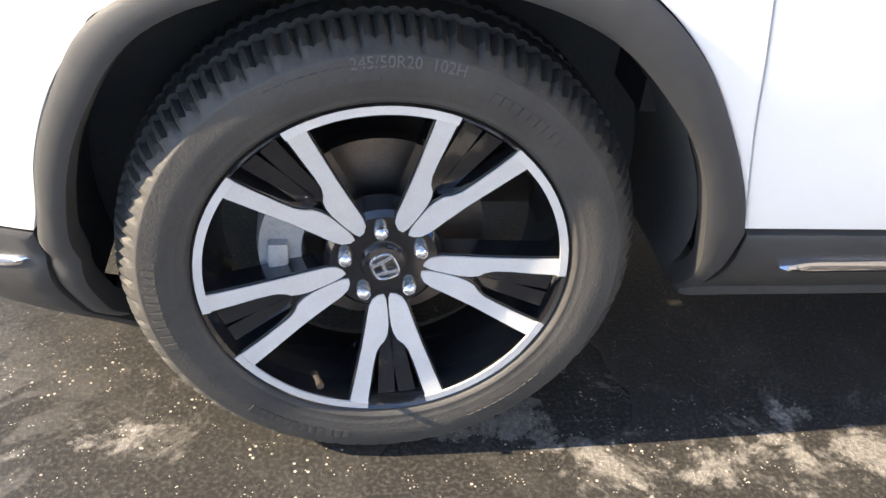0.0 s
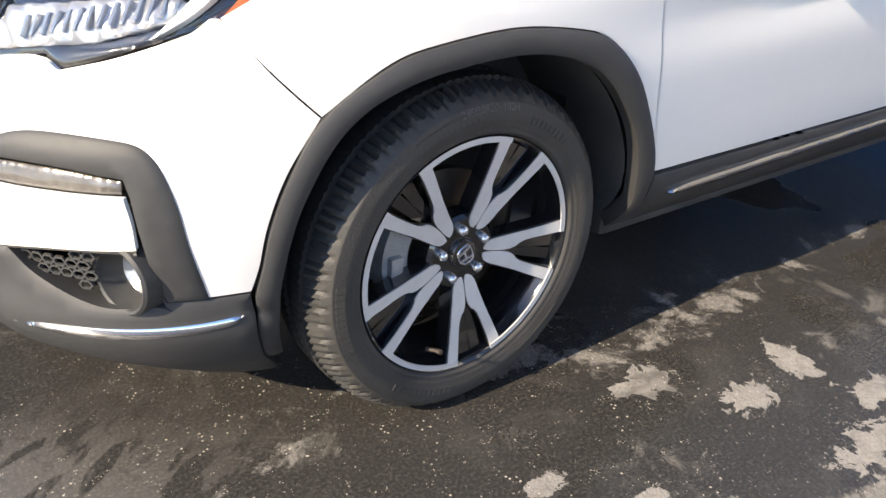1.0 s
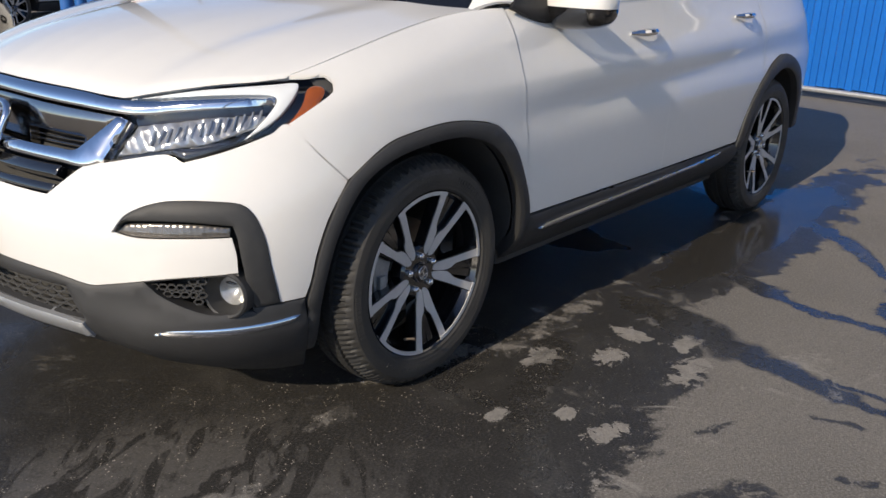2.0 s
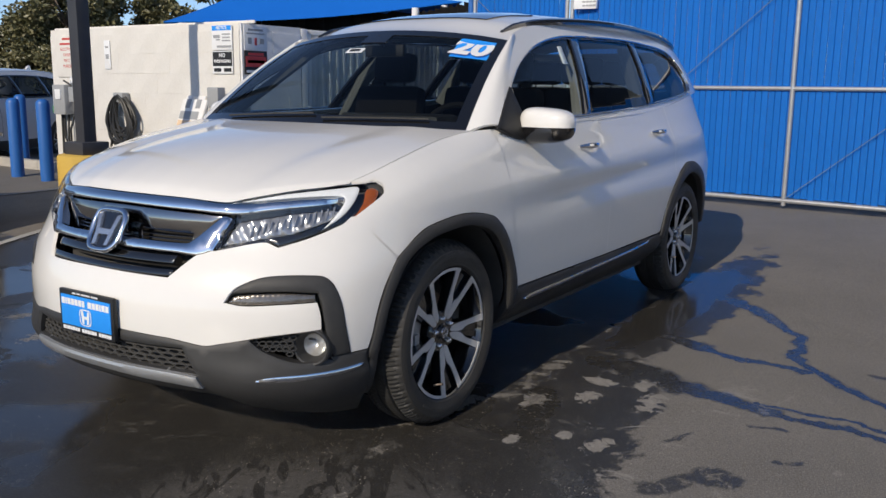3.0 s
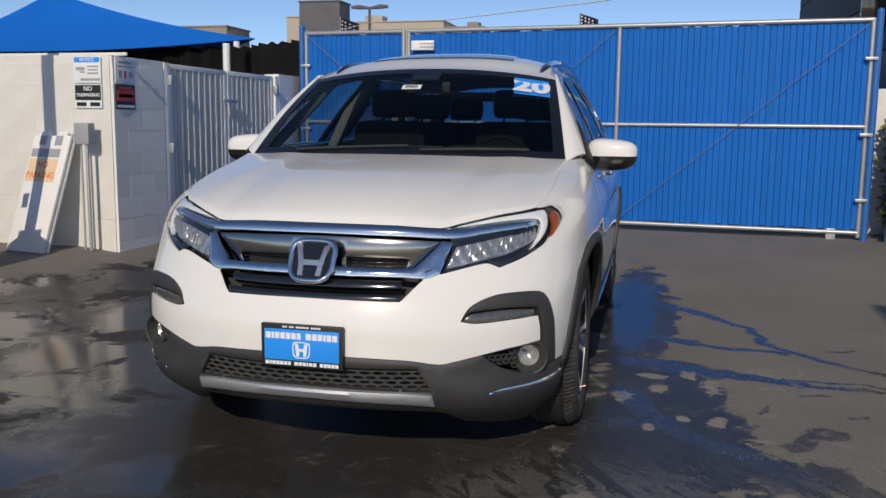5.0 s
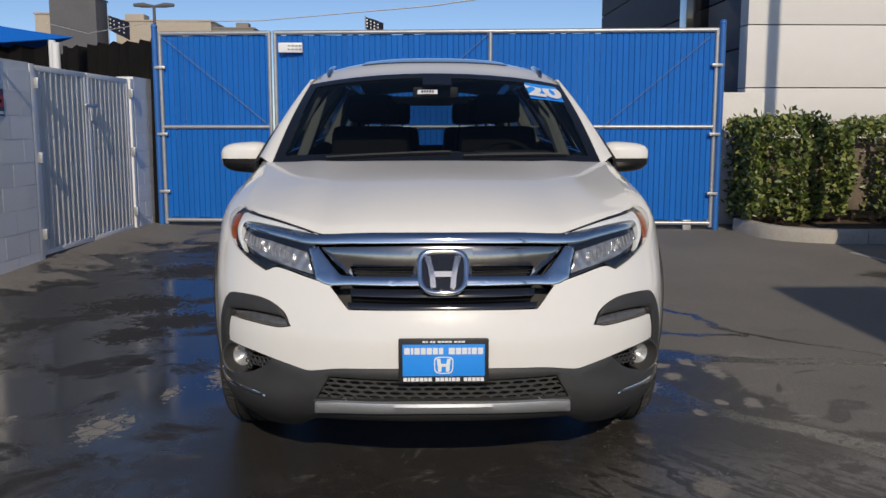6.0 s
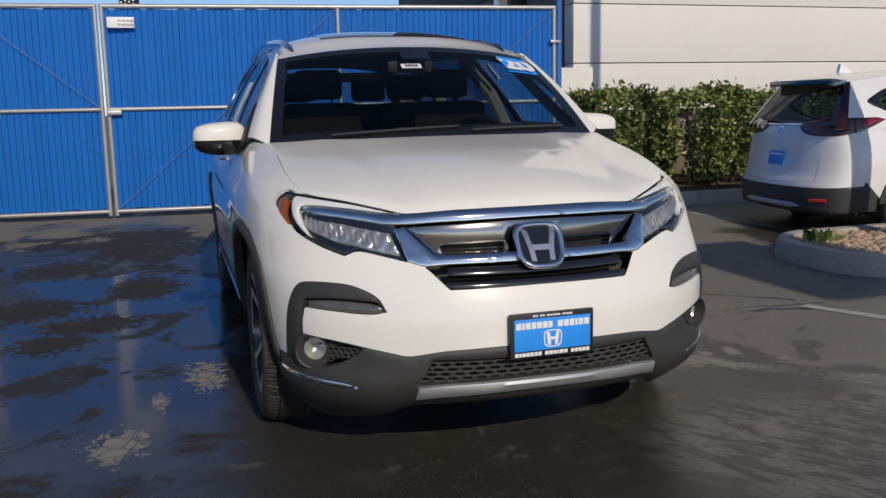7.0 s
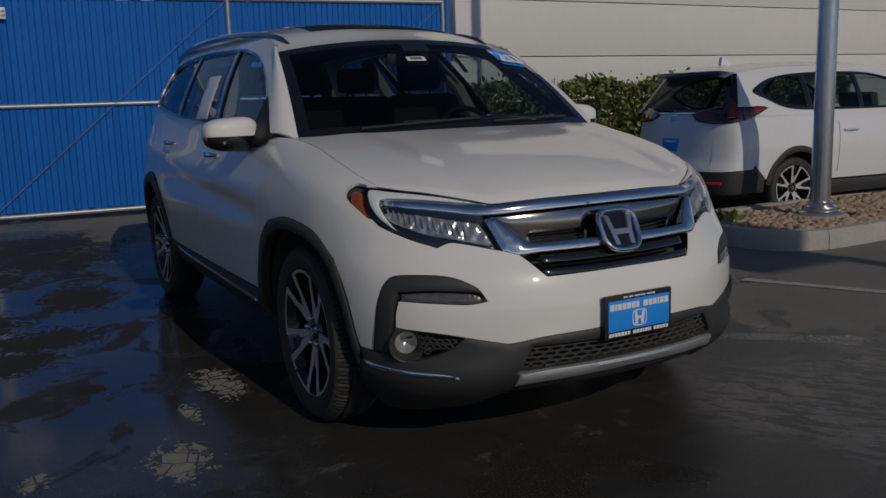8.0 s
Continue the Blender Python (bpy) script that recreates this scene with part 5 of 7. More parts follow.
def build_wheel():
    """A wheel whose outer face looks along -y, hub at the origin."""
    bm = bmesh.new()
    lathe(bm, [(.2685, -.062), (.2640, -.068), (.2590, -.064), (.2500, -.040), (.238, -.010), (.236, .08), (.262, .10)], 72)
    lathe(bm, [(.020, -.034), (.078, -.036), (.086, -.028), (.088, .01)], 40)
    wheel = part("wheel", bm, GLOSS_BLACK, None, "twenty inch black alloy wheel with machined faces", angle=30)
    for k in range(5):
        base = radians(97 + 72 * k)
        bm = bmesh.new()
        cs, sn = math.cos(base), math.sin(base)
        for sgn in (1, -1):
            prism(bm, [(x, y * sgn) for x, y in arm(.003)], .0385, lambda u, v, w: (u * cs - v * sn, -(.030 + .034 * min(1, math.hypot(u, v) / .25) ** 1.5) + .040 - w, u * sn + v * cs))
        box(bm, (.05, .03, .03), (.045 * cs, -.015, .045 * sn), Matrix.Rotation(-base, 3, "Y"))
        part("spoke", bm, GLOSS_BLACK, wheel, "", 30)
        # short recessed webs between the pairs
        b2 = base + radians(36)
        cs2, sn2 = math.cos(b2), math.sin(b2)
        bm = bmesh.new()
        for off in (-.075, .075):
            web = [(.075, off * .06 + .010), (.16, off * .11 + .011), (.250, off * .22 + .015), (.250, off * .22 - .012), (.16, off * .11 - .010), (.075, off * .06 - .010)]
            prism(bm, web, .030, lambda u, v, w: (u * cs2 - v * sn2, -(.010 + .034 * (u / .25)) + .028 - w, u * sn2 + v * cs2))
        part("web", bm, GLOSS_BLACK, wheel, "", 30)
    vs, fs = tyre_mesh()
    worn = [f for f in fs if min(math.hypot(vs[i][0], vs[i][2]) for i in f) > .3445]
    tread_faces = set(worn)
    raw("tyre", vs, [f for f in fs if f not in tread_faces], RUBBER, wheel, "dusty black tyre", angle=50)
    used = sorted({i for f in worn for i in f})
    at = {i: k for k, i in enumerate(used)}
    raw("tread", [vs[i] for i in used], [tuple(at[i] for i in f) for f in worn], TREAD, wheel, "dark grooved tread", angle=30)
    # raised marks and the size on the sidewall
    def on_wall(r, a, lift=0.0):
        """A place on the outer sidewall at radius r and angle a."""
        y = -float(np.interp(r, [.262, .278, .296, .315, .332, .344, .353], [.085, .112, .119, .1205, .116, .108, .098])) * .93 + .030 - lift
        return Vector((r * math.cos(a), y, r * math.sin(a)))
    for a0, n_, h, r0 in ((math.radians(118), 11, .020, .305), (math.radians(66), 9, .015, .300), (math.radians(200), 11, .018, .310), (math.radians(-38), 10, .016, .305), (math.radians(-100), 12, .014, .300)):
        bm = bmesh.new()
        for k in range(n_):
            a = a0 - k * .046
            q = [on_wall(r0 + dr, a + da, l) for l in (.0, .0014) for dr, da in ((0, 0), (h, 0), (h, .032), (0, .032))]
            vv = [bm.verts.new(c) for c in q]
            for f in ((4, 5, 6, 7), (0, 1, 5, 4), (1, 2, 6, 5), (2, 3, 7, 6), (3, 0, 4, 7)):
                bm.faces.new([vv[i] for i in f])
        tagged(part("sidewall_mark", bm, RUBBER, wheel), kind="stuff")
    size_text = words("size_mark", "245/50R20  102H", .020, Matrix(), SIDEWALL_TEXT, wheel, .0006, "raised tyre size")
    for v in size_text.data.vertices:
        x, y, z = v.co
        v.co = on_wall(.326 + y, math.radians(88) - x / .326, .0008 + z * .5)
    # machined faces: five pairs joined at the rim
    for k in range(5):
        base = radians(97 + 72 * k)
        cs, sn = math.cos(base), math.sin(base)
        bm = bmesh.new()
        face = lambda u, v, w: (u * cs - v * sn, -(.030 + .034 * min(1, math.hypot(u, v) / .25) ** 1.5) - w, u * sn + v * cs)
        for sgn in (1, -1):
            pts = [(x, y * sgn) for x, y in arm()]
            prism(bm, pts, .003, face, bevel=0.0)
        arc = [(.2635 * math.cos(a), .2635 * math.sin(a)) for a in np.linspace(-.45, .45, 18)] + [(.2510 * math.cos(a), .2510 * math.sin(a)) for a in np.linspace(.45, -.45, 18)]
        prism(bm, arc, .0032, face)
        part("machined_face", bm, MACHINED, wheel, "bright machined arm pair", angle=30)
    for k in range(5):
        a = radians(97 + 72 * k)
        bm = bmesh.new()
        lathe(bm, [(.0005, -.053), (.005, -.0525), (.0085, -.050), (.0105, -.046), (.0108, -.030)], 12)
        bmesh.ops.translate(bm, verts=bm.verts, vec=(.057 * math.cos(a), 0, .057 * math.sin(a)))
        part("lug_nut", bm, BADGE_CHROME, wheel, "bright lug nut")
    bm = bmesh.new()
    lathe(bm, [(.0005, -.047), (.020, -.0465), (.030, -.044), (.034, -.038), (.035, -.03)], 36)
    cap = part("hub_cap", bm, GLOSS_BLACK, wheel)
    bm = bmesh.new()
    tilt = Matrix.Rotation(radians(65), 4, "Y")
    fr = [(.0205 * math.copysign(abs(math.cos(a)) ** .6, math.cos(a)) * (1 + .1 * math.sin(a)), .0175 * math.copysign(abs(math.sin(a)) ** .65, math.sin(a))) for a in (2 * math.pi * i / 24 for i in range(24))]
    tube(bm, [(x, -.0475, z) for x, z in fr], .0021, 6, closed=True)
    for sgn in (-1, 1):
        prism(bm, [(sgn * x, z) for x, z in ((.005, -.016), (.0105, -.016), (.0145, .016), (.0095, .016))], .002, lambda u, v, w: (u, -.0468 - w, v))
    prism(bm, [(-.008, -.003), (.008, -.003), (.008, .002), (-.008, .002)], .002, lambda u, v, w: (u, -.0468 - w, v))
    bmesh.ops.transform(bm, matrix=tilt, verts=bm.verts)
    part("cap_badge", bm, BADGE_CHROME, wheel, "small chrome badge")
    bm = bmesh.new()
    tube(bm, [(-.098, -.062, -.190), (-.092, -.088, -.182)], [.005, .0042], 8)
    tube(bm, [(-.092, -.088, -.182), (-.090, -.100, -.180)], .0055, 8)
    part("valve", bm, IRON, wheel)
    return wheel


first = build_wheel()
first.parent = suv
FACE = 0.845
first.matrix_local = pose(0, -FACE, HUB)
for m in (pose(BASE, -FACE, HUB, 0, 31, 0), pose(0, FACE, HUB, 0, 0, 180), pose(BASE, FACE, HUB, 0, 15, 180)):
    copy_thing(first, m).parent = suv
for x, sy in ((0, -1), (BASE, -1), (0, 1), (BASE, 1)):
    bm = bmesh.new()
    lathe(bm, [(.06, 0), (.158, 0), (.158, .022), (.06, .022), (.06, .05), (.03, .05)], 56, closed=False)
    d = part("brake_disc", bm, IRON, suv, "worn steel brake disc")
    d.matrix_local = pose(x, sy * .80, HUB, 0, 0, 0 if sy < 0 else 180)
    bm = bmesh.new()
    arcp = [(r * math.cos(a), r * math.sin(a)) for r, aa in ((.182, np.linspace(2.65, 3.40, 9)), (.115, np.linspace(3.40, 2.65, 9))) for a in aa]
    prism(bm, arcp, .075, lambda u, v, w: (u if x == 0 else -u, .03 - w, v), bevel=.10)
    box(bm, (.03, .02, .06), (-.15 if x == 0 else .15, -.05, -.01), bevel=.006)
    c = part("brake_caliper", bm, CALIPER, suv, "bare cast brake caliper")
    c.matrix_local = pose(x, sy * .805, HUB) @ Matrix.Diagonal((1, 1 if sy < 0 else -1, 1, 1))


# ---- surroundings: materials ----
SLAT = surface("blue_fence_slat", (0.002, 0.130, 0.50), (0.003, 0.145, 0.53), rough=0.6, scale=3.5, vary=0.05, bump=0.05, bscale=120)
SLAT.node_tree.nodes["Principled BSDF"].inputs["Specular IOR Level"].default_value = 0.12
BLUE_PAINT = surface("blue_post_paint", (0.014, 0.12, 0.42), (0.02, 0.14, 0.44), rough=0.45, scale=9, bump=0.1, bscale=60)
GALV = surface("galvanised_steel", (0.50, 0.51, 0.52), (0.38, 0.39, 0.41), rough=0.42, metal=0.55, scale=14, bump=0.05, bscale=140)
WALL_WHITE = surface("white_painted_block", (0.76, 0.74, 0.70), (0.66, 0.64, 0.60), rough=0.85, scale=4, bump=0.35, bscale=110, vary=0.008)
WALL_GREY = surface("grey_painted_block", (0.80, 0.80, 0.80), (0.72, 0.72, 0.72), rough=0.85, scale=4, bump=0.35, bscale=110, vary=0.06)
GATE_PAINT = surface("off_white_gate_paint", (0.84, 0.83, 0.81), (0.76, 0.75, 0.73), rough=0.55, scale=5, bump=0.08, bscale=70)
STUCCO = surface("pale_wall_panel", (0.74, 0.72, 0.69), (0.69, 0.67, 0.645), rough=0.9, scale=.6, bump=0.12, bscale=60)
STUCCO_GREY = surface("slate_wall_panel", (0.115, 0.125, 0.15), (0.10, 0.11, 0.13), rough=0.85, scale=.8, bump=0.1, bscale=60)
CONCRETE = surface("kerb_concrete", (0.46, 0.43, 0.38), (0.33, 0.31, 0.28), rough=0.9, scale=3, bump=0.4, bscale=90)
YELLOW = surface("yellow_painted_concrete", (0.66, 0.44, 0.10), (0.56, 0.36, 0.07), rough=0.75, scale=4, bump=0.15, bscale=60)
DARK_STEEL = surface("dark_painted_steel", (0.035, 0.037, 0.045), (0.05, 0.052, 0.06), rough=0.5, scale=6)
CANVAS = surface("blue_canvas", (0.002, 0.135, 0.56), (0.003, 0.15, 0.60), rough=0.8, scale=1.2, bump=0.05, bscale=40)
CANVAS.node_tree.nodes["Principled BSDF"].inputs["Specular IOR Level"].default_value = 0.1
BLACK_SCREEN = surface("black_screen_cloth", (0.006, 0.006, 0.006), (0.012, 0.0115, 0.0115), rough=0.95, scale=2.5)
STONE = surface("river_stone", (0.52, 0.38, 0.26), (0.30, 0.22, 0.16), rough=0.85, scale=9, bump=0.3, bscale=90)
SOIL = surface("brown_soil", (0.12, 0.08, 0.05), (0.07, 0.05, 0.035), rough=1.0, scale=6, bump=0.6, bscale=60)
LINE = surface("worn_white_line", (0.50, 0.49, 0.46), (0.22, 0.215, 0.20), rough=0.8, scale=5, fine=0.6)
HOSE = surface("black_cable", (0.02, 0.02, 0.021), (0.03, 0.03, 0.03), rough=0.5)
BOX_GREY = surface("grey_switch_box", (0.36, 0.37, 0.38), (0.30, 0.31, 0.32), rough=0.5, scale=9)
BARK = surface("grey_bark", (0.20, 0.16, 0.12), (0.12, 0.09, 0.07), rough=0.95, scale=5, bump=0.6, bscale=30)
FAR_WALL = surface("distant_wall", (0.28, 0.25, 0.22), (0.23, 0.21, 0.19), rough=0.9, scale=.3)
FAR_BEIGE = surface("distant_beige_wall", (0.46, 0.40, 0.33), (0.40, 0.35, 0.29), rough=0.9, scale=.2)
FAR_DARK = surface("distant_dark_wall", (0.13, 0.13, 0.14), (0.10, 0.10, 0.11), rough=0.9, scale=.3)


def leafy(name, a, b, c):
    m = bpy.data.materials.new(name)
    m.use_nodes = True
    n, l = m.node_tree.nodes, m.node_tree.links
    p = n["Principled BSDF"]
    geo, ramp = n.new("ShaderNodeNewGeometry"), n.new("ShaderNodeValToRGB")
    ramp.color_ramp.elements[0].color, ramp.color_ramp.elements[1].color = (*a, 1), (*c, 1)
    mid = ramp.color_ramp.elements.new(.55)
    mid.color = (*b, 1)
    l.new(geo.outputs["Random Per Island"], ramp.inputs[0])
    l.new(ramp.outputs[0], p.inputs["Base Color"])
    p.inputs["Roughness"].default_value = .42
    p.inputs["Subsurface Weight"].default_value = 0.0
    return m


LEAF = leafy("hedge_leaf", (.035, .062, .012), (.085, .125, .026), (.30, .31, .10))
TREE_LEAF = leafy("tree_leaf", (.075, .080, .036), (.135, .13, .060), (.21, .19, .10))


def gz(x, y):
    return float(ground_z(np.array(x), np.array(y)))


# ---- blue slatted gate ----
def gate_x(y):
    return 6.70 + 0.085 * y


ROD = surface("dull_blue_rod", (0.16, 0.22, 0.33), (0.12, 0.18, 0.30), rough=0.5, scale=20)
gate = thing("sliding_gate", "tall chain-link gate with blue privacy slats and galvanised pipe frame", "gate", pose(0, 0, 0))
TOP_Z, MID_Z, LOW_Z = 2.455, 1.335, 0.195


def pipe(name, a, b, r, material, parent, label=""):
    bm = bmesh.new()
    tube(bm, [a, b], r, 12)
    return part(name, bm, material, parent, label)


def on_gate(y, z, out=0.0):
    return (gate_x(y) - out, y, z)


for ya, yb in ((3.245, 1.905), (1.835, -3.37)):
    for z, r in ((TOP_Z, .027), (MID_Z + .003, .023), (LOW_Z, .025)):
        pipe("rail", on_gate(ya, z), on_gate(yb, z), r, GALV, gate)
for y in (3.245, 1.905, 1.835, -.74, -3.37):
    pipe("upright", on_gate(y, LOW_Z - .05), on_gate(y, TOP_Z + .02), .025, GALV, gate)
for (y0, z0), (y1, z1) in (((3.23, 2.43), (1.93, 1.36)), ((1.81, .22), (-.72, 2.43)), ((-.76, .22), (-3.35, 2.43))):
    pipe("truss_rod", on_gate(y0, z0, .03), on_gate(y1, z1, .03), .0042, ROD, gate)
for y in (3.307, -3.43):
    bm = bmesh.new()
    x = gate_x(y)
    tube(bm, [(x, y, gz(x, y) - .05), (x, y, 2.53)], .036, 16)
    bmesh.ops.create_uvsphere(bm, u_segments=14, v_segments=8, radius=.040, matrix=pose(x, y, 2.535))
    part("gate_post", bm, BLUE_PAINT, gate, "blue steel gate post")
    for z in (.55, 1.25, 2.05):
        bm = bmesh.new()
        box(bm, (.06, .13, .035), (x - .02, y - math.copysign(.06, y), z), bevel=.008)
        part("hinge", bm, GALV, gate)
for y in (1.78,):
    bm = bmesh.new()
    box(bm, (.06, .16, .05), on_gate(y, 1.30, .03), bevel=.01)
    part("latch", bm, GALV, gate)
bm = bmesh.new()
box(bm, (.05, .10, .18), (gate_x(-2.9), -3.1, gz(6.4, -3.1) + .03), bevel=.01)
part("floor_guide", bm, GALV, gate)
bm = bmesh.new()
box(bm, (.05, .285, .115), on_gate(1.64, 2.275, .045), bevel=.004)
plaque = part("notice_plate", bm, SIGN_WHITE, gate, "small white notice with grey marks")
bm = bmesh.new()
for k in range(2):
    for j in range(5):
        box(bm, (.002, .034, .018), on_gate(1.70 - .045 * j, 2.295 - .042 * k, .0715))
tagged(part("mark", bm, BOX_GREY, plaque), kind="stuff")
# one slat mesh for each leaf height, its edges nipped by the wire
def slat_mesh():
    vs, fs, n = [], [], 2
    for i in range(n + 1):
        z = .225 + (2.43 - .225) * i / n
        w = .0334
        for dx, dy in ((.010, -w), (.0, -.82 * w), (.0, .82 * w), (.010, w)):
            vs.append((dx, dy, z))
    for i in range(n):
        for k in range(4):
            a, c = i * 4 + k, i * 4 + (k + 1) % 4
            fs.append((a, c, c + 4, a + 4))
    me = bpy.data.meshes.new("slat")
    me.from_pydata(vs, [], fs)
    me.materials.append(SLAT)
    return me


SLAT_MESH = slat_mesh()
lean = math.atan(0.085)
_y = -3.325
while _y < 3.215:
    if not 1.835 < _y < 1.905:
        s = new("slat", SLAT_MESH)
        s.parent = gate
        s.matrix_local = Matrix.Translation((gate_x(_y) + .012 + .003 * (int((_y + 3.4) / .0665) % 2), _y, random.uniform(-.01, .01))) @ Matrix.Rotation(-lean + random.uniform(-.022, .022), 4, "Z")
    _y += .0665
vs, fs = [], []
for ya, yb in ((1.93, 3.22), (-3.34, 1.81)):
    y = ya
    while y < yb - .06:
        k = len(vs)
        n = 38
        for i in range(n + 1):
            yy = y + (.0 if i % 2 else .0665)
            z = .215 + (2.44 - .215) * i / n
            x = gate_x(yy) - .002 - .006
            for a in range(3):
                an = 2 * math.pi * a / 3
                vs.append((x + .0014 * math.cos(an), yy, z + .0014 * math.sin(an)))
        for i in range(n):
            for a in range(3):
                b = (a + 1) % 3
                fs.append((k + i * 3 + a, k + i * 3 + b, k + i * 3 + 3 + b, k + i * 3 + 3 + a))
        y += .0665
wire = raw("wire_mesh", vs, fs, BLUE_PAINT, gate, "blue coated chain-link wire")
tagged(wire, kind="stuff")

# ---- block enclosure with its steel gate ----
BLOCK = None


def block_wall(name, label, material, origin, along_y, length, height, thick, side):
    """A block wall from origin along +x or +y; its single blocks are proud of the mortar on the seen side."""
    global BLOCK
    bm = bmesh.new()
    size = (thick, length, height) if along_y else (length, thick, height)
    mid = Vector(origin) + Vector((size[0] / 2 * (1 if along_y else 1), size[1] / 2, 0))
    box(bm, (size[0] - .008, size[1], size[2]), (mid.x, mid.y, origin[2] + height / 2))
    w = part(name, bm, material)
    tagged(w, label, "wall", kind="structure")
    course, run = .2032, .4064
    rows = int(height / course + .6)
    for r in range(rows):
        z0, z1 = r * course, min(height, (r + 1) * course)
        if z1 - z0 < .03:
            continue
        p = -run / 2 if r % 2 else 0.0
        while p < length - .02:
            a, b = max(0, p), min(length, p + run)
            if b - a > .03:
                key = (round(b - a, 3), round(z1 - z0, 3), along_y, material.name, side)
                if key not in block_meshes:
                    bm = bmesh.new()
                    g_ = .0008 if along_y else .006
                    box(bm, (.007, b - a - g_, z1 - z0 - g_) if along_y else (b - a - g_, .012, z1 - z0 - g_), bevel=.0006)
                    me = bpy.data.meshes.new("block")
                    bm.to_mesh(me)
                    bm.free()
                    me.materials.append(material)
                    block_meshes[key] = me
                o = new("block", block_meshes[key])
                o.parent = w
                c = (a + b) / 2
                at = (origin[0] + (0 if side < 0 else thick), origin[1] + c, origin[2] + (z0 + z1) / 2) if along_y else (origin[0] + c, origin[1] + (0 if side < 0 else thick), origin[2] + (z0 + z1) / 2)
                o.matrix_local = Matrix.Translation(Vector(at) + Vector((random.uniform(-.001, .001),) * 3))
            p += run
    return w


block_meshes = {}
block_wall("wall_front", "white painted concrete block wall", WALL_WHITE, (3.27, 3.62, 0.0), True, 3.03, 1.90, .2, -1)
block_wall("wall_side", "grey painted concrete block wall beside the steel gate", WALL_GREY, (3.275, 3.60, 0.0), False, .79, 1.895, .2, -1)
block_wall("wall_end", "grey painted concrete block wall beside the steel gate", WALL_GREY, (6.56, 3.60, 0.04), False, 1.1, 1.88, .2, -1)
bm = bmesh.new()
box(bm, (.02, 3.2, .03), (3.37, 5.1, 1.912), bevel=.005)
tagged(part("trim", bm, WALL_WHITE), "white coping on the block wall", "trim", kind="structure")

steel = thing("steel_gate", "off-white corrugated steel double gate with bolt", "gate", pose(0, 3.64, 0))
for x in (4.12, 6.50):
    bm = bmesh.new()
    box(bm, (.09, .09, 1.85), (x, 0, .04 + .925), bevel=.006)
    part("post", bm, GATE_PAINT, steel)
    for z in (.35, 1.05, 1.72):
        bm = bmesh.new()
        box(bm, (.05, .05, .10), (x + (.05 if x < 5 else -.05), -.055, z), bevel=.008)
        part("hinge", bm, SILVER, steel)
for x0, x1 in ((4.19, 5.30), (5.33, 6.43)):
    bm = bmesh.new()
    for z in (.17, 1.86):
        box(bm, (x1 - x0, .045, .05), ((x0 + x1) / 2, 0, z), bevel=.004)
    for x in (x0 + .025, x1 - .025):
        box(bm, (.05, .045, 1.70), (x, 0, 1.02), bevel=.004)
    leaf = part("gate_leaf", bm, GATE_PAINT, steel)
    bm = bmesh.new()
    n = int((x1 - x0 - .1) / .105)
    lo_, hi_ = [], []
    for i in range(n * 4 + 1):
        x = x0 + .05 + (x1 - x0 - .1) * (i // 4 + (0, .22, .50, .72)[i % 4]) / n
        d = (.016, .016, -.022, -.022)[i % 4]
        lo_.append(bm.verts.new((x, d, .18)))
        hi_.append(bm.verts.new((x, d, 1.85)))
    for i in range(len(lo_) - 1):
        bm.faces.new((lo_[i], lo_[i + 1], hi_[i + 1], hi_[i]))
    bmesh.ops.solidify(bm, geom=bm.faces[:], thickness=.002)
    part("corrugated_sheet", bm, GATE_PAINT, leaf, "", 20)
bm = bmesh.new()
box(bm, (.30, .03, .035), (5.33, -.05, 1.55), bevel=.008)
tube(bm, [(5.26, -.07, 1.53), (5.26, -.08, 1.40), (5.34, -.08, 1.36)], .012, 8)
part("bolt", bm, SILVER, steel, "steel bolt and padlock")

# the enclosure stands a little askew to the lot, as the blue gate does
_askew = Matrix.Translation((3.27, 3.6, 0)) @ Matrix.Rotation(-.045, 4, "Z") @ Matrix.Translation((-3.27, -3.6, 0))
for _o in (bpy.data.objects["wall_side"], bpy.data.objects["wall_end"], steel):
    _o.matrix_world = _askew @ _o.matrix_world

# notices on the corner of the block wall
def notice(name, label, m, w, h, fields, base=SIGN_WHITE):
    bm = bmesh.new()
    box(bm, (w, h, .008), (0, 0, 0), bevel=.002)
    ob = part(name, bm, base)
    ob.matrix_world = m
    tagged(ob, label, "sign")
    for cx, cy, fw, fh, material in fields:
        bm = bmesh.new()
        box(bm, (fw, fh, .003), (cx, cy, .0052))
        part("mark", bm, material, ob)
    return ob


FACE_FRONT = Matrix(((0, 0, -1, 0), (-1, 0, 0, 0), (0, 1, 0, 0), (0, 0, 0, 1)))     # looks along -x
FACE_SIDE = Matrix(((1, 0, 0, 0), (0, 0, -1, 0), (0, 1, 0, 0), (0, 0, 0, 1)))       # looks along -y
notice("security_sign", "white security camera notice with a blue heading", Matrix.Translation((3.252, 3.835, 1.765)) @ FACE_FRONT, .28, .235,
       [(0, .09, .26, .045, SIGN_BLUE), (-.07, .01, .09, .03, BOX_GREY), (-.05, -.02, .05, .015, BOX_GREY), (.06, .03, .11, .014, BOX_GREY), (.06, .0, .10, .014, BOX_GREY), (.06, -.03, .11, .014, BOX_GREY), (.03, -.085, .2, .02, BOX_GREY)])
notice("no_trespassing_sign", "black and white no trespassing notice", Matrix.Translation((3.252, 3.835, 1.53)) @ FACE_FRONT, .28, .215,
       [(0, .032, .265, .135, SIGN_BLACK), (-.07, -.072, .10, .034, SIGN_BLACK), (.07, -.072, .10, .034, SIGN_BLACK)])
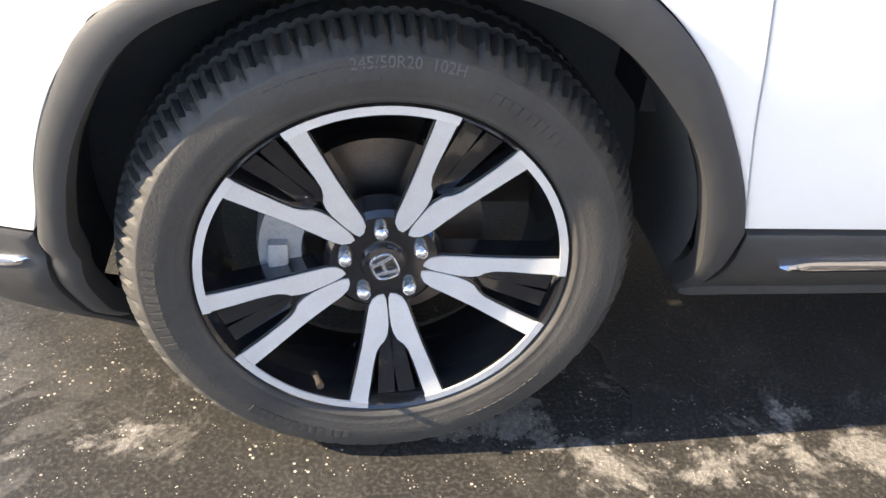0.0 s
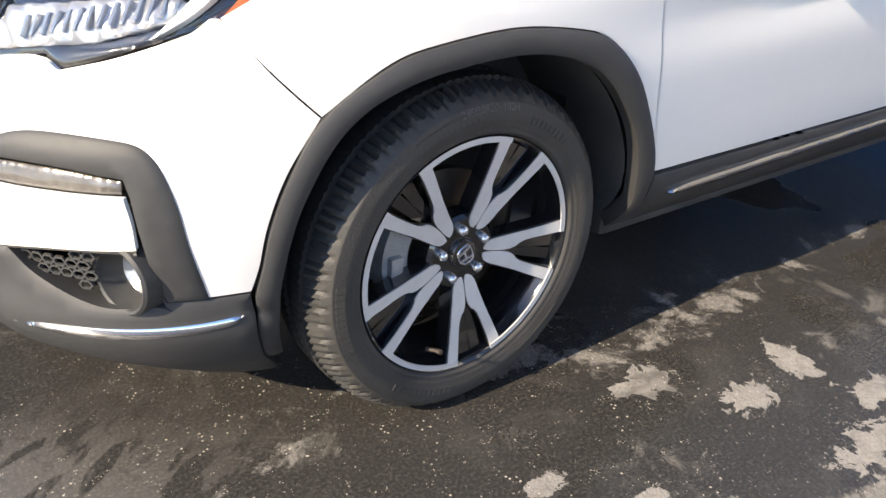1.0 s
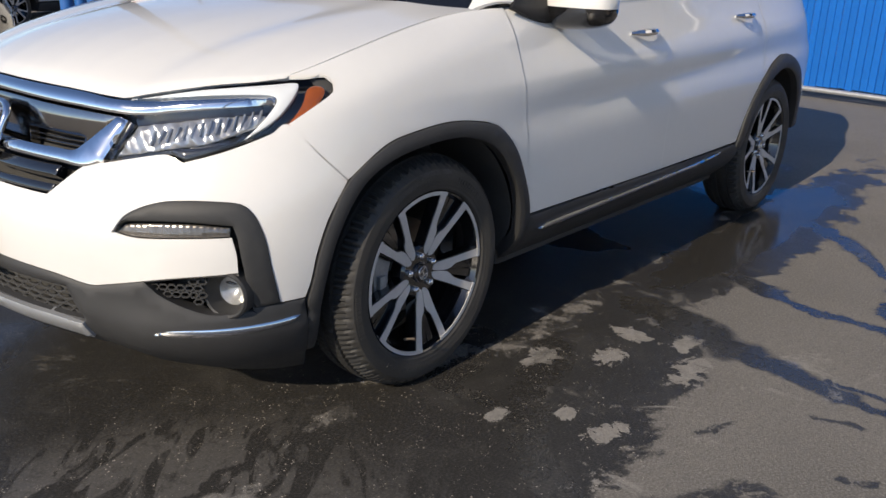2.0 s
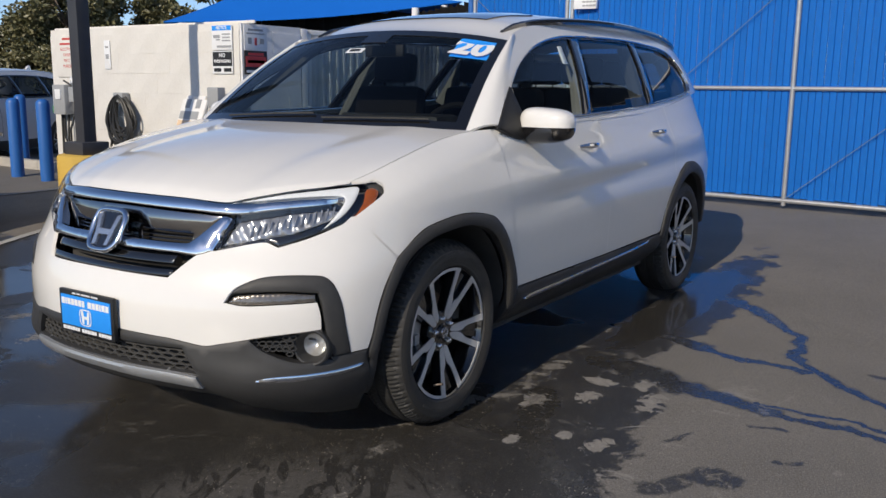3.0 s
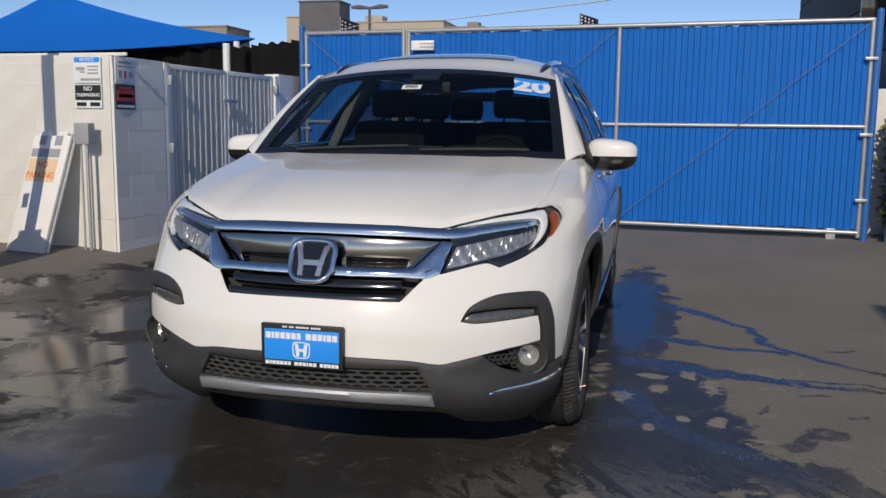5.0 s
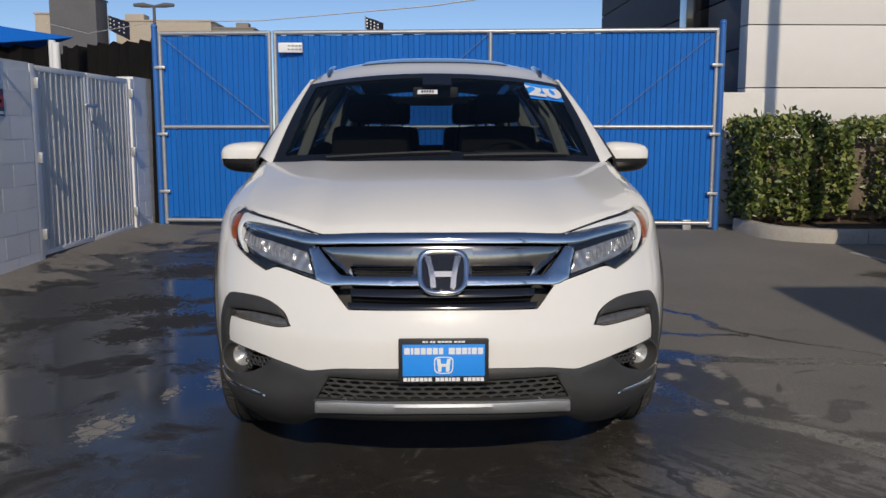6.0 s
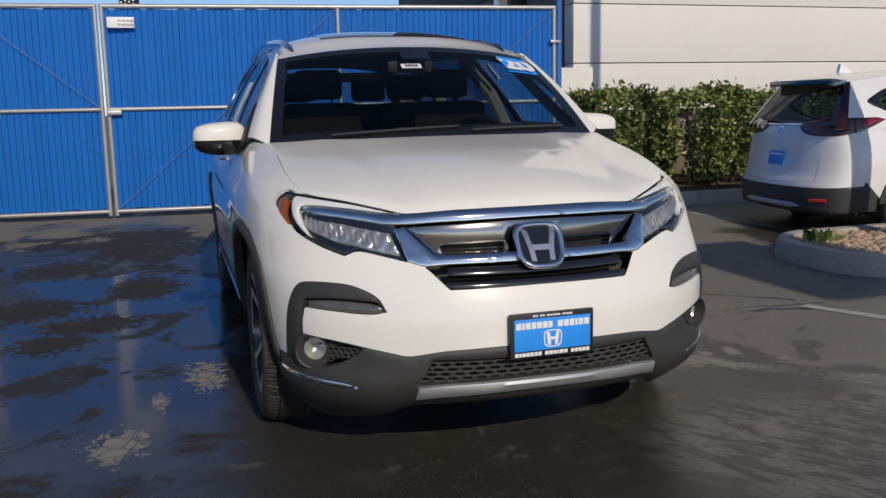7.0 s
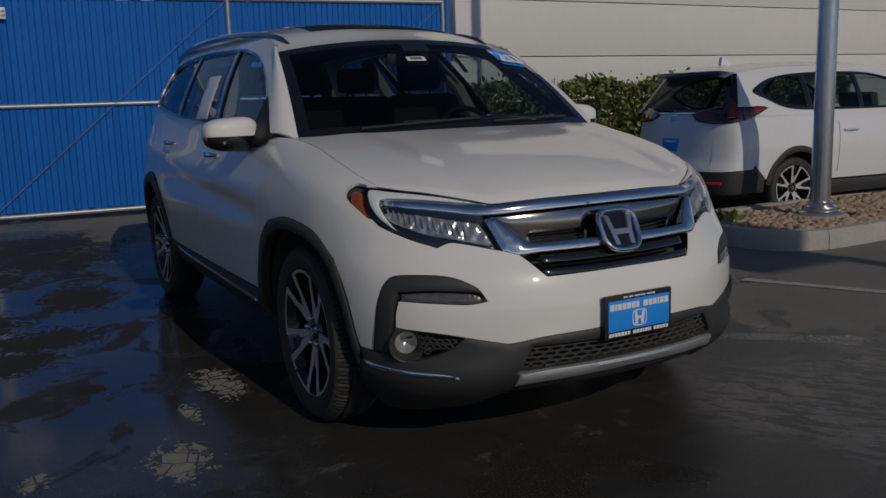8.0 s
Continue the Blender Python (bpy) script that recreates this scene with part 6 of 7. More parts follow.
words("lettering", "NO", .055, Matrix.Translation((0, .066, .0075)), SIGN_WHITE, bpy.data.objects["no_trespassing_sign"], .0005, "", .001)
words("lettering", "TRESPASSING", .040, Matrix.Translation((0, .010, .0075)), SIGN_WHITE, bpy.data.objects["no_trespassing_sign"], .0005, "", .001)
words("lettering", "NOTICE", .040, Matrix.Translation((0, .09, .0075)), SIGN_WHITE, bpy.data.objects["security_sign"], .0005, "", .001)
notice("recycling_sign", "pale notice with small pictures", Matrix.Translation((3.445, 3.582, 1.765)) @ FACE_SIDE, .30, .235,
       [(0, .075, .2, .02, BOX_GREY), (0, .04, .24, .012, BOX_GREY), (-.08, -.03, .05, .06, BOX_GREY), (0, -.035, .03, .07, SIGN_RED), (.08, -.03, .06, .05, BOX_GREY)])
notice("parking_sign", "black and red parking notice", Matrix.Translation((3.445, 3.582, 1.53)) @ FACE_SIDE, .30, .225,
       [(0, .01, .27, .10, SIGN_RED), (0, .08, .2, .025, SIGN_RED), (0, .01, .22, .03, SIGN_BLACK), (0, -.085, .26, .025, SIGN_WHITE)], SIGN_BLACK)

# charging corner
col = thing("canopy_column", "dark square steel column on a yellow concrete base", "column", pose(1.95, 4.19, 0))
bm = bmesh.new()
box(bm, (.125, .125, 5.0), (0, 0, .8 + 2.5), bevel=.008)
part("shaft", bm, DARK_STEEL, col)
bm = bmesh.new()
box(bm, (.27, .27, .11), (0, 0, .755), bevel=.01)
part("flange", bm, DARK_STEEL, col)
bm = bmesh.new()
lathe(bm, [(.001, .70), (.232, .70), (.248, .688), (.253, .66), (.253, -.02)], 48, axis="z")
part("base", bm, YELLOW, col, "yellow painted concrete base")
bm = bmesh.new()
box(bm, (.05, .07, .13), (-.02, .12, 1.22), bevel=.006)
part("switch", bm, BOX_GREY, col)

charger = thing("car_charger", "grey wall charger with a hanging black cable", "charger", pose(3.19, 6.36, 0))
bm = bmesh.new()
box(bm, (.13, .22, .33), (0, 0, 1.13), bevel=.012)
part("housing", bm, BOX_GREY, charger)
bm = bmesh.new()
box(bm, (.012, .10, .11), (-.07, 0, 1.19), bevel=.003)
part("display", bm, SIGN_WHITE, charger)
bm = bmesh.new()
tube(bm, [(.03, .09, .97), (.03, .10, .6), (.02, .10, .06)], .014, 8)
tube(bm, [(.02, -.05, .97), (.0, -.05, .7), (.02, -.07, .45), (.02, -.02, .30)], .012, 8)
tube(bm, [(.03, .05, .97), (.03, .05, .7), (.03, -.05, .5), (.0, -.1, .8), (.02, -.2, 1.05), (.02, -.1, 1.3), (.03, .02, 1.34)], .012, 8)
part("cable", bm, HOSE, charger)
bm = bmesh.new()
tube(bm, [(.05, -.08, 1.28), (.03, -.13, 1.36), (.03, -.20, 1.28), (.03, -.22, 1.0), (.03, -.22, .2)], .022, 10)
part("conduit", bm, SIGN_WHITE, charger, "white conduit")
bm = bmesh.new()
box(bm, (.05, .05, .09), (-.02, .135, 1.02), bevel=.012)
part("plug_light", bm, surface("green_lens", (.02, .30, .08), (.02, .2, .06), rough=.3), charger, "green plug holder")
coil = thing("cable_coil", "black charging cable coiled on a wall hook", "cable", pose(3.17, 5.36, .96))
bm = bmesh.new()
for k in range(13):
    r = random.Random(k)
    wide, drop, lean_ = .10 + .013 * (k % 11) + r.uniform(-.02, .02), .40 + r.uniform(-.07, .12), r.uniform(-.06, .10)
    pts = [(.03 - .008 * (k % 7), -wide * math.sin(a) * (1 - .25 * math.cos(a)) - lean_ * (1 - math.cos(a)) * .5, .20 + r.uniform(-.01, .01) * 0 - drop * (1 - math.cos(a)) / 2 + .012 * (k % 4)) for a in (2 * math.pi * i / 30 for i in range(30))]
    tube(bm, pts, .013, 7, closed=True)
tube(bm, [(0, .12, -.1), (0, .17, -.35), (0, .05, -.55), (-.1, -.08, -.72), (-.1, -.1, -.95)], .012, 8)
tagged(part("cable", bm, HOSE, coil), kind="stuff")
bm = bmesh.new()
box(bm, (.10, .16, .10), (.04, 0, .21), bevel=.015)
part("hook", bm, BOX_GREY, coil)
notice("charger_notice", "red lettered notice painted on the white wall", Matrix.Translation((3.258, 6.29, 1.61)) @ FACE_FRONT, .50, .46,
       [(0, .19, .24, .022, SIGN_RED), (0, .135, .34, .022, SIGN_RED)], WALL_WHITE)
_nb = bpy.data.objects["charger_notice"]
for k, line in enumerate(("ELECTRIC CAR", "CHARGER.", "NOT FOR", "PUBLIC USE")):
    words("lettering", line, .050, Matrix.Translation((0, .075 - .062 * k, .005)), SIGN_RED, _nb, .0005)
notice("meter_plate", "small pale plate on the white wall", Matrix.Translation((3.258, 5.62, 1.62)) @ FACE_FRONT, .10, .30, [(0, .08, .05, .02, BOX_GREY), (0, -.02, .05, .05, BOX_GREY)])

PALE_ORANGE = surface("pale_orange_print", (0.82, 0.60, 0.38), (0.76, 0.54, 0.34), rough=0.5, scale=12)
board = thing("sandwich_board", "folded white board leaning on the wall with orange no parking notice", "sign", pose(2.84, 4.26, gz(2.84, 4.26)) @ pose(0, 0, 0, 0, 0, -12))
for dx in (0, .042):
    bm = bmesh.new()
    box(bm, (.034, .47, 1.10), (0, 0, .55), bevel=.012)
    for dy in (-.14, .14):
        box(bm, (.034, .13, .05), (0, dy * .85, 1.115), bevel=.015)
    leafb = part("board_leaf", bm, GATE_PAINT, board)
    leafb.matrix_local = pose(dx, 0, -.008 if dx else 0, 0, 20, 0)
    if not dx:
        for cy, cz, w, h, mt in ((.03, .93, .36, .08, BOX_GREY), (.03, .765, .36, .22, PALE_ORANGE)):
            bm = bmesh.new()
            box(bm, (.004, w, h), (-.019, cy, cz))
            part("notice", bm, mt, leafb)
        for k, line in enumerate(("NO", "PARKING")):
            words("lettering", line, .086, Matrix.Translation((-.022, .03, .815 - .10 * k)) @ FACE_FRONT, SIGN_ORANGE, leafb, .0005, "", .001)
        bm = bmesh.new()
        for dy in (-.10, .10):
            box(bm, (.004, .09, .09), (-.019, dy, 1.05), bevel=.001)
        part("mark", bm, BOX_GREY, leafb)
pedestal = thing("outlet_pedestal", "green-grey outlet box on a thin post", "box", pose(3.12, 3.80, gz(3.1, 3.8)))
bm = bmesh.new()
box(bm, (.10, .15, .19), (0, 0, 1.06), bevel=.012)
part("outlet_box", bm, BOX_GREY, pedestal)
bm = bmesh.new()
tube(bm, [(0, -.02, 0), (0, -.02, 1.0)], .016, 8)
tube(bm, [(0, .04, 0), (0, .04, 1.0)], .010, 8)
part("conduit", bm, GALV, pedestal)

for x, y in ((4.0, 8.75), (3.95, 7.98), (4.95, 10.15)):
    bm = bmesh.new()
    z0 = gz(x, y)
    lathe(bm, [(.085, -.02), (.085, 1.0), (.075, 1.04), (.045, 1.065), (.001, 1.07)], 24, axis="z")
    b = part("bollard", bm, BLUE_PAINT)
    b.matrix_world = pose(x, y, z0)
    tagged(b, "blue painted steel bollard", "bollard", "bollards by the charger")

# ---- canopy and screens behind the wall ----
canopy = thing("shade_canopy", "bright blue canvas hip canopy on white posts", "canopy", pose(0, 0, 0))
CA, CB, CC, CD, CP = Vector((7.9, 10.35, 2.40)), Vector((10.4, 5.6, 2.76)), Vector((13.4, 8.6, 2.75)), Vector((10.9, 13.2, 2.5)), Vector((10.35, 9.55, 3.62))
bm = bmesh.new()
for a, b in ((CA, CB), (CB, CC), (CC, CD), (CD, CA)):
    n = 12
    rows_ = []
    for j in range(n + 1):
        f = j / n
        rows_.append([bm.verts.new(a.lerp(b, i / n).lerp(CP, f) + Vector((0, 0, -.10 * math.sin(math.pi * i / n) * (1 - f) - .10 * math.sin(math.pi * f)))) for i in range(n + 1)])
    for j in range(n):
        for i in range(n):
            bm.faces.new((rows_[j][i], rows_[j][i + 1], rows_[j + 1][i + 1], rows_[j + 1][i]))
bmesh.ops.remove_doubles(bm, verts=bm.verts, dist=.002)
bmesh.ops.solidify(bm, geom=bm.faces[:], thickness=.012)
part("canvas", bm, CANVAS, canopy)
for x, y, h in ((8.05, 4.93, 2.45), (10.3, 5.9, 2.7), (8.1, 10.1, 2.4), (13.2, 8.6, 2.7), (10.9, 13.0, 2.5)):
    pipe("post", (x, y, 0), (x, y, h), .055, SIGN_WHITE, canopy)


def screen_wall(name, label, a, b, z0, z1, folds, depth, material):
    bm = bmesh.new()
    a, b = Vector((*a, 0)), Vector((*b, 0))
    d = (b - a).normalized()
    nrm = Vector((-d.y, d.x, 0))
    n = folds * 4
    lo_, hi_ = [], []
    for i in range(n + 1):
        p = a.lerp(b, i / n) + nrm * depth * math.sin(2 * math.pi * i / 4 + .4 * math.sin(i))
        lo_.append(bm.verts.new((p.x, p.y, z0)))
        hi_.append(bm.verts.new((p.x + nrm.x * .05, p.y + nrm.y * .05, z1 - .012 * (i % 5))))
    for i in range(n):
        bm.faces.new((lo_[i], lo_[i + 1], hi_[i + 1], hi_[i]))
    bmesh.ops.solidify(bm, geom=bm.faces[:], thickness=.006)
    ob = part(name, bm, material)
    return tagged(ob, label, "screen")


screen_wall("windscreen_cloth", "black screen cloth hung on a fence", (8.1, 4.9), (7.02, 3.34), .1, 2.42, 9, .03, BLACK_SCREEN)
screen_wall("shade_cloth", "black cloth walls under the canopy", (8.6, 10.6), (10.3, 5.9), .0, 2.62, 14, .05, BLACK_SCREEN)
screen_wall("shade_cloth", "black cloth walls under the canopy", (10.3, 5.9), (8.3, 4.9), .0, 2.42, 9, .04, BLACK_SCREEN)

# ---- building, hedge, kerbs, island, pole ----
building = thing("office_building", "pale panelled building with a slate grey side", "building", pose(0, 0, 0))
z0 = .0
for k, z1 in enumerate((1.40, 1.83, 2.61, 3.39, 4.17, 6.6)):
    bm = bmesh.new()
    box(bm, (.28, 16, z1 - z0 - .014), (7.36, -12.02, (z0 + z1) / 2), bevel=.005)
    part("wall_panel", bm, STUCCO, building)
    z0 = z1
bm = bmesh.new()
box(bm, (.2, 15.9, 6.6), (7.45, -12.0, 3.3))
part("wall_core", bm, STUCCO_GREY, building)
z0 = 1.75
for z1 in (2.35, 3.05, 3.85, 4.7, 6.6):
    bm = bmesh.new()
    box(bm, (9.0, .3, z1 - z0 - .02), (12.02, -4.20, (z0 + z1) / 2), bevel=.006)
    part("wall_panel", bm, STUCCO_GREY, building, "slate grey side panel")
    z0 = z1
bm = bmesh.new()
box(bm, (.05, .6, .9), (8.9, -4.03, 3.1), bevel=.01)
box(bm, (1.2, .05, .9), (9.6, -4.04, 3.05), bevel=.01)
part("window", bm, GLOSS_BLACK, building)
bm = bmesh.new()
box(bm, (9.0, .24, 1.74), (12.0, -4.22, .87))
part("plinth", bm, STUCCO, building)
bm = bmesh.new()
box(bm, (.16, .66, 1.66), (6.98, -3.82, .93), bevel=.01)
tagged(part("wall_low", bm, WALL_WHITE), "low white wall between the gate and the building", "wall", kind="structure")

soil_path = [(6.35, -3.62), (5.75, -3.72), (5.38, -4.05), (5.22, -4.6), (5.18, -5.5), (5.18, -7.5), (5.18, -12.0)]


def kerb_strip(name, label, path, width, height, closed=False, gap=1.6):
    """A concrete kerb along a path, cast in lengths."""
    k = thing(name, label, "kerb", pose(0, 0, 0), kind="structure")
    pts = [Vector((*p, 0)) for p in path]
    dense = []
    n = len(pts)
    for i in range(n if closed else n - 1):
        p0, p1, p2, p3 = (pts[(i - 1) % n] if closed or i else pts[0], pts[i], pts[(i + 1) % n], pts[(i + 2) % n] if closed or i + 2 < n else pts[n - 1])
        steps = max(2, int((p2 - p1).length / .10))
        for j in range(steps):
            f = j / steps
            dense.append(.5 * ((2 * p1) + (p2 - p0) * f + (2 * p0 - 5 * p1 + 4 * p2 - p3) * f * f + (3 * p1 - p0 - 3 * p2 + p3) * f**3))
    if not closed:
        dense.append(pts[-1])
    m = len(dense)
    piece = max(4, int(gap / .10))
    prof = [(0, -.04), (.004, height * .80), (.022, height), (width - .012, height), (width, height - .012), (width, -.04)]
    for s in range(0, m - (0 if closed else 1), piece):
        bm = bmesh.new()
        rings = []
        for i in range(s, min(s + piece, m if closed else m - 1) + 1):
            p, q, r = dense[i % m], dense[(i - 1) % m if closed else max(0, i - 1)], dense[(i + 1) % m if closed else min(m - 1, i + 1)]
            d = (r - q).normalized()
            nrm = Vector((-d.y, d.x, 0))
            base = gz(p.x, p.y)
            shrink = d * (.004 if i == s else -.004 if i == min(s + piece, m if closed else m - 1) else 0)
            rings.append([bm.verts.new(p + nrm * a + shrink + Vector((0, 0, base + b))) for a, b in prof])
        for a, b in zip(rings, rings[1:]):
            for j in range(len(prof) - 1):
                bm.faces.new((a[j], b[j], b[j + 1], a[j + 1]))
        bm.faces.new(rings[0])
        bm.faces.new(rings[-1][::-1])
        part("kerb_stone", bm, CONCRETE, k)
    return k


kerb_strip("kerb_hedge", "grey concrete kerb round the hedge bed", soil_path, .15, .15)
bm = bmesh.new()
bed = [bm.verts.new((x + .1, y - (.1 if i < 2 else 0), gz(x, y) + .12)) for i, (x, y) in enumerate(soil_path)] + [bm.verts.new((7.3, -12, .26)), bm.verts.new((7.3, -3.75, .24))]
bm.faces.new(bed)
tagged(part("planting_bed", bm, SOIL), "brown soil with dry leaves under the hedge", "soil", kind="structure")


def leaves(name, count, sample, size, material, label, category, kind, rnd, parent=None, up=.4):
    """Many small folded leaves at sampled places."""
    vs, fs = [], []
    for _ in range(count):
        p = Vector(sample(rnd))
        d = Vector((rnd.gauss(0, 1), rnd.gauss(0, 1), rnd.gauss(up, .8))).normalized()
        w = d.orthogonal().normalized()
        w.rotate(Matrix.Rotation(rnd.uniform(0, 6.28), 3, d))
        nrm = d.cross(w)
        s = size * rnd.uniform(.6, 1.3)
        k = len(vs)
        vs += [p, p + d * s * .5 + w * s * .28 + nrm * s * .08, p + d * s, p + d * s * .5 - w * s * .28 + nrm * s * .08, p + d * s * .5 - nrm * s * .02]
        fs += [(k, k + 4, k + 1), (k + 1, k + 4, k + 2), (k + 2, k + 4, k + 3), (k + 3, k + 4, k)]
    ob = raw(name, vs, fs, material, parent, angle=80)
    if label:
        tagged(ob, label, category, kind=kind)
    return ob


def hedge_sample(rnd):
    y = rnd.uniform(-10.5, -3.62)
    bump_ = .09 * math.sin(y * 5.1) + .07 * math.sin(y * 11.3 + 1) + .05 * math.sin(y * 23)
    top = 1.36 + .05 * math.sin(y * 4.2) + .04 * math.sin(y * 9.7)
    gap = .45 * math.exp(-((y + 4.98) / .10) ** 2)
    if rnd.random() < .62:
        z = rnd.uniform(.27 + .08 * abs(math.sin(y * 3)), top)
        return (5.93 + bump_ - .10 * math.sin(3.14 * (z - .25) / 1.2) + gap * (z < 1.2) + abs(rnd.gauss(0, .06)) + .06 * math.sin(z * 9 + y * 7), y, z)
    if rnd.random() < .8:
        return (rnd.uniform(5.9, 6.75), y, top + rnd.gauss(-.02, .035) + (.08 if rnd.random() < .05 else 0))
    return (rnd.uniform(5.95, 6.7), -3.62 + abs(rnd.gauss(0, .05)) - .15 + .05 * math.sin(y * 9), rnd.uniform(.3, top))


hedge = thing("hedge", "clipped green hedge with glossy leaves", "hedge", pose(0, 0, 0))
crown = leaves("foliage", 24000, hedge_sample, .080, LEAF, "", "", "", random.Random(11), hedge)
tagged(crown, kind="stuff")
BLOSSOM = leafy("pale_blossom", (.42, .40, .22), (.60, .52, .42), (.72, .62, .55))
tagged(leaves("blossom", 420, hedge_sample, .055, BLOSSOM, "", "", "", random.Random(21), hedge), kind="stuff")
bm = bmesh.new()
hr = random.Random(5)
for k in range(26):
    y = -3.8 - .26 * k + hr.uniform(-.05, .05)
    x = 6.3 + hr.uniform(-.12, .12)
    tube(bm, [(x, y, .2), (x + hr.uniform(-.1, .1), y + hr.uniform(-.1, .1), .7), (x + hr.uniform(-.25, .25), y + hr.uniform(-.2, .2), 1.25)], [.02, .014, .006], 5)
# one solid bark-coloured block fills the hedge between the stems
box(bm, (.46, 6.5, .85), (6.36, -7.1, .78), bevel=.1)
part("inner_wood", bm, BARK, hedge, "stems and a solid bark-coloured block inside the hedge")

kerb_strip("kerb_bollards", "short pale concrete kerb behind the blue bollards", [(4.64, 10.9), (4.62, 9.8), (4.61, 8.9), (4.60, 8.15)], .15, .13)
island_path = []
for a in range(-90, 91, 15):
    island_path.append((1.93 + .72 * math.copysign(abs(math.sin(radians(a))) ** .8, a), -4.15 + .70 * math.cos(radians(a)) ** .8))
island_path = [(1.14, -11.5), (1.18, -8.0), (1.22, -5.6)] + island_path + [(2.66, -5.6), (2.66, -8.0), (2.66, -11.5)]
kerb_strip("kerb_island", "rounded concrete kerb of the planted island", [(x, y) for x, y in reversed(island_path)], .14, .155)
bm = bmesh.new()
pts_ = [(1.26, -11.4), (1.30, -5.6), *[(1.93 + .62 * math.copysign(abs(math.sin(radians(a))) ** .8, a), -4.15 + .60 * math.cos(radians(a)) ** .8) for a in range(-90, 91, 15)], (2.57, -5.6), (2.57, -11.4)]
bm.faces.new([bm.verts.new((x, y, .115)) for x, y in pts_])
tagged(part("island_soil", bm, SOIL), "soil of the planted island", "soil", kind="structure")
vs, fs = [], []
rr = random.Random(8)
ico = bmesh.new()
bmesh.ops.create_icosphere(ico, subdivisions=1, radius=1)
ico.verts.ensure_lookup_table()
iv, if_ = [v.co.copy() for v in ico.verts], [[v.index for v in f.verts] for f in ico.faces]
ico.free()
for _ in range(2200):
    x, y = rr.uniform(1.30, 2.56), rr.uniform(-7.4, -3.5)
    if y > -4.15 and abs((x - 1.93) / .61) ** 2.4 + abs((y + 4.15) / .58) ** 2.4 > 1:
        continue
    if math.hypot(x - 1.93, y + 4.77) < .30:
        continue
    s = rr.uniform(.022, .055)
    sc = Vector((s * rr.uniform(.8, 1.4), s * rr.uniform(.7, 1.2), s * rr.uniform(.45, .8)))
    rot = Euler((rr.uniform(-.4, .4), rr.uniform(-.4, .4), rr.uniform(0, 6.28))).to_matrix()
    k = len(vs)
    vs += [rot @ Vector((v.x * sc.x * rr.uniform(.85, 1.1), v.y * sc.y * rr.uniform(.85, 1.1), v.z * sc.z)) + Vector((x, y, .125 + rr.uniform(0, .02))) for v in iv]
    fs += [[k + i for i in f] for f in if_]
st = raw("river_stones", vs, fs, STONE, None, angle=70)
tagged(st, "loose brown river stones on the island", "stones", kind="stuff")
grass = leaves("grass_tuft", 34, lambda r: (2.15 + r.gauss(0, .05), -3.78 + r.gauss(0, .05), .14), .11, LEAF, "small green weed among the stones", "weed", "", random.Random(3), up=2.0)

POLE_STEEL = surface("brushed_pole_steel", (0.62, 0.62, 0.62), (0.50, 0.50, 0.51), rough=0.24, metal=0.9, scale=9, bump=0.03, bscale=200)
pole = thing("light_pole", "tall brushed steel light pole on a concrete pad", "light pole", pose(1.845, -4.635, .12))
bm = bmesh.new()
tube(bm, [(0, 0, .06), (0, 0, 3.5), (0, 0, 7.0)], [.087, .081, .075], 28)
part("shaft", bm, POLE_STEEL, pole)
bm = bmesh.new()
lathe(bm, [(.180, .040), (.188, .048), (.188, .066), (.176, .076), (.152, .082), (.150, .096), (.154, .104), (.148, .116), (.122, .124), (.112, .130), (.114, .146), (.106, .156), (.084, .160)], 28, axis="z")
part("base_cover", bm, POLE_STEEL, pole)
bm = bmesh.new()
lathe(bm, [(.001, .042), (.235, .042), (.245, .034), (.25, -.06)], 28, axis="z")
part("pad", bm, CONCRETE, pole)
bm = bmesh.new()
box(bm, (.5, .3, .12), (-.45, 0, 7.0), bevel=.03)
part("lamp_head", bm, DARK_STEEL, pole)


def painted_line(a, b, w, paint=LINE, label="worn white parking bay line", kind_="road marking"):
    bm = bmesh.new()
    a, b = Vector(a), Vector(b)
    d = (b - a).normalized()
    nrm = Vector((-d.y, d.x)) * w / 2
    n = max(2, int((b - a).length / .25))
    rows_ = []
    for i in range(n + 1):
        p = a.lerp(b, i / n)
        j = random.uniform(-.006, .006)
        rows_.append([bm.verts.new((q.x + j, q.y + j, gz(q.x, q.y) + .004)) for q in (p + nrm, p - nrm)])
    for r0, r1 in zip(rows_, rows_[1:]):
        bm.faces.new((r0[0], r0[1], r1[1], r1[0]))
    ob = part(kind_.replace(" ", "_"), bm, paint)
    return tagged(ob, label, kind_, kind="structure")


painted_line((.82, -2.55), (-1.6, -3.75), .09)
painted_line((4.7, -4.25), (3.1, -4.55), .07)
painted_line((.6, 3.92), (2.0, 4.17), .09)
painted_line((-1.2, 3.6), (.6, 3.92), .09)
painted_line((2.2, 6.4), (3.1, 6.3), .09)

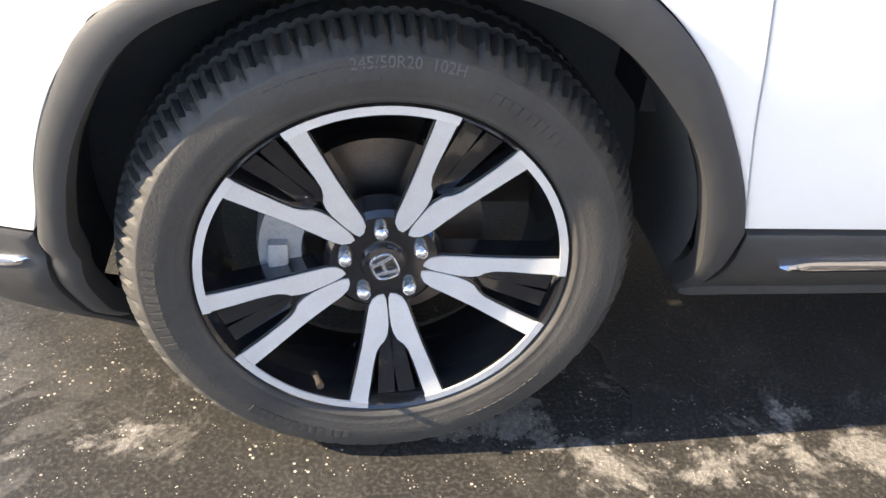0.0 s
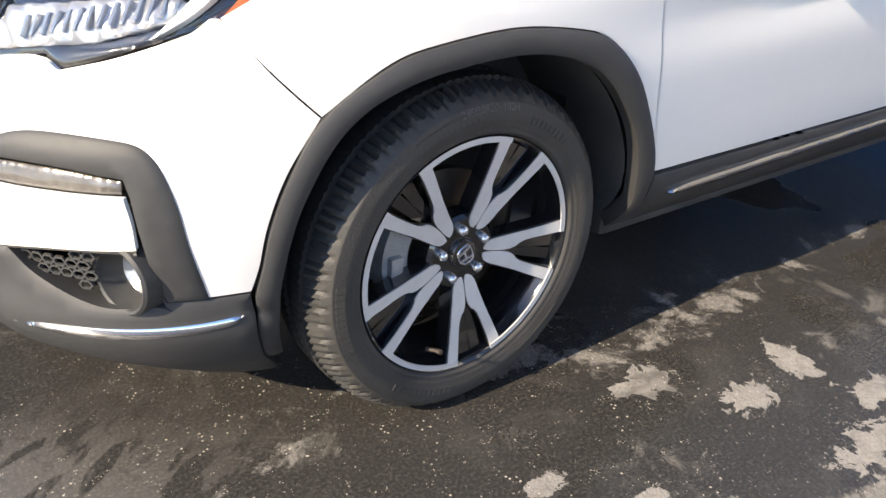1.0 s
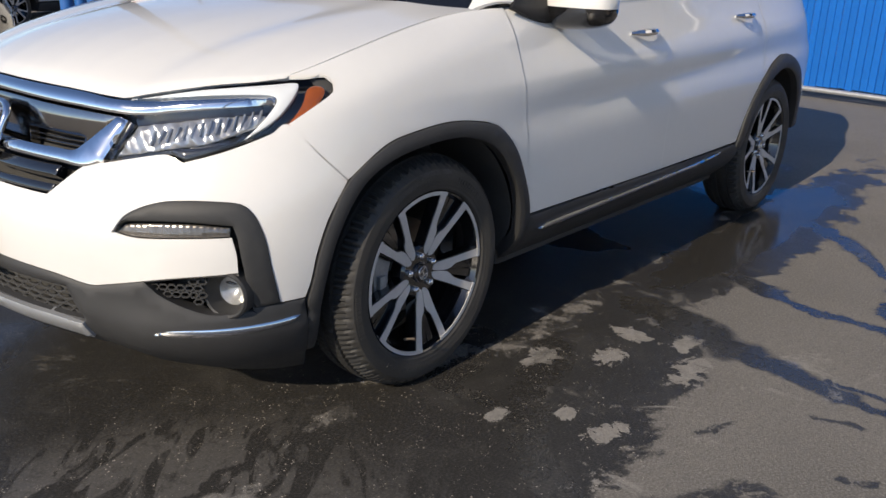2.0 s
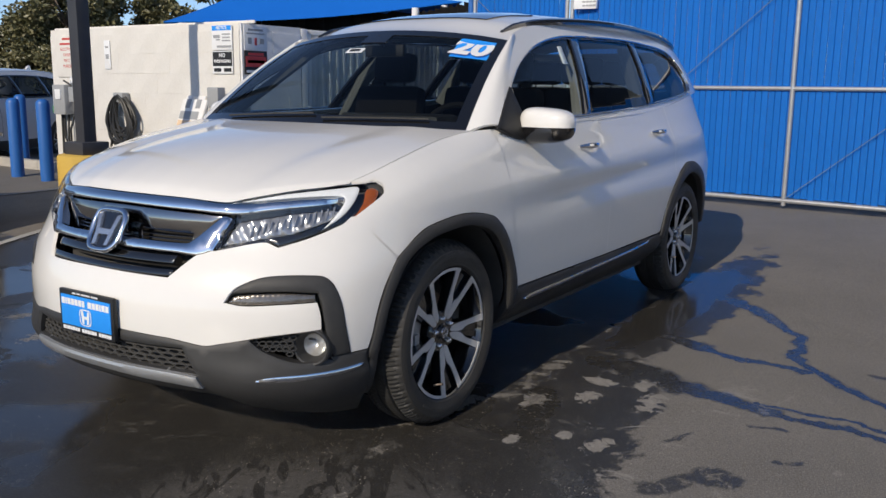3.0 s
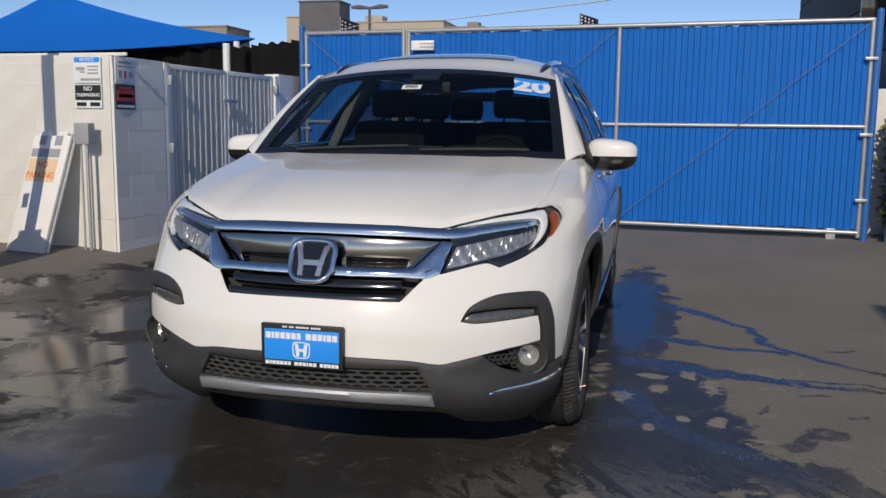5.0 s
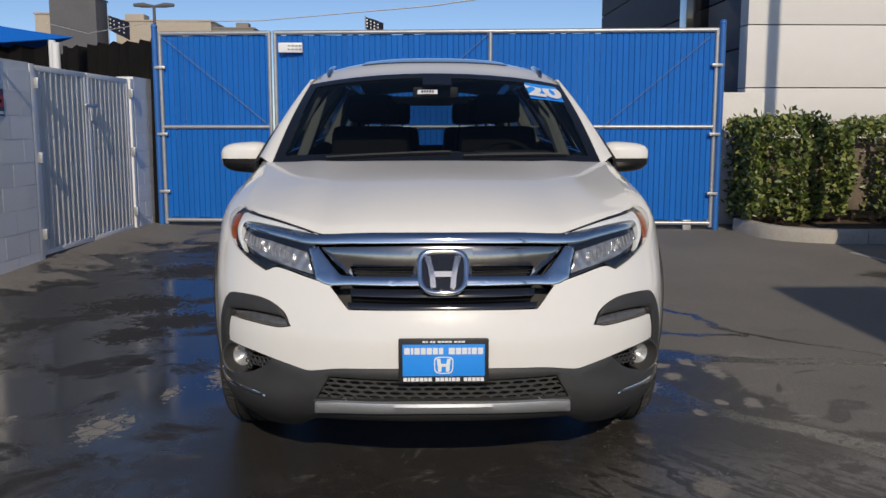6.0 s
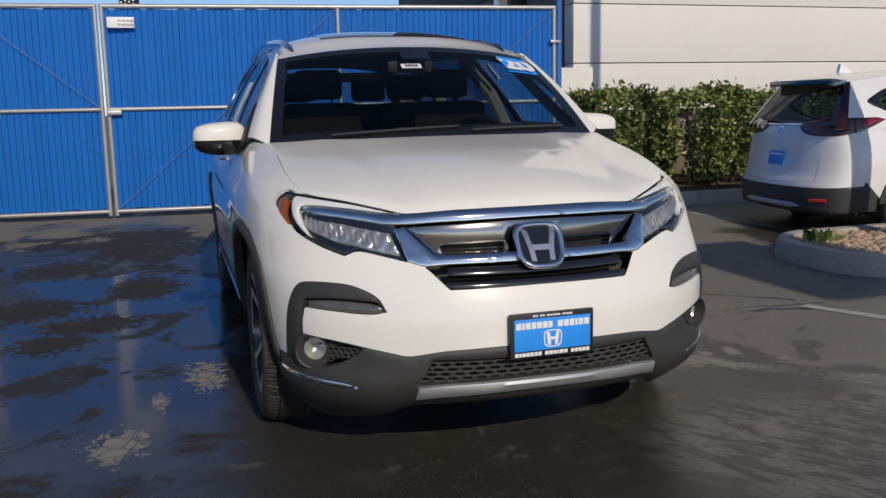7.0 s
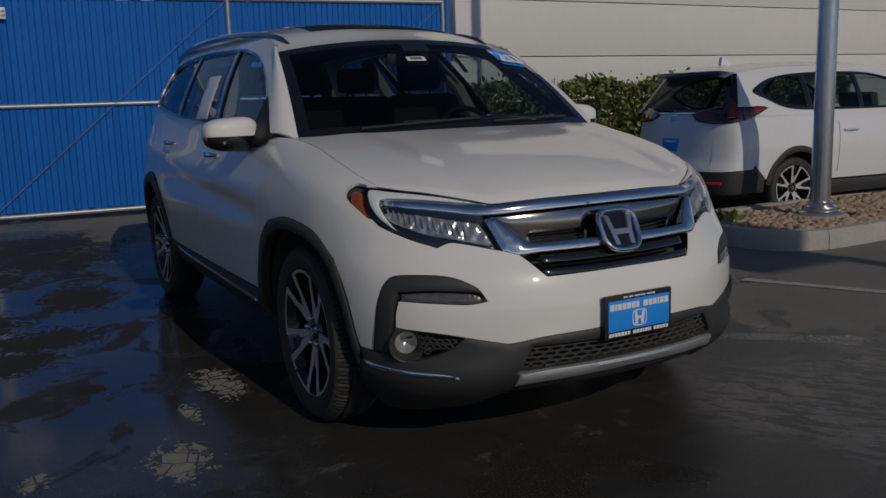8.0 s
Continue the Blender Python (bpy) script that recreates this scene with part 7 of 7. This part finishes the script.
# ---- distance ----
def far_tree(x, y, h, spread, n, seed):
    r = random.Random(seed)
    t = thing("tree", "tall grey-green tree far beyond the lot", "tree", pose(x, y, 0), "trees beyond the lot")
    bm = bmesh.new()
    tube(bm, [(0, 0, 0), (.1, .05, h * .3), (.0, .1, h * .55), (.1, .0, h * .85)], [h * .025, h * .02, h * .014, h * .004], 8)
    clumps = []
    for k in range(34):
        a, z = r.uniform(0, 6.28), h * r.uniform(.36, .97)
        d = spread * r.uniform(.25, 1.0) * (1.15 - abs(z / h - .65))
        e = Vector((d * math.cos(a), d * math.sin(a), z))
        tube(bm, [(.05, .05, z * .72), tuple(e * .55 + Vector((0, 0, z * .40))), tuple(e)], [h * .010, h * .006, h * .002], 5)
        clumps.append((e, r.uniform(.22, .48) * spread))
    part("trunk", bm, BARK, t)

    def smp(q):
        c, s = q.choice(clumps)
        v = Vector((q.gauss(0, 1), q.gauss(0, 1), q.gauss(0, 1))).normalized() * s * q.uniform(.3, 1) ** .5
        return c + Vector((v.x, v.y, v.z * .7))
    cr = leaves("crown", int(n * 1.5), smp, .17 + h * .012, TREE_LEAF, "", "", "", r, t, up=-.2)
    return t


far_tree(22.2, 34.5, 5.75, 2.3, 15000, 1)
far_tree(25.6, 32.0, 5.3, 1.5, 6500, 2)
far_tree(28.0, 30.6, 6.6, 1.3, 2600, 3)
far_tree(19.6, 36.6, 4.4, 2.2, 9000, 4)
far_tree(21.0, 33.2, 2.9, 1.6, 6000, 5)
far_tree(23.4, 31.4, 2.6, 1.4, 4500, 6)
far_tree(26.5, 34.5, 4.4, 1.6, 5000, 7)


def far_block(name, label, x, y, w, d, h, material, extra=()):
    b = thing(name, label, "building", pose(x, y, 0))
    bm = bmesh.new()
    box(bm, (d, w, h), (0, 0, h / 2), bevel=.05)
    part("wall", bm, material, b)
    bm = bmesh.new()
    box(bm, (d + .3, w + .3, .25), (0, 0, h), bevel=.04)
    part("parapet", bm, material, b)
    for (ex, ey, ez, sx, sy, sz) in extra:
        bm = bmesh.new()
        box(bm, (sx, sy, sz), (ex, ey, ez), bevel=.05)
        part("roof_unit", bm, material, b)
    return b


far_block("far_building", "tall grey block with a flat roof far beyond the gate", 136.2, 53.1, 7.0, 5, 21.2, FAR_DARK)
far_block("far_building", "long beige building far beyond the gate", 145.0, 41.0, 15, 12, 18.4, FAR_BEIGE, ((-3, 5.0, 19.0, 3, 3, 1.2),))
far_block("far_building", "low brown building far beyond the gate", 143.0, 30.5, 7, 6, 17.4, FAR_WALL, ((-1, -1.5, 17.9, 2, 2, .9),))
far_block("far_building", "wide grey-brown building beyond the canopy", 128.2, 70.3, 11, 8, 16.4, FAR_WALL)
far_block("far_building", "small beige building beside a grey block", 136.5, 57.9, 2.6, 4, 18.9, FAR_BEIGE)
far_block("far_shed", "low pale shed beyond the parked cars", 24, 44, 16, 4, 1.9, FAR_WALL)


def street_lamp(x, y, h, head):
    s = thing("street_lamp", "slim grey street lamp beyond the gate", "street lamp", pose(x, y, 0), "street lamps")
    bm = bmesh.new()
    tube(bm, [(0, 0, 0), (0, 0, h)], [.09, .06], 8)
    part("shaft", bm, FAR_DARK, s)
    bm = bmesh.new()
    if head:
        for k in (-1, 1):
            tube(bm, [(0, 0, h - .05), (0, k * .45, h), (0, k * .8, h)], [.05, .1, .06], 8)
    else:
        box(bm, (.2, .2, .1), (0, 0, h))
    part("lamp_head", bm, FAR_DARK, s)


street_lamp(32, 10.7, 6.2, True)
street_lamp(18.8, 28.4, 9, False)
def flag(x, y, h, seed, big):
    f = thing("flag", "small dark flag with pale dots on a thin pole", "flag", pose(x, y, 0), "flags beyond the gate")
    pipe("flagpole", (0, 0, 0), (0, 0, h), .03, GALV, f)
    bm = bmesh.new()
    n = 10
    lo_, hi_ = [], []
    for i in range(n + 1):
        w = .10 * math.sin(i * .9 + seed)
        lo_.append(bm.verts.new((w, -.09 * big * i, h - (.62 + .045 * i) * big)))
        hi_.append(bm.verts.new((w, -.09 * big * i, h - .05 - .03 * big * i)))
    for i in range(n):
        bm.faces.new((lo_[i], lo_[i + 1], hi_[i + 1], hi_[i]))
    bmesh.ops.solidify(bm, geom=bm.faces[:], thickness=.006)
    cloth = part("cloth", bm, FLAG_BLUE, f)
    bm = bmesh.new()
    for i in range(1, 9, 2):
        for j in range(3):
            box(bm, (.02, .08, .08), (-.03 + .10 * math.sin(i * .9 + seed), -.09 * big * i, h - (.16 + .16 * j + .037 * i) * big))
    part("dot", bm, SIGN_WHITE, cloth)


FLAG_BLUE = surface("dark_flag_cloth", (0.02, 0.025, 0.06), (0.03, 0.035, 0.07), rough=0.8)
flag(47.4, 3.3, 7.75, 0, 1.15)
flag(56.7, 21.1, 8.95, 2, 1.6)
cable = thing("overhead_cable", "thin pale cable across the sky", "cable", pose(0, 0, 0))
bm = bmesh.new()
tube(bm, [(70, 30.7, 9.9), (50, 20, 7.0), (32, 10.7, 5.55), (26, 8.5, 4.85), (19, 4.2, 4.05), (13.04, -.12, 3.62), (10.8, -2.2, 3.62), (8.9, -4.06, 3.72)], .014, 6)
part("cable", bm, SIGN_WHITE, cable)

# ---- an unseen slab behind the walk, added so that its corner shades the bay ----
caster = thing("porch_roof", "unseen flat slab on a steel post, added to cast a shadow", "roof", pose(0, 0, 0))
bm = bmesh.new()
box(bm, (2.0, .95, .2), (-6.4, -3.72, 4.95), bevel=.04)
part("roof_slab", bm, STUCCO, caster)
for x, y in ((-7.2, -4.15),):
    pipe("post", (x, y, 0), (x, y, 4.8), .09, GALV, caster)


# ---- smaller parked SUVs: built from the tail forwards, tail at x = 0, nose towards +x ----
tail_x = table([(0.15, .10), (0.25, .03), (0.40, .0), (0.58, .0), (0.66, .035), (0.80, .065), (0.95, .085), (1.05, .10), (1.15, .13), (1.25, .17)])
hip_y = table([(0.15, .80), (0.25, .87), (0.45, .91), (0.65, .925), (0.85, .925), (0.98, .905), (1.08, .87), (1.2, .83), (1.26, .805)])
LEN2, AX2, HUB2 = 4.6, (1.04, 3.70), .345


def body2(s, z):
    """As body(), about a point 0.9 m ahead of the tail."""
    s, z = np.asarray(s, float), np.asarray(z, float)
    sign, t = np.where(s < 0, -1.0, 1.0), abs(s)

    def half(x):
        a = (np.maximum(x - tail_x(z), 1e-9) / .24) ** (1 / 3.0)
        f = (np.maximum(LEN2 - .06 - .5 * np.maximum(0, z - .7) - x, 1e-9) / .55) ** .45
        w = hip_y(z) - .02 * np.maximum(0, x - 3.2) ** 2
        return (a**-9.0 + w**-9.0 + f**-9.0) ** (-1 / 9)
    lo, hi = np.full(t.shape, .2), np.full(t.shape, 1.6)
    c, q = -np.cos(t), np.sin(t)
    for _ in range(22):
        r = (lo + hi) / 2
        x, y = .9 + c * r, q * r
        ok = (x > tail_x(z)) & (y < half(x))
        lo, hi = np.where(ok, r, lo), np.where(ok, hi, r)
    xs = .9 + t - math.pi / 2
    fl = t >= math.pi / 2
    return np.stack([np.where(fl, xs, .9 + c * lo), np.where(fl, half(xs), q * lo) * sign, z], -1)


def s2(x):
    """s of a flank point at x, its half-width about 0.9."""
    return math.atan2(.91, .9 - x) if x < .9 else math.pi / 2 + x - .9


roof2 = table([(.30, 1.575), (.5, 1.615), (1.0, 1.655), (1.8, 1.665), (2.4, 1.635), (2.9, 1.55), (3.4, 1.32)])


def flank2(x, z):
    d = z - 1.06
    return np.stack([x, .875 - .30 * d - .50 * d * d - .03 * np.maximum(0, .9 - x) ** 2, z], -1)


def hatch(u, v):
    z = 1.175 + .415 * v
    x = .140 + .210 * v + .035 * v * v + .05 * u * u
    y = u * (.79 - .22 * v)
    return np.stack([x, y, z], -1)


def corner2(u, v):
    """The rear corner pillar, from the hatch's edge round to the flank."""
    a = hatch(np.ones_like(v), v) + np.array((-.006, 0, 0))
    z = a[:, 2]
    b = flank2(np.interp(z, [1.06, 1.30, 1.585], [.36, .42, .50]), z) + np.array((0, .008, 0))
    p = a * (1 - u)[:, None] + b * u[:, None]
    swell = .03 * np.sin(math.pi * np.clip(u, 0, 1))
    return p + np.stack([-swell * .6, swell * .8, swell * 0], -1)


def roof_2(u, v):
    x = .30 + 2.55 * v
    e = roof2(x)
    y = flank2(x, e)[:, 1]
    return np.stack([x, u * y, e + .045 * (1 - np.abs(u) ** 2.6)], -1)


def bonnet2(u, v):
    x = 3.35 + 1.05 * v
    return np.stack([x, u * (.80 - .10 * v**3), 1.10 - .16 * np.maximum(v, 0)**1.6 - .05 * u * u], -1)


def screen2(u, v):
    x = 2.85 + .62 * v
    return np.stack([x, u * (.60 + .17 * v), 1.60 - .50 * v - .03 * u * u], -1)


def nose2(u, v):
    """The front end of the smaller body."""
    z = .25 + .74 * v
    y = u * .86
    return np.stack([LEN2 - .062 - .5 * np.maximum(0, z - .7) - .55 * np.abs(y) ** 2.22, y, z], -1)


def small_suv(m, paint, label, group=""):
    car = thing("suv", label, "car", m, group)
    arch = lambda r, a, ax: (s2(AX2[ax]) + r * math.cos(radians(a)), HUB2 + r * math.sin(radians(a)))
    belt = [(s2(x), 1.13) for x in np.linspace(.60, 4.2, 8)]
    panel("tailgate", both([(0, 1.185), (.62, 1.185, 1), (.70, 1.10), (.66, .625, 1), (.3, .60), (0, .595)]), body2, paint, car, res=.05)
    panel("rear_bumper", both([(0, .593), (.3, .598), (.665, .623, 1), (.71, 1.10), (.80, 1.12, 1), (1.10, 1.05), (1.12, .64, 1), (1.10, .585, 1), (.7, .565), (0, .555)]), body2, paint, car, res=.05)
    panel("lower_bumper", both([(0, .553), (.7, .563), (1.10, .583, 1), (1.135, .60, 1), (1.245, .47, 1), (1.235, .335, 1), (.8, .32), (0, .32)]), body2, CLADDING, car, res=.05, off=.004, depth=.04, label="black lower bumper")
    panel("bumper_strip", both([(0, .40), (.40, .40), (.52, .37, 1), (.40, .35), (0, .35)]), body2, SILVER, car, res=.05, off=.014, depth=.02)
    for mirror in (False, True):
        kw = dict(mirror=mirror)
        panel("flank", [(1.105, 1.02, 1), (1.0, 1.08), (1.06, 1.13, 1), *belt, (5.0, .95), (5.15, .75, 1), (5.15, .48, 1), (*arch(.46, 10, 1), 1), *[arch(.46, a, 1) for a in (35, 65, 90, 115, 145)], (*arch(.46, 170, 1), 1), (*arch(.46, 10, 0), 1),
               *[arch(.46, a, 0) for a in (35, 65, 90, 115, 145)], (*arch(.46, 165, 0), 1), (1.125, .62, 1)], body2, paint, car, res=.07, **kw)
        for ax in (0, 1):
            panel("wheel_arch_trim", [(*arch(.46, 172, ax), 1), *[arch(.46, a, ax) for a in (150, 120, 90, 60, 30)], (*arch(.46, 8, ax), 1), (*arch(.395, 8, ax), 1), *[arch(.395, a, ax) for a in (30, 60, 90, 120, 150)], (*arch(.395, 172, ax), 1)],
                  body2, CLADDING, car, res=.05, off=.01, depth=.03, **kw)
        panel("sill_trim", [(*arch(.46, 8, 0), 1), (*arch(.46, 172, 1), 1), (*arch(.44, 190, 1), 1), (*arch(.44, -12, 0), 1)], body2, CLADDING, car, res=.08, off=.006, depth=.04, **kw)
        for x0 in (1.62, 2.72):
            p0 = s2(x0)
            panel("door_seam", [(p0, 1.05, 1), (p0 + .006, 1.05, 1), (p0 - .02, .5, 1), (p0 - .026, .5, 1)], body2, MATT_BLACK, car, res=.05, off=.002, depth=.004, rim=.001, gap=0, smooth=True, **kw)
        dlo = [(.56, 1.385), (.66, 1.455), (.85, 1.525), (1.2, 1.572), (1.8, 1.585), (2.35, 1.56), (2.8, 1.43), (3.22, 1.18, 1), (2.2, 1.165), (1.2, 1.18), (.92, 1.215), (.70, 1.31)]
        panel("side_frame", [(.35, 1.13, 1), (.41, 1.30), (.49, 1.592, 1), (1.0, 1.645), (1.8, 1.655), (2.4, 1.63), (2.9, 1.54), (3.42, 1.13, 1)], flank2, paint, car, holes=[dlo], res=.06, off=.003, depth=.02, **kw)
        panel("window_trim", dlo, flank2, GLOSS_BLACK, car, holes=[[(.68, 1.385), (.76, 1.45), (.95, 1.52), (1.27, 1.55, 1), (1.22, 1.205, 1), (.97, 1.235), (.78, 1.31)], [(1.36, 1.545, 1), (1.8, 1.56), (2.05, 1.555, 1), (1.98, 1.19, 1), (1.31, 1.203, 1)], [(2.12, 1.55, 1), (2.35, 1.535), (2.76, 1.41), (3.12, 1.20, 1), (2.05, 1.19, 1)]], res=.05, off=.004, depth=.012, label="black window surround", **kw)
        g = panel("side_window", dlo, flank2, TINT_FAR, car, res=.1, off=-.01, depth=.003, gap=.01, **kw)
        g.visible_shadow = False
        # tail lamp: a foot that runs round the corner and an arm up the hatch
        lamp = panel("tail_lamp", [(.34, 1.165, 1), (.47, 1.085), (.74, 1.062), (1.02, 1.10), (1.32, 1.215, 1), (1.22, 1.235), (1.05, 1.235), (.8, 1.235), (.55, 1.205)], body2, RED_DARK, car, res=.03, off=.016, depth=.03, label="dark red tail lamp", **kw)
        panel("lamp_glow", [(1.06, 1.14), (1.19, 1.182), (1.285, 1.212), (1.20, 1.222), (1.06, 1.21)], body2, RED_LENS, lamp, res=.03, off=.022, depth=.01, label="bright red lamp end", **kw)
        patch("lamp_arm", corner2, 4, 14, RED_DARK, lamp, u=(0, .52), v=(-.10, .99), depth=.01, mirror=mirror, flip=True)
        patch("corner_pillar", corner2, 4, 14, paint, car, u=(.535, 1), v=(.16, .99), depth=.01, mirror=mirror, flip=True)
        patch("hatch_border", lambda a, b: hatch(a, b) + np.array((-.004, 0, 0)), 3, 10, BAND, car, u=(.90, 1.0), v=(-.02, .99), depth=.01, mirror=mirror, flip=True)
        panel("reflector", [(.62, .455, 1), (.80, .465, 1), (.79, .425, 1), (.62, .415, 1)], body2, surface("red_reflector", (.75, .03, .03), (.6, .02, .02), rough=.25, coat=1.0) if "red_reflector" not in bpy.data.materials else bpy.data.materials["red_reflector"], car, res=.03, off=.012, depth=.02, label="bright red reflector", **kw)
        bm = bmesh.new()
        box(bm, (.10, .13, .09), (3.0, (1 if not mirror else -1) * 1.0, 1.12), bevel=.03)
        part("door_mirror", bm, paint, car)
        for x0 in (1.78, 2.86):
            bm = bmesh.new()
            yy = (.925) * (1 if not mirror else -1)
            tube(bm, [(x0 - .10, yy, .95), (x0 - .05, yy * 1.02, .955), (x0 + .05, yy * 1.02, .955), (x0 + .10, yy, .95)], .012, 6)
            part("door_handle", bm, paint, car)
    patch("roof", roof_2, 20, 24, paint, car, u=(-1, 1), depth=.03, flip=True)
    g = patch("rear_window", hatch, 16, 8, PRIVACY_FAR, car, u=(-.92, .92), v=(.09, .96), depth=.004)
    g.visible_shadow = False
    patch("hatch_frame", lambda a, b: hatch(a, b) + np.array((.004, 0, 0)), 16, 3, BAND, car, u=(-1, 1), v=(-.02, .12), depth=.02, flip=True)
    bm = bmesh.new()
    box(bm, (.22, 1.08, .05), (.38, 0, 1.585), Matrix.Rotation(.12, 3, "Y"), bevel=.012)
    part("spoiler", bm, GLOSS_BLACK, car, "gloss black roof spoiler")
    bm = bmesh.new()
    prism(bm, [(0, 0), (.16, 0), (.05, .085), (.02, .09)], .05, lambda u, v, w: (.72 + u, w - .025, 1.69 + v))
    part("antenna_fin", bm, paint, car)
    panel("handle_bar", both([(0, 1.175), (.42, 1.175, 1), (.42, 1.155, 1), (0, 1.15)]), body2, CHROME, car, res=.05, off=.014, depth=.02, label="chrome strip over the plate")
    panel("plate_recess", both([(0, .93), (.28, .93, 1), (.32, .72, 1), (0, .72)]), body2, paint, car, res=.05, off=.004, depth=.01)
    panel("dealer_plate", both([(0, .90), (.17, .90, 1), (.17, .755, 1), (0, .755)]), body2, SIGN_BLUE, car, res=.05, off=.016, depth=.01, label="blue dealer plate with pale marks")
    panel("mark", both([(0, .875), (.13, .875, 1), (.13, .855, 1), (0, .855)]), body2, SIGN_WHITE, car, res=.05, off=.019, depth=.004)
    panel("badge", both([(0, 1.15), (.06, 1.15, 1), (.05, 1.085, 1), (0, 1.085)]), body2, CHROME, car, res=.03, off=.022, depth=.015)
    bm = bmesh.new()
    tube(bm, [(.13, .02, 1.20), (.13, .15, 1.21), (.15, .42, 1.215)], .010, 6)
    part("wiper", bm, MATT_BLACK, car)
    patch("bonnet", bonnet2, 10, 12, paint, car, u=(-1, 1), depth=.03, flip=True)
    patch("front_bumper", nose2, 24, 14, paint, car, u=(-1, 1), depth=.02)
    patch("grille", lambda a, b: nose2(a, b) + np.array((.008, 0, 0)), 12, 6, GLOSS_BLACK, car, u=(-.50, .50), v=(.45, .80), depth=.02)
    patch("lower_grille", lambda a, b: nose2(a, b) + np.array((.008, 0, 0)), 16, 4, CLADDING, car, u=(-.85, .85), v=(.02, .25), depth=.02)
    for side in (-1, 1):
        lo_u, hi_u = sorted((side * .54, side * .97))
        patch("headlight", lambda a, b: nose2(a, b) + np.array((.010, 0, 0)), 10, 5, BOWL, car, u=(lo_u, hi_u), v=(.66, .86), depth=.02)
    g = patch("windscreen", screen2, 10, 8, GLASS, car, u=(-1, 1), depth=.004, flip=True)
    g.visible_shadow = False
    bm = bmesh.new()
    box(bm, (4.0, 1.3, .22), (2.25, 0, .36), bevel=.04)
    box(bm, (3.2, 1.6, .05), (2.0, 0, .55))
    box(bm, (.12, 1.2, .55), (1.5, 0, .95), Matrix.Rotation(-.2, 3, "Y"), bevel=.05)
    box(bm, (.12, .5, .70), (2.5, .38, 1.0), Matrix.Rotation(-.2, 3, "Y"), bevel=.05)
    box(bm, (.12, .5, .70), (2.5, -.38, 1.0), Matrix.Rotation(-.2, 3, "Y"), bevel=.05)
    box(bm, (.3, 1.4, .3), (3.2, 0, .95), bevel=.08)
    part("underbody", bm, MATT_BLACK, car)
    for ax in AX2:
        for sy in (1, -1):
            bm = bmesh.new()
            ring = [[bm.verts.new((ax + r * math.cos(radians(a)), sy * y, HUB2 + r * math.sin(radians(a)))) for a in range(-10, 191, 8)] for r, y in ((.42, .90), (.42, .62), (.02, .60))]
            for a, b in zip(ring, ring[1:]):
                for j in range(len(a) - 1):
                    bm.faces.new((a[j], a[j + 1], b[j + 1], b[j]))
            part("wheel_well", bm, MATT_BLACK, car)
            w = copy_thing(first, Matrix.Identity(4))
            w.parent = car
            w.matrix_local = pose(ax, sy * .80, HUB2, 0, 20 * sy, 180 if sy > 0 else 0) @ Matrix.Diagonal((.925, .925, .925, 1))
    return car


RED_DARK = surface("dark_red_lens", (0.034, 0.003, 0.004), (0.024, 0.002, 0.003), rough=0.12, coat=1.0)
DARK_PAINT = surface("dark_bronze_paint", (0.030, 0.026, 0.022), (0.040, 0.034, 0.028), rough=0.3, coat=1.0)
small_suv(Matrix.Translation((3.475, -4.32, -.02)) @ Matrix.Rotation(radians(-96.5), 4, "Z") @ Matrix.Diagonal((.92, .92, .92, 1)), PAINT_FAR, "white compact suv parked beside the planted island")
small_suv(Matrix.Translation((7.05, 12.45, 0)) @ Matrix.Rotation(radians(-160), 4, "Z") @ Matrix.Diagonal((.9, .9, .9, 1)), PAINT_FAR, "white compact suv parked behind the blue bollards")
small_suv(Matrix.Translation((1.12 - 4.6 * math.cos(radians(300)), 4.42 - 4.6 * math.sin(radians(300)), -.02)) @ Matrix.Rotation(radians(300), 4, "Z"), DARK_PAINT, "dark bronze suv parked beside the yellow column base")
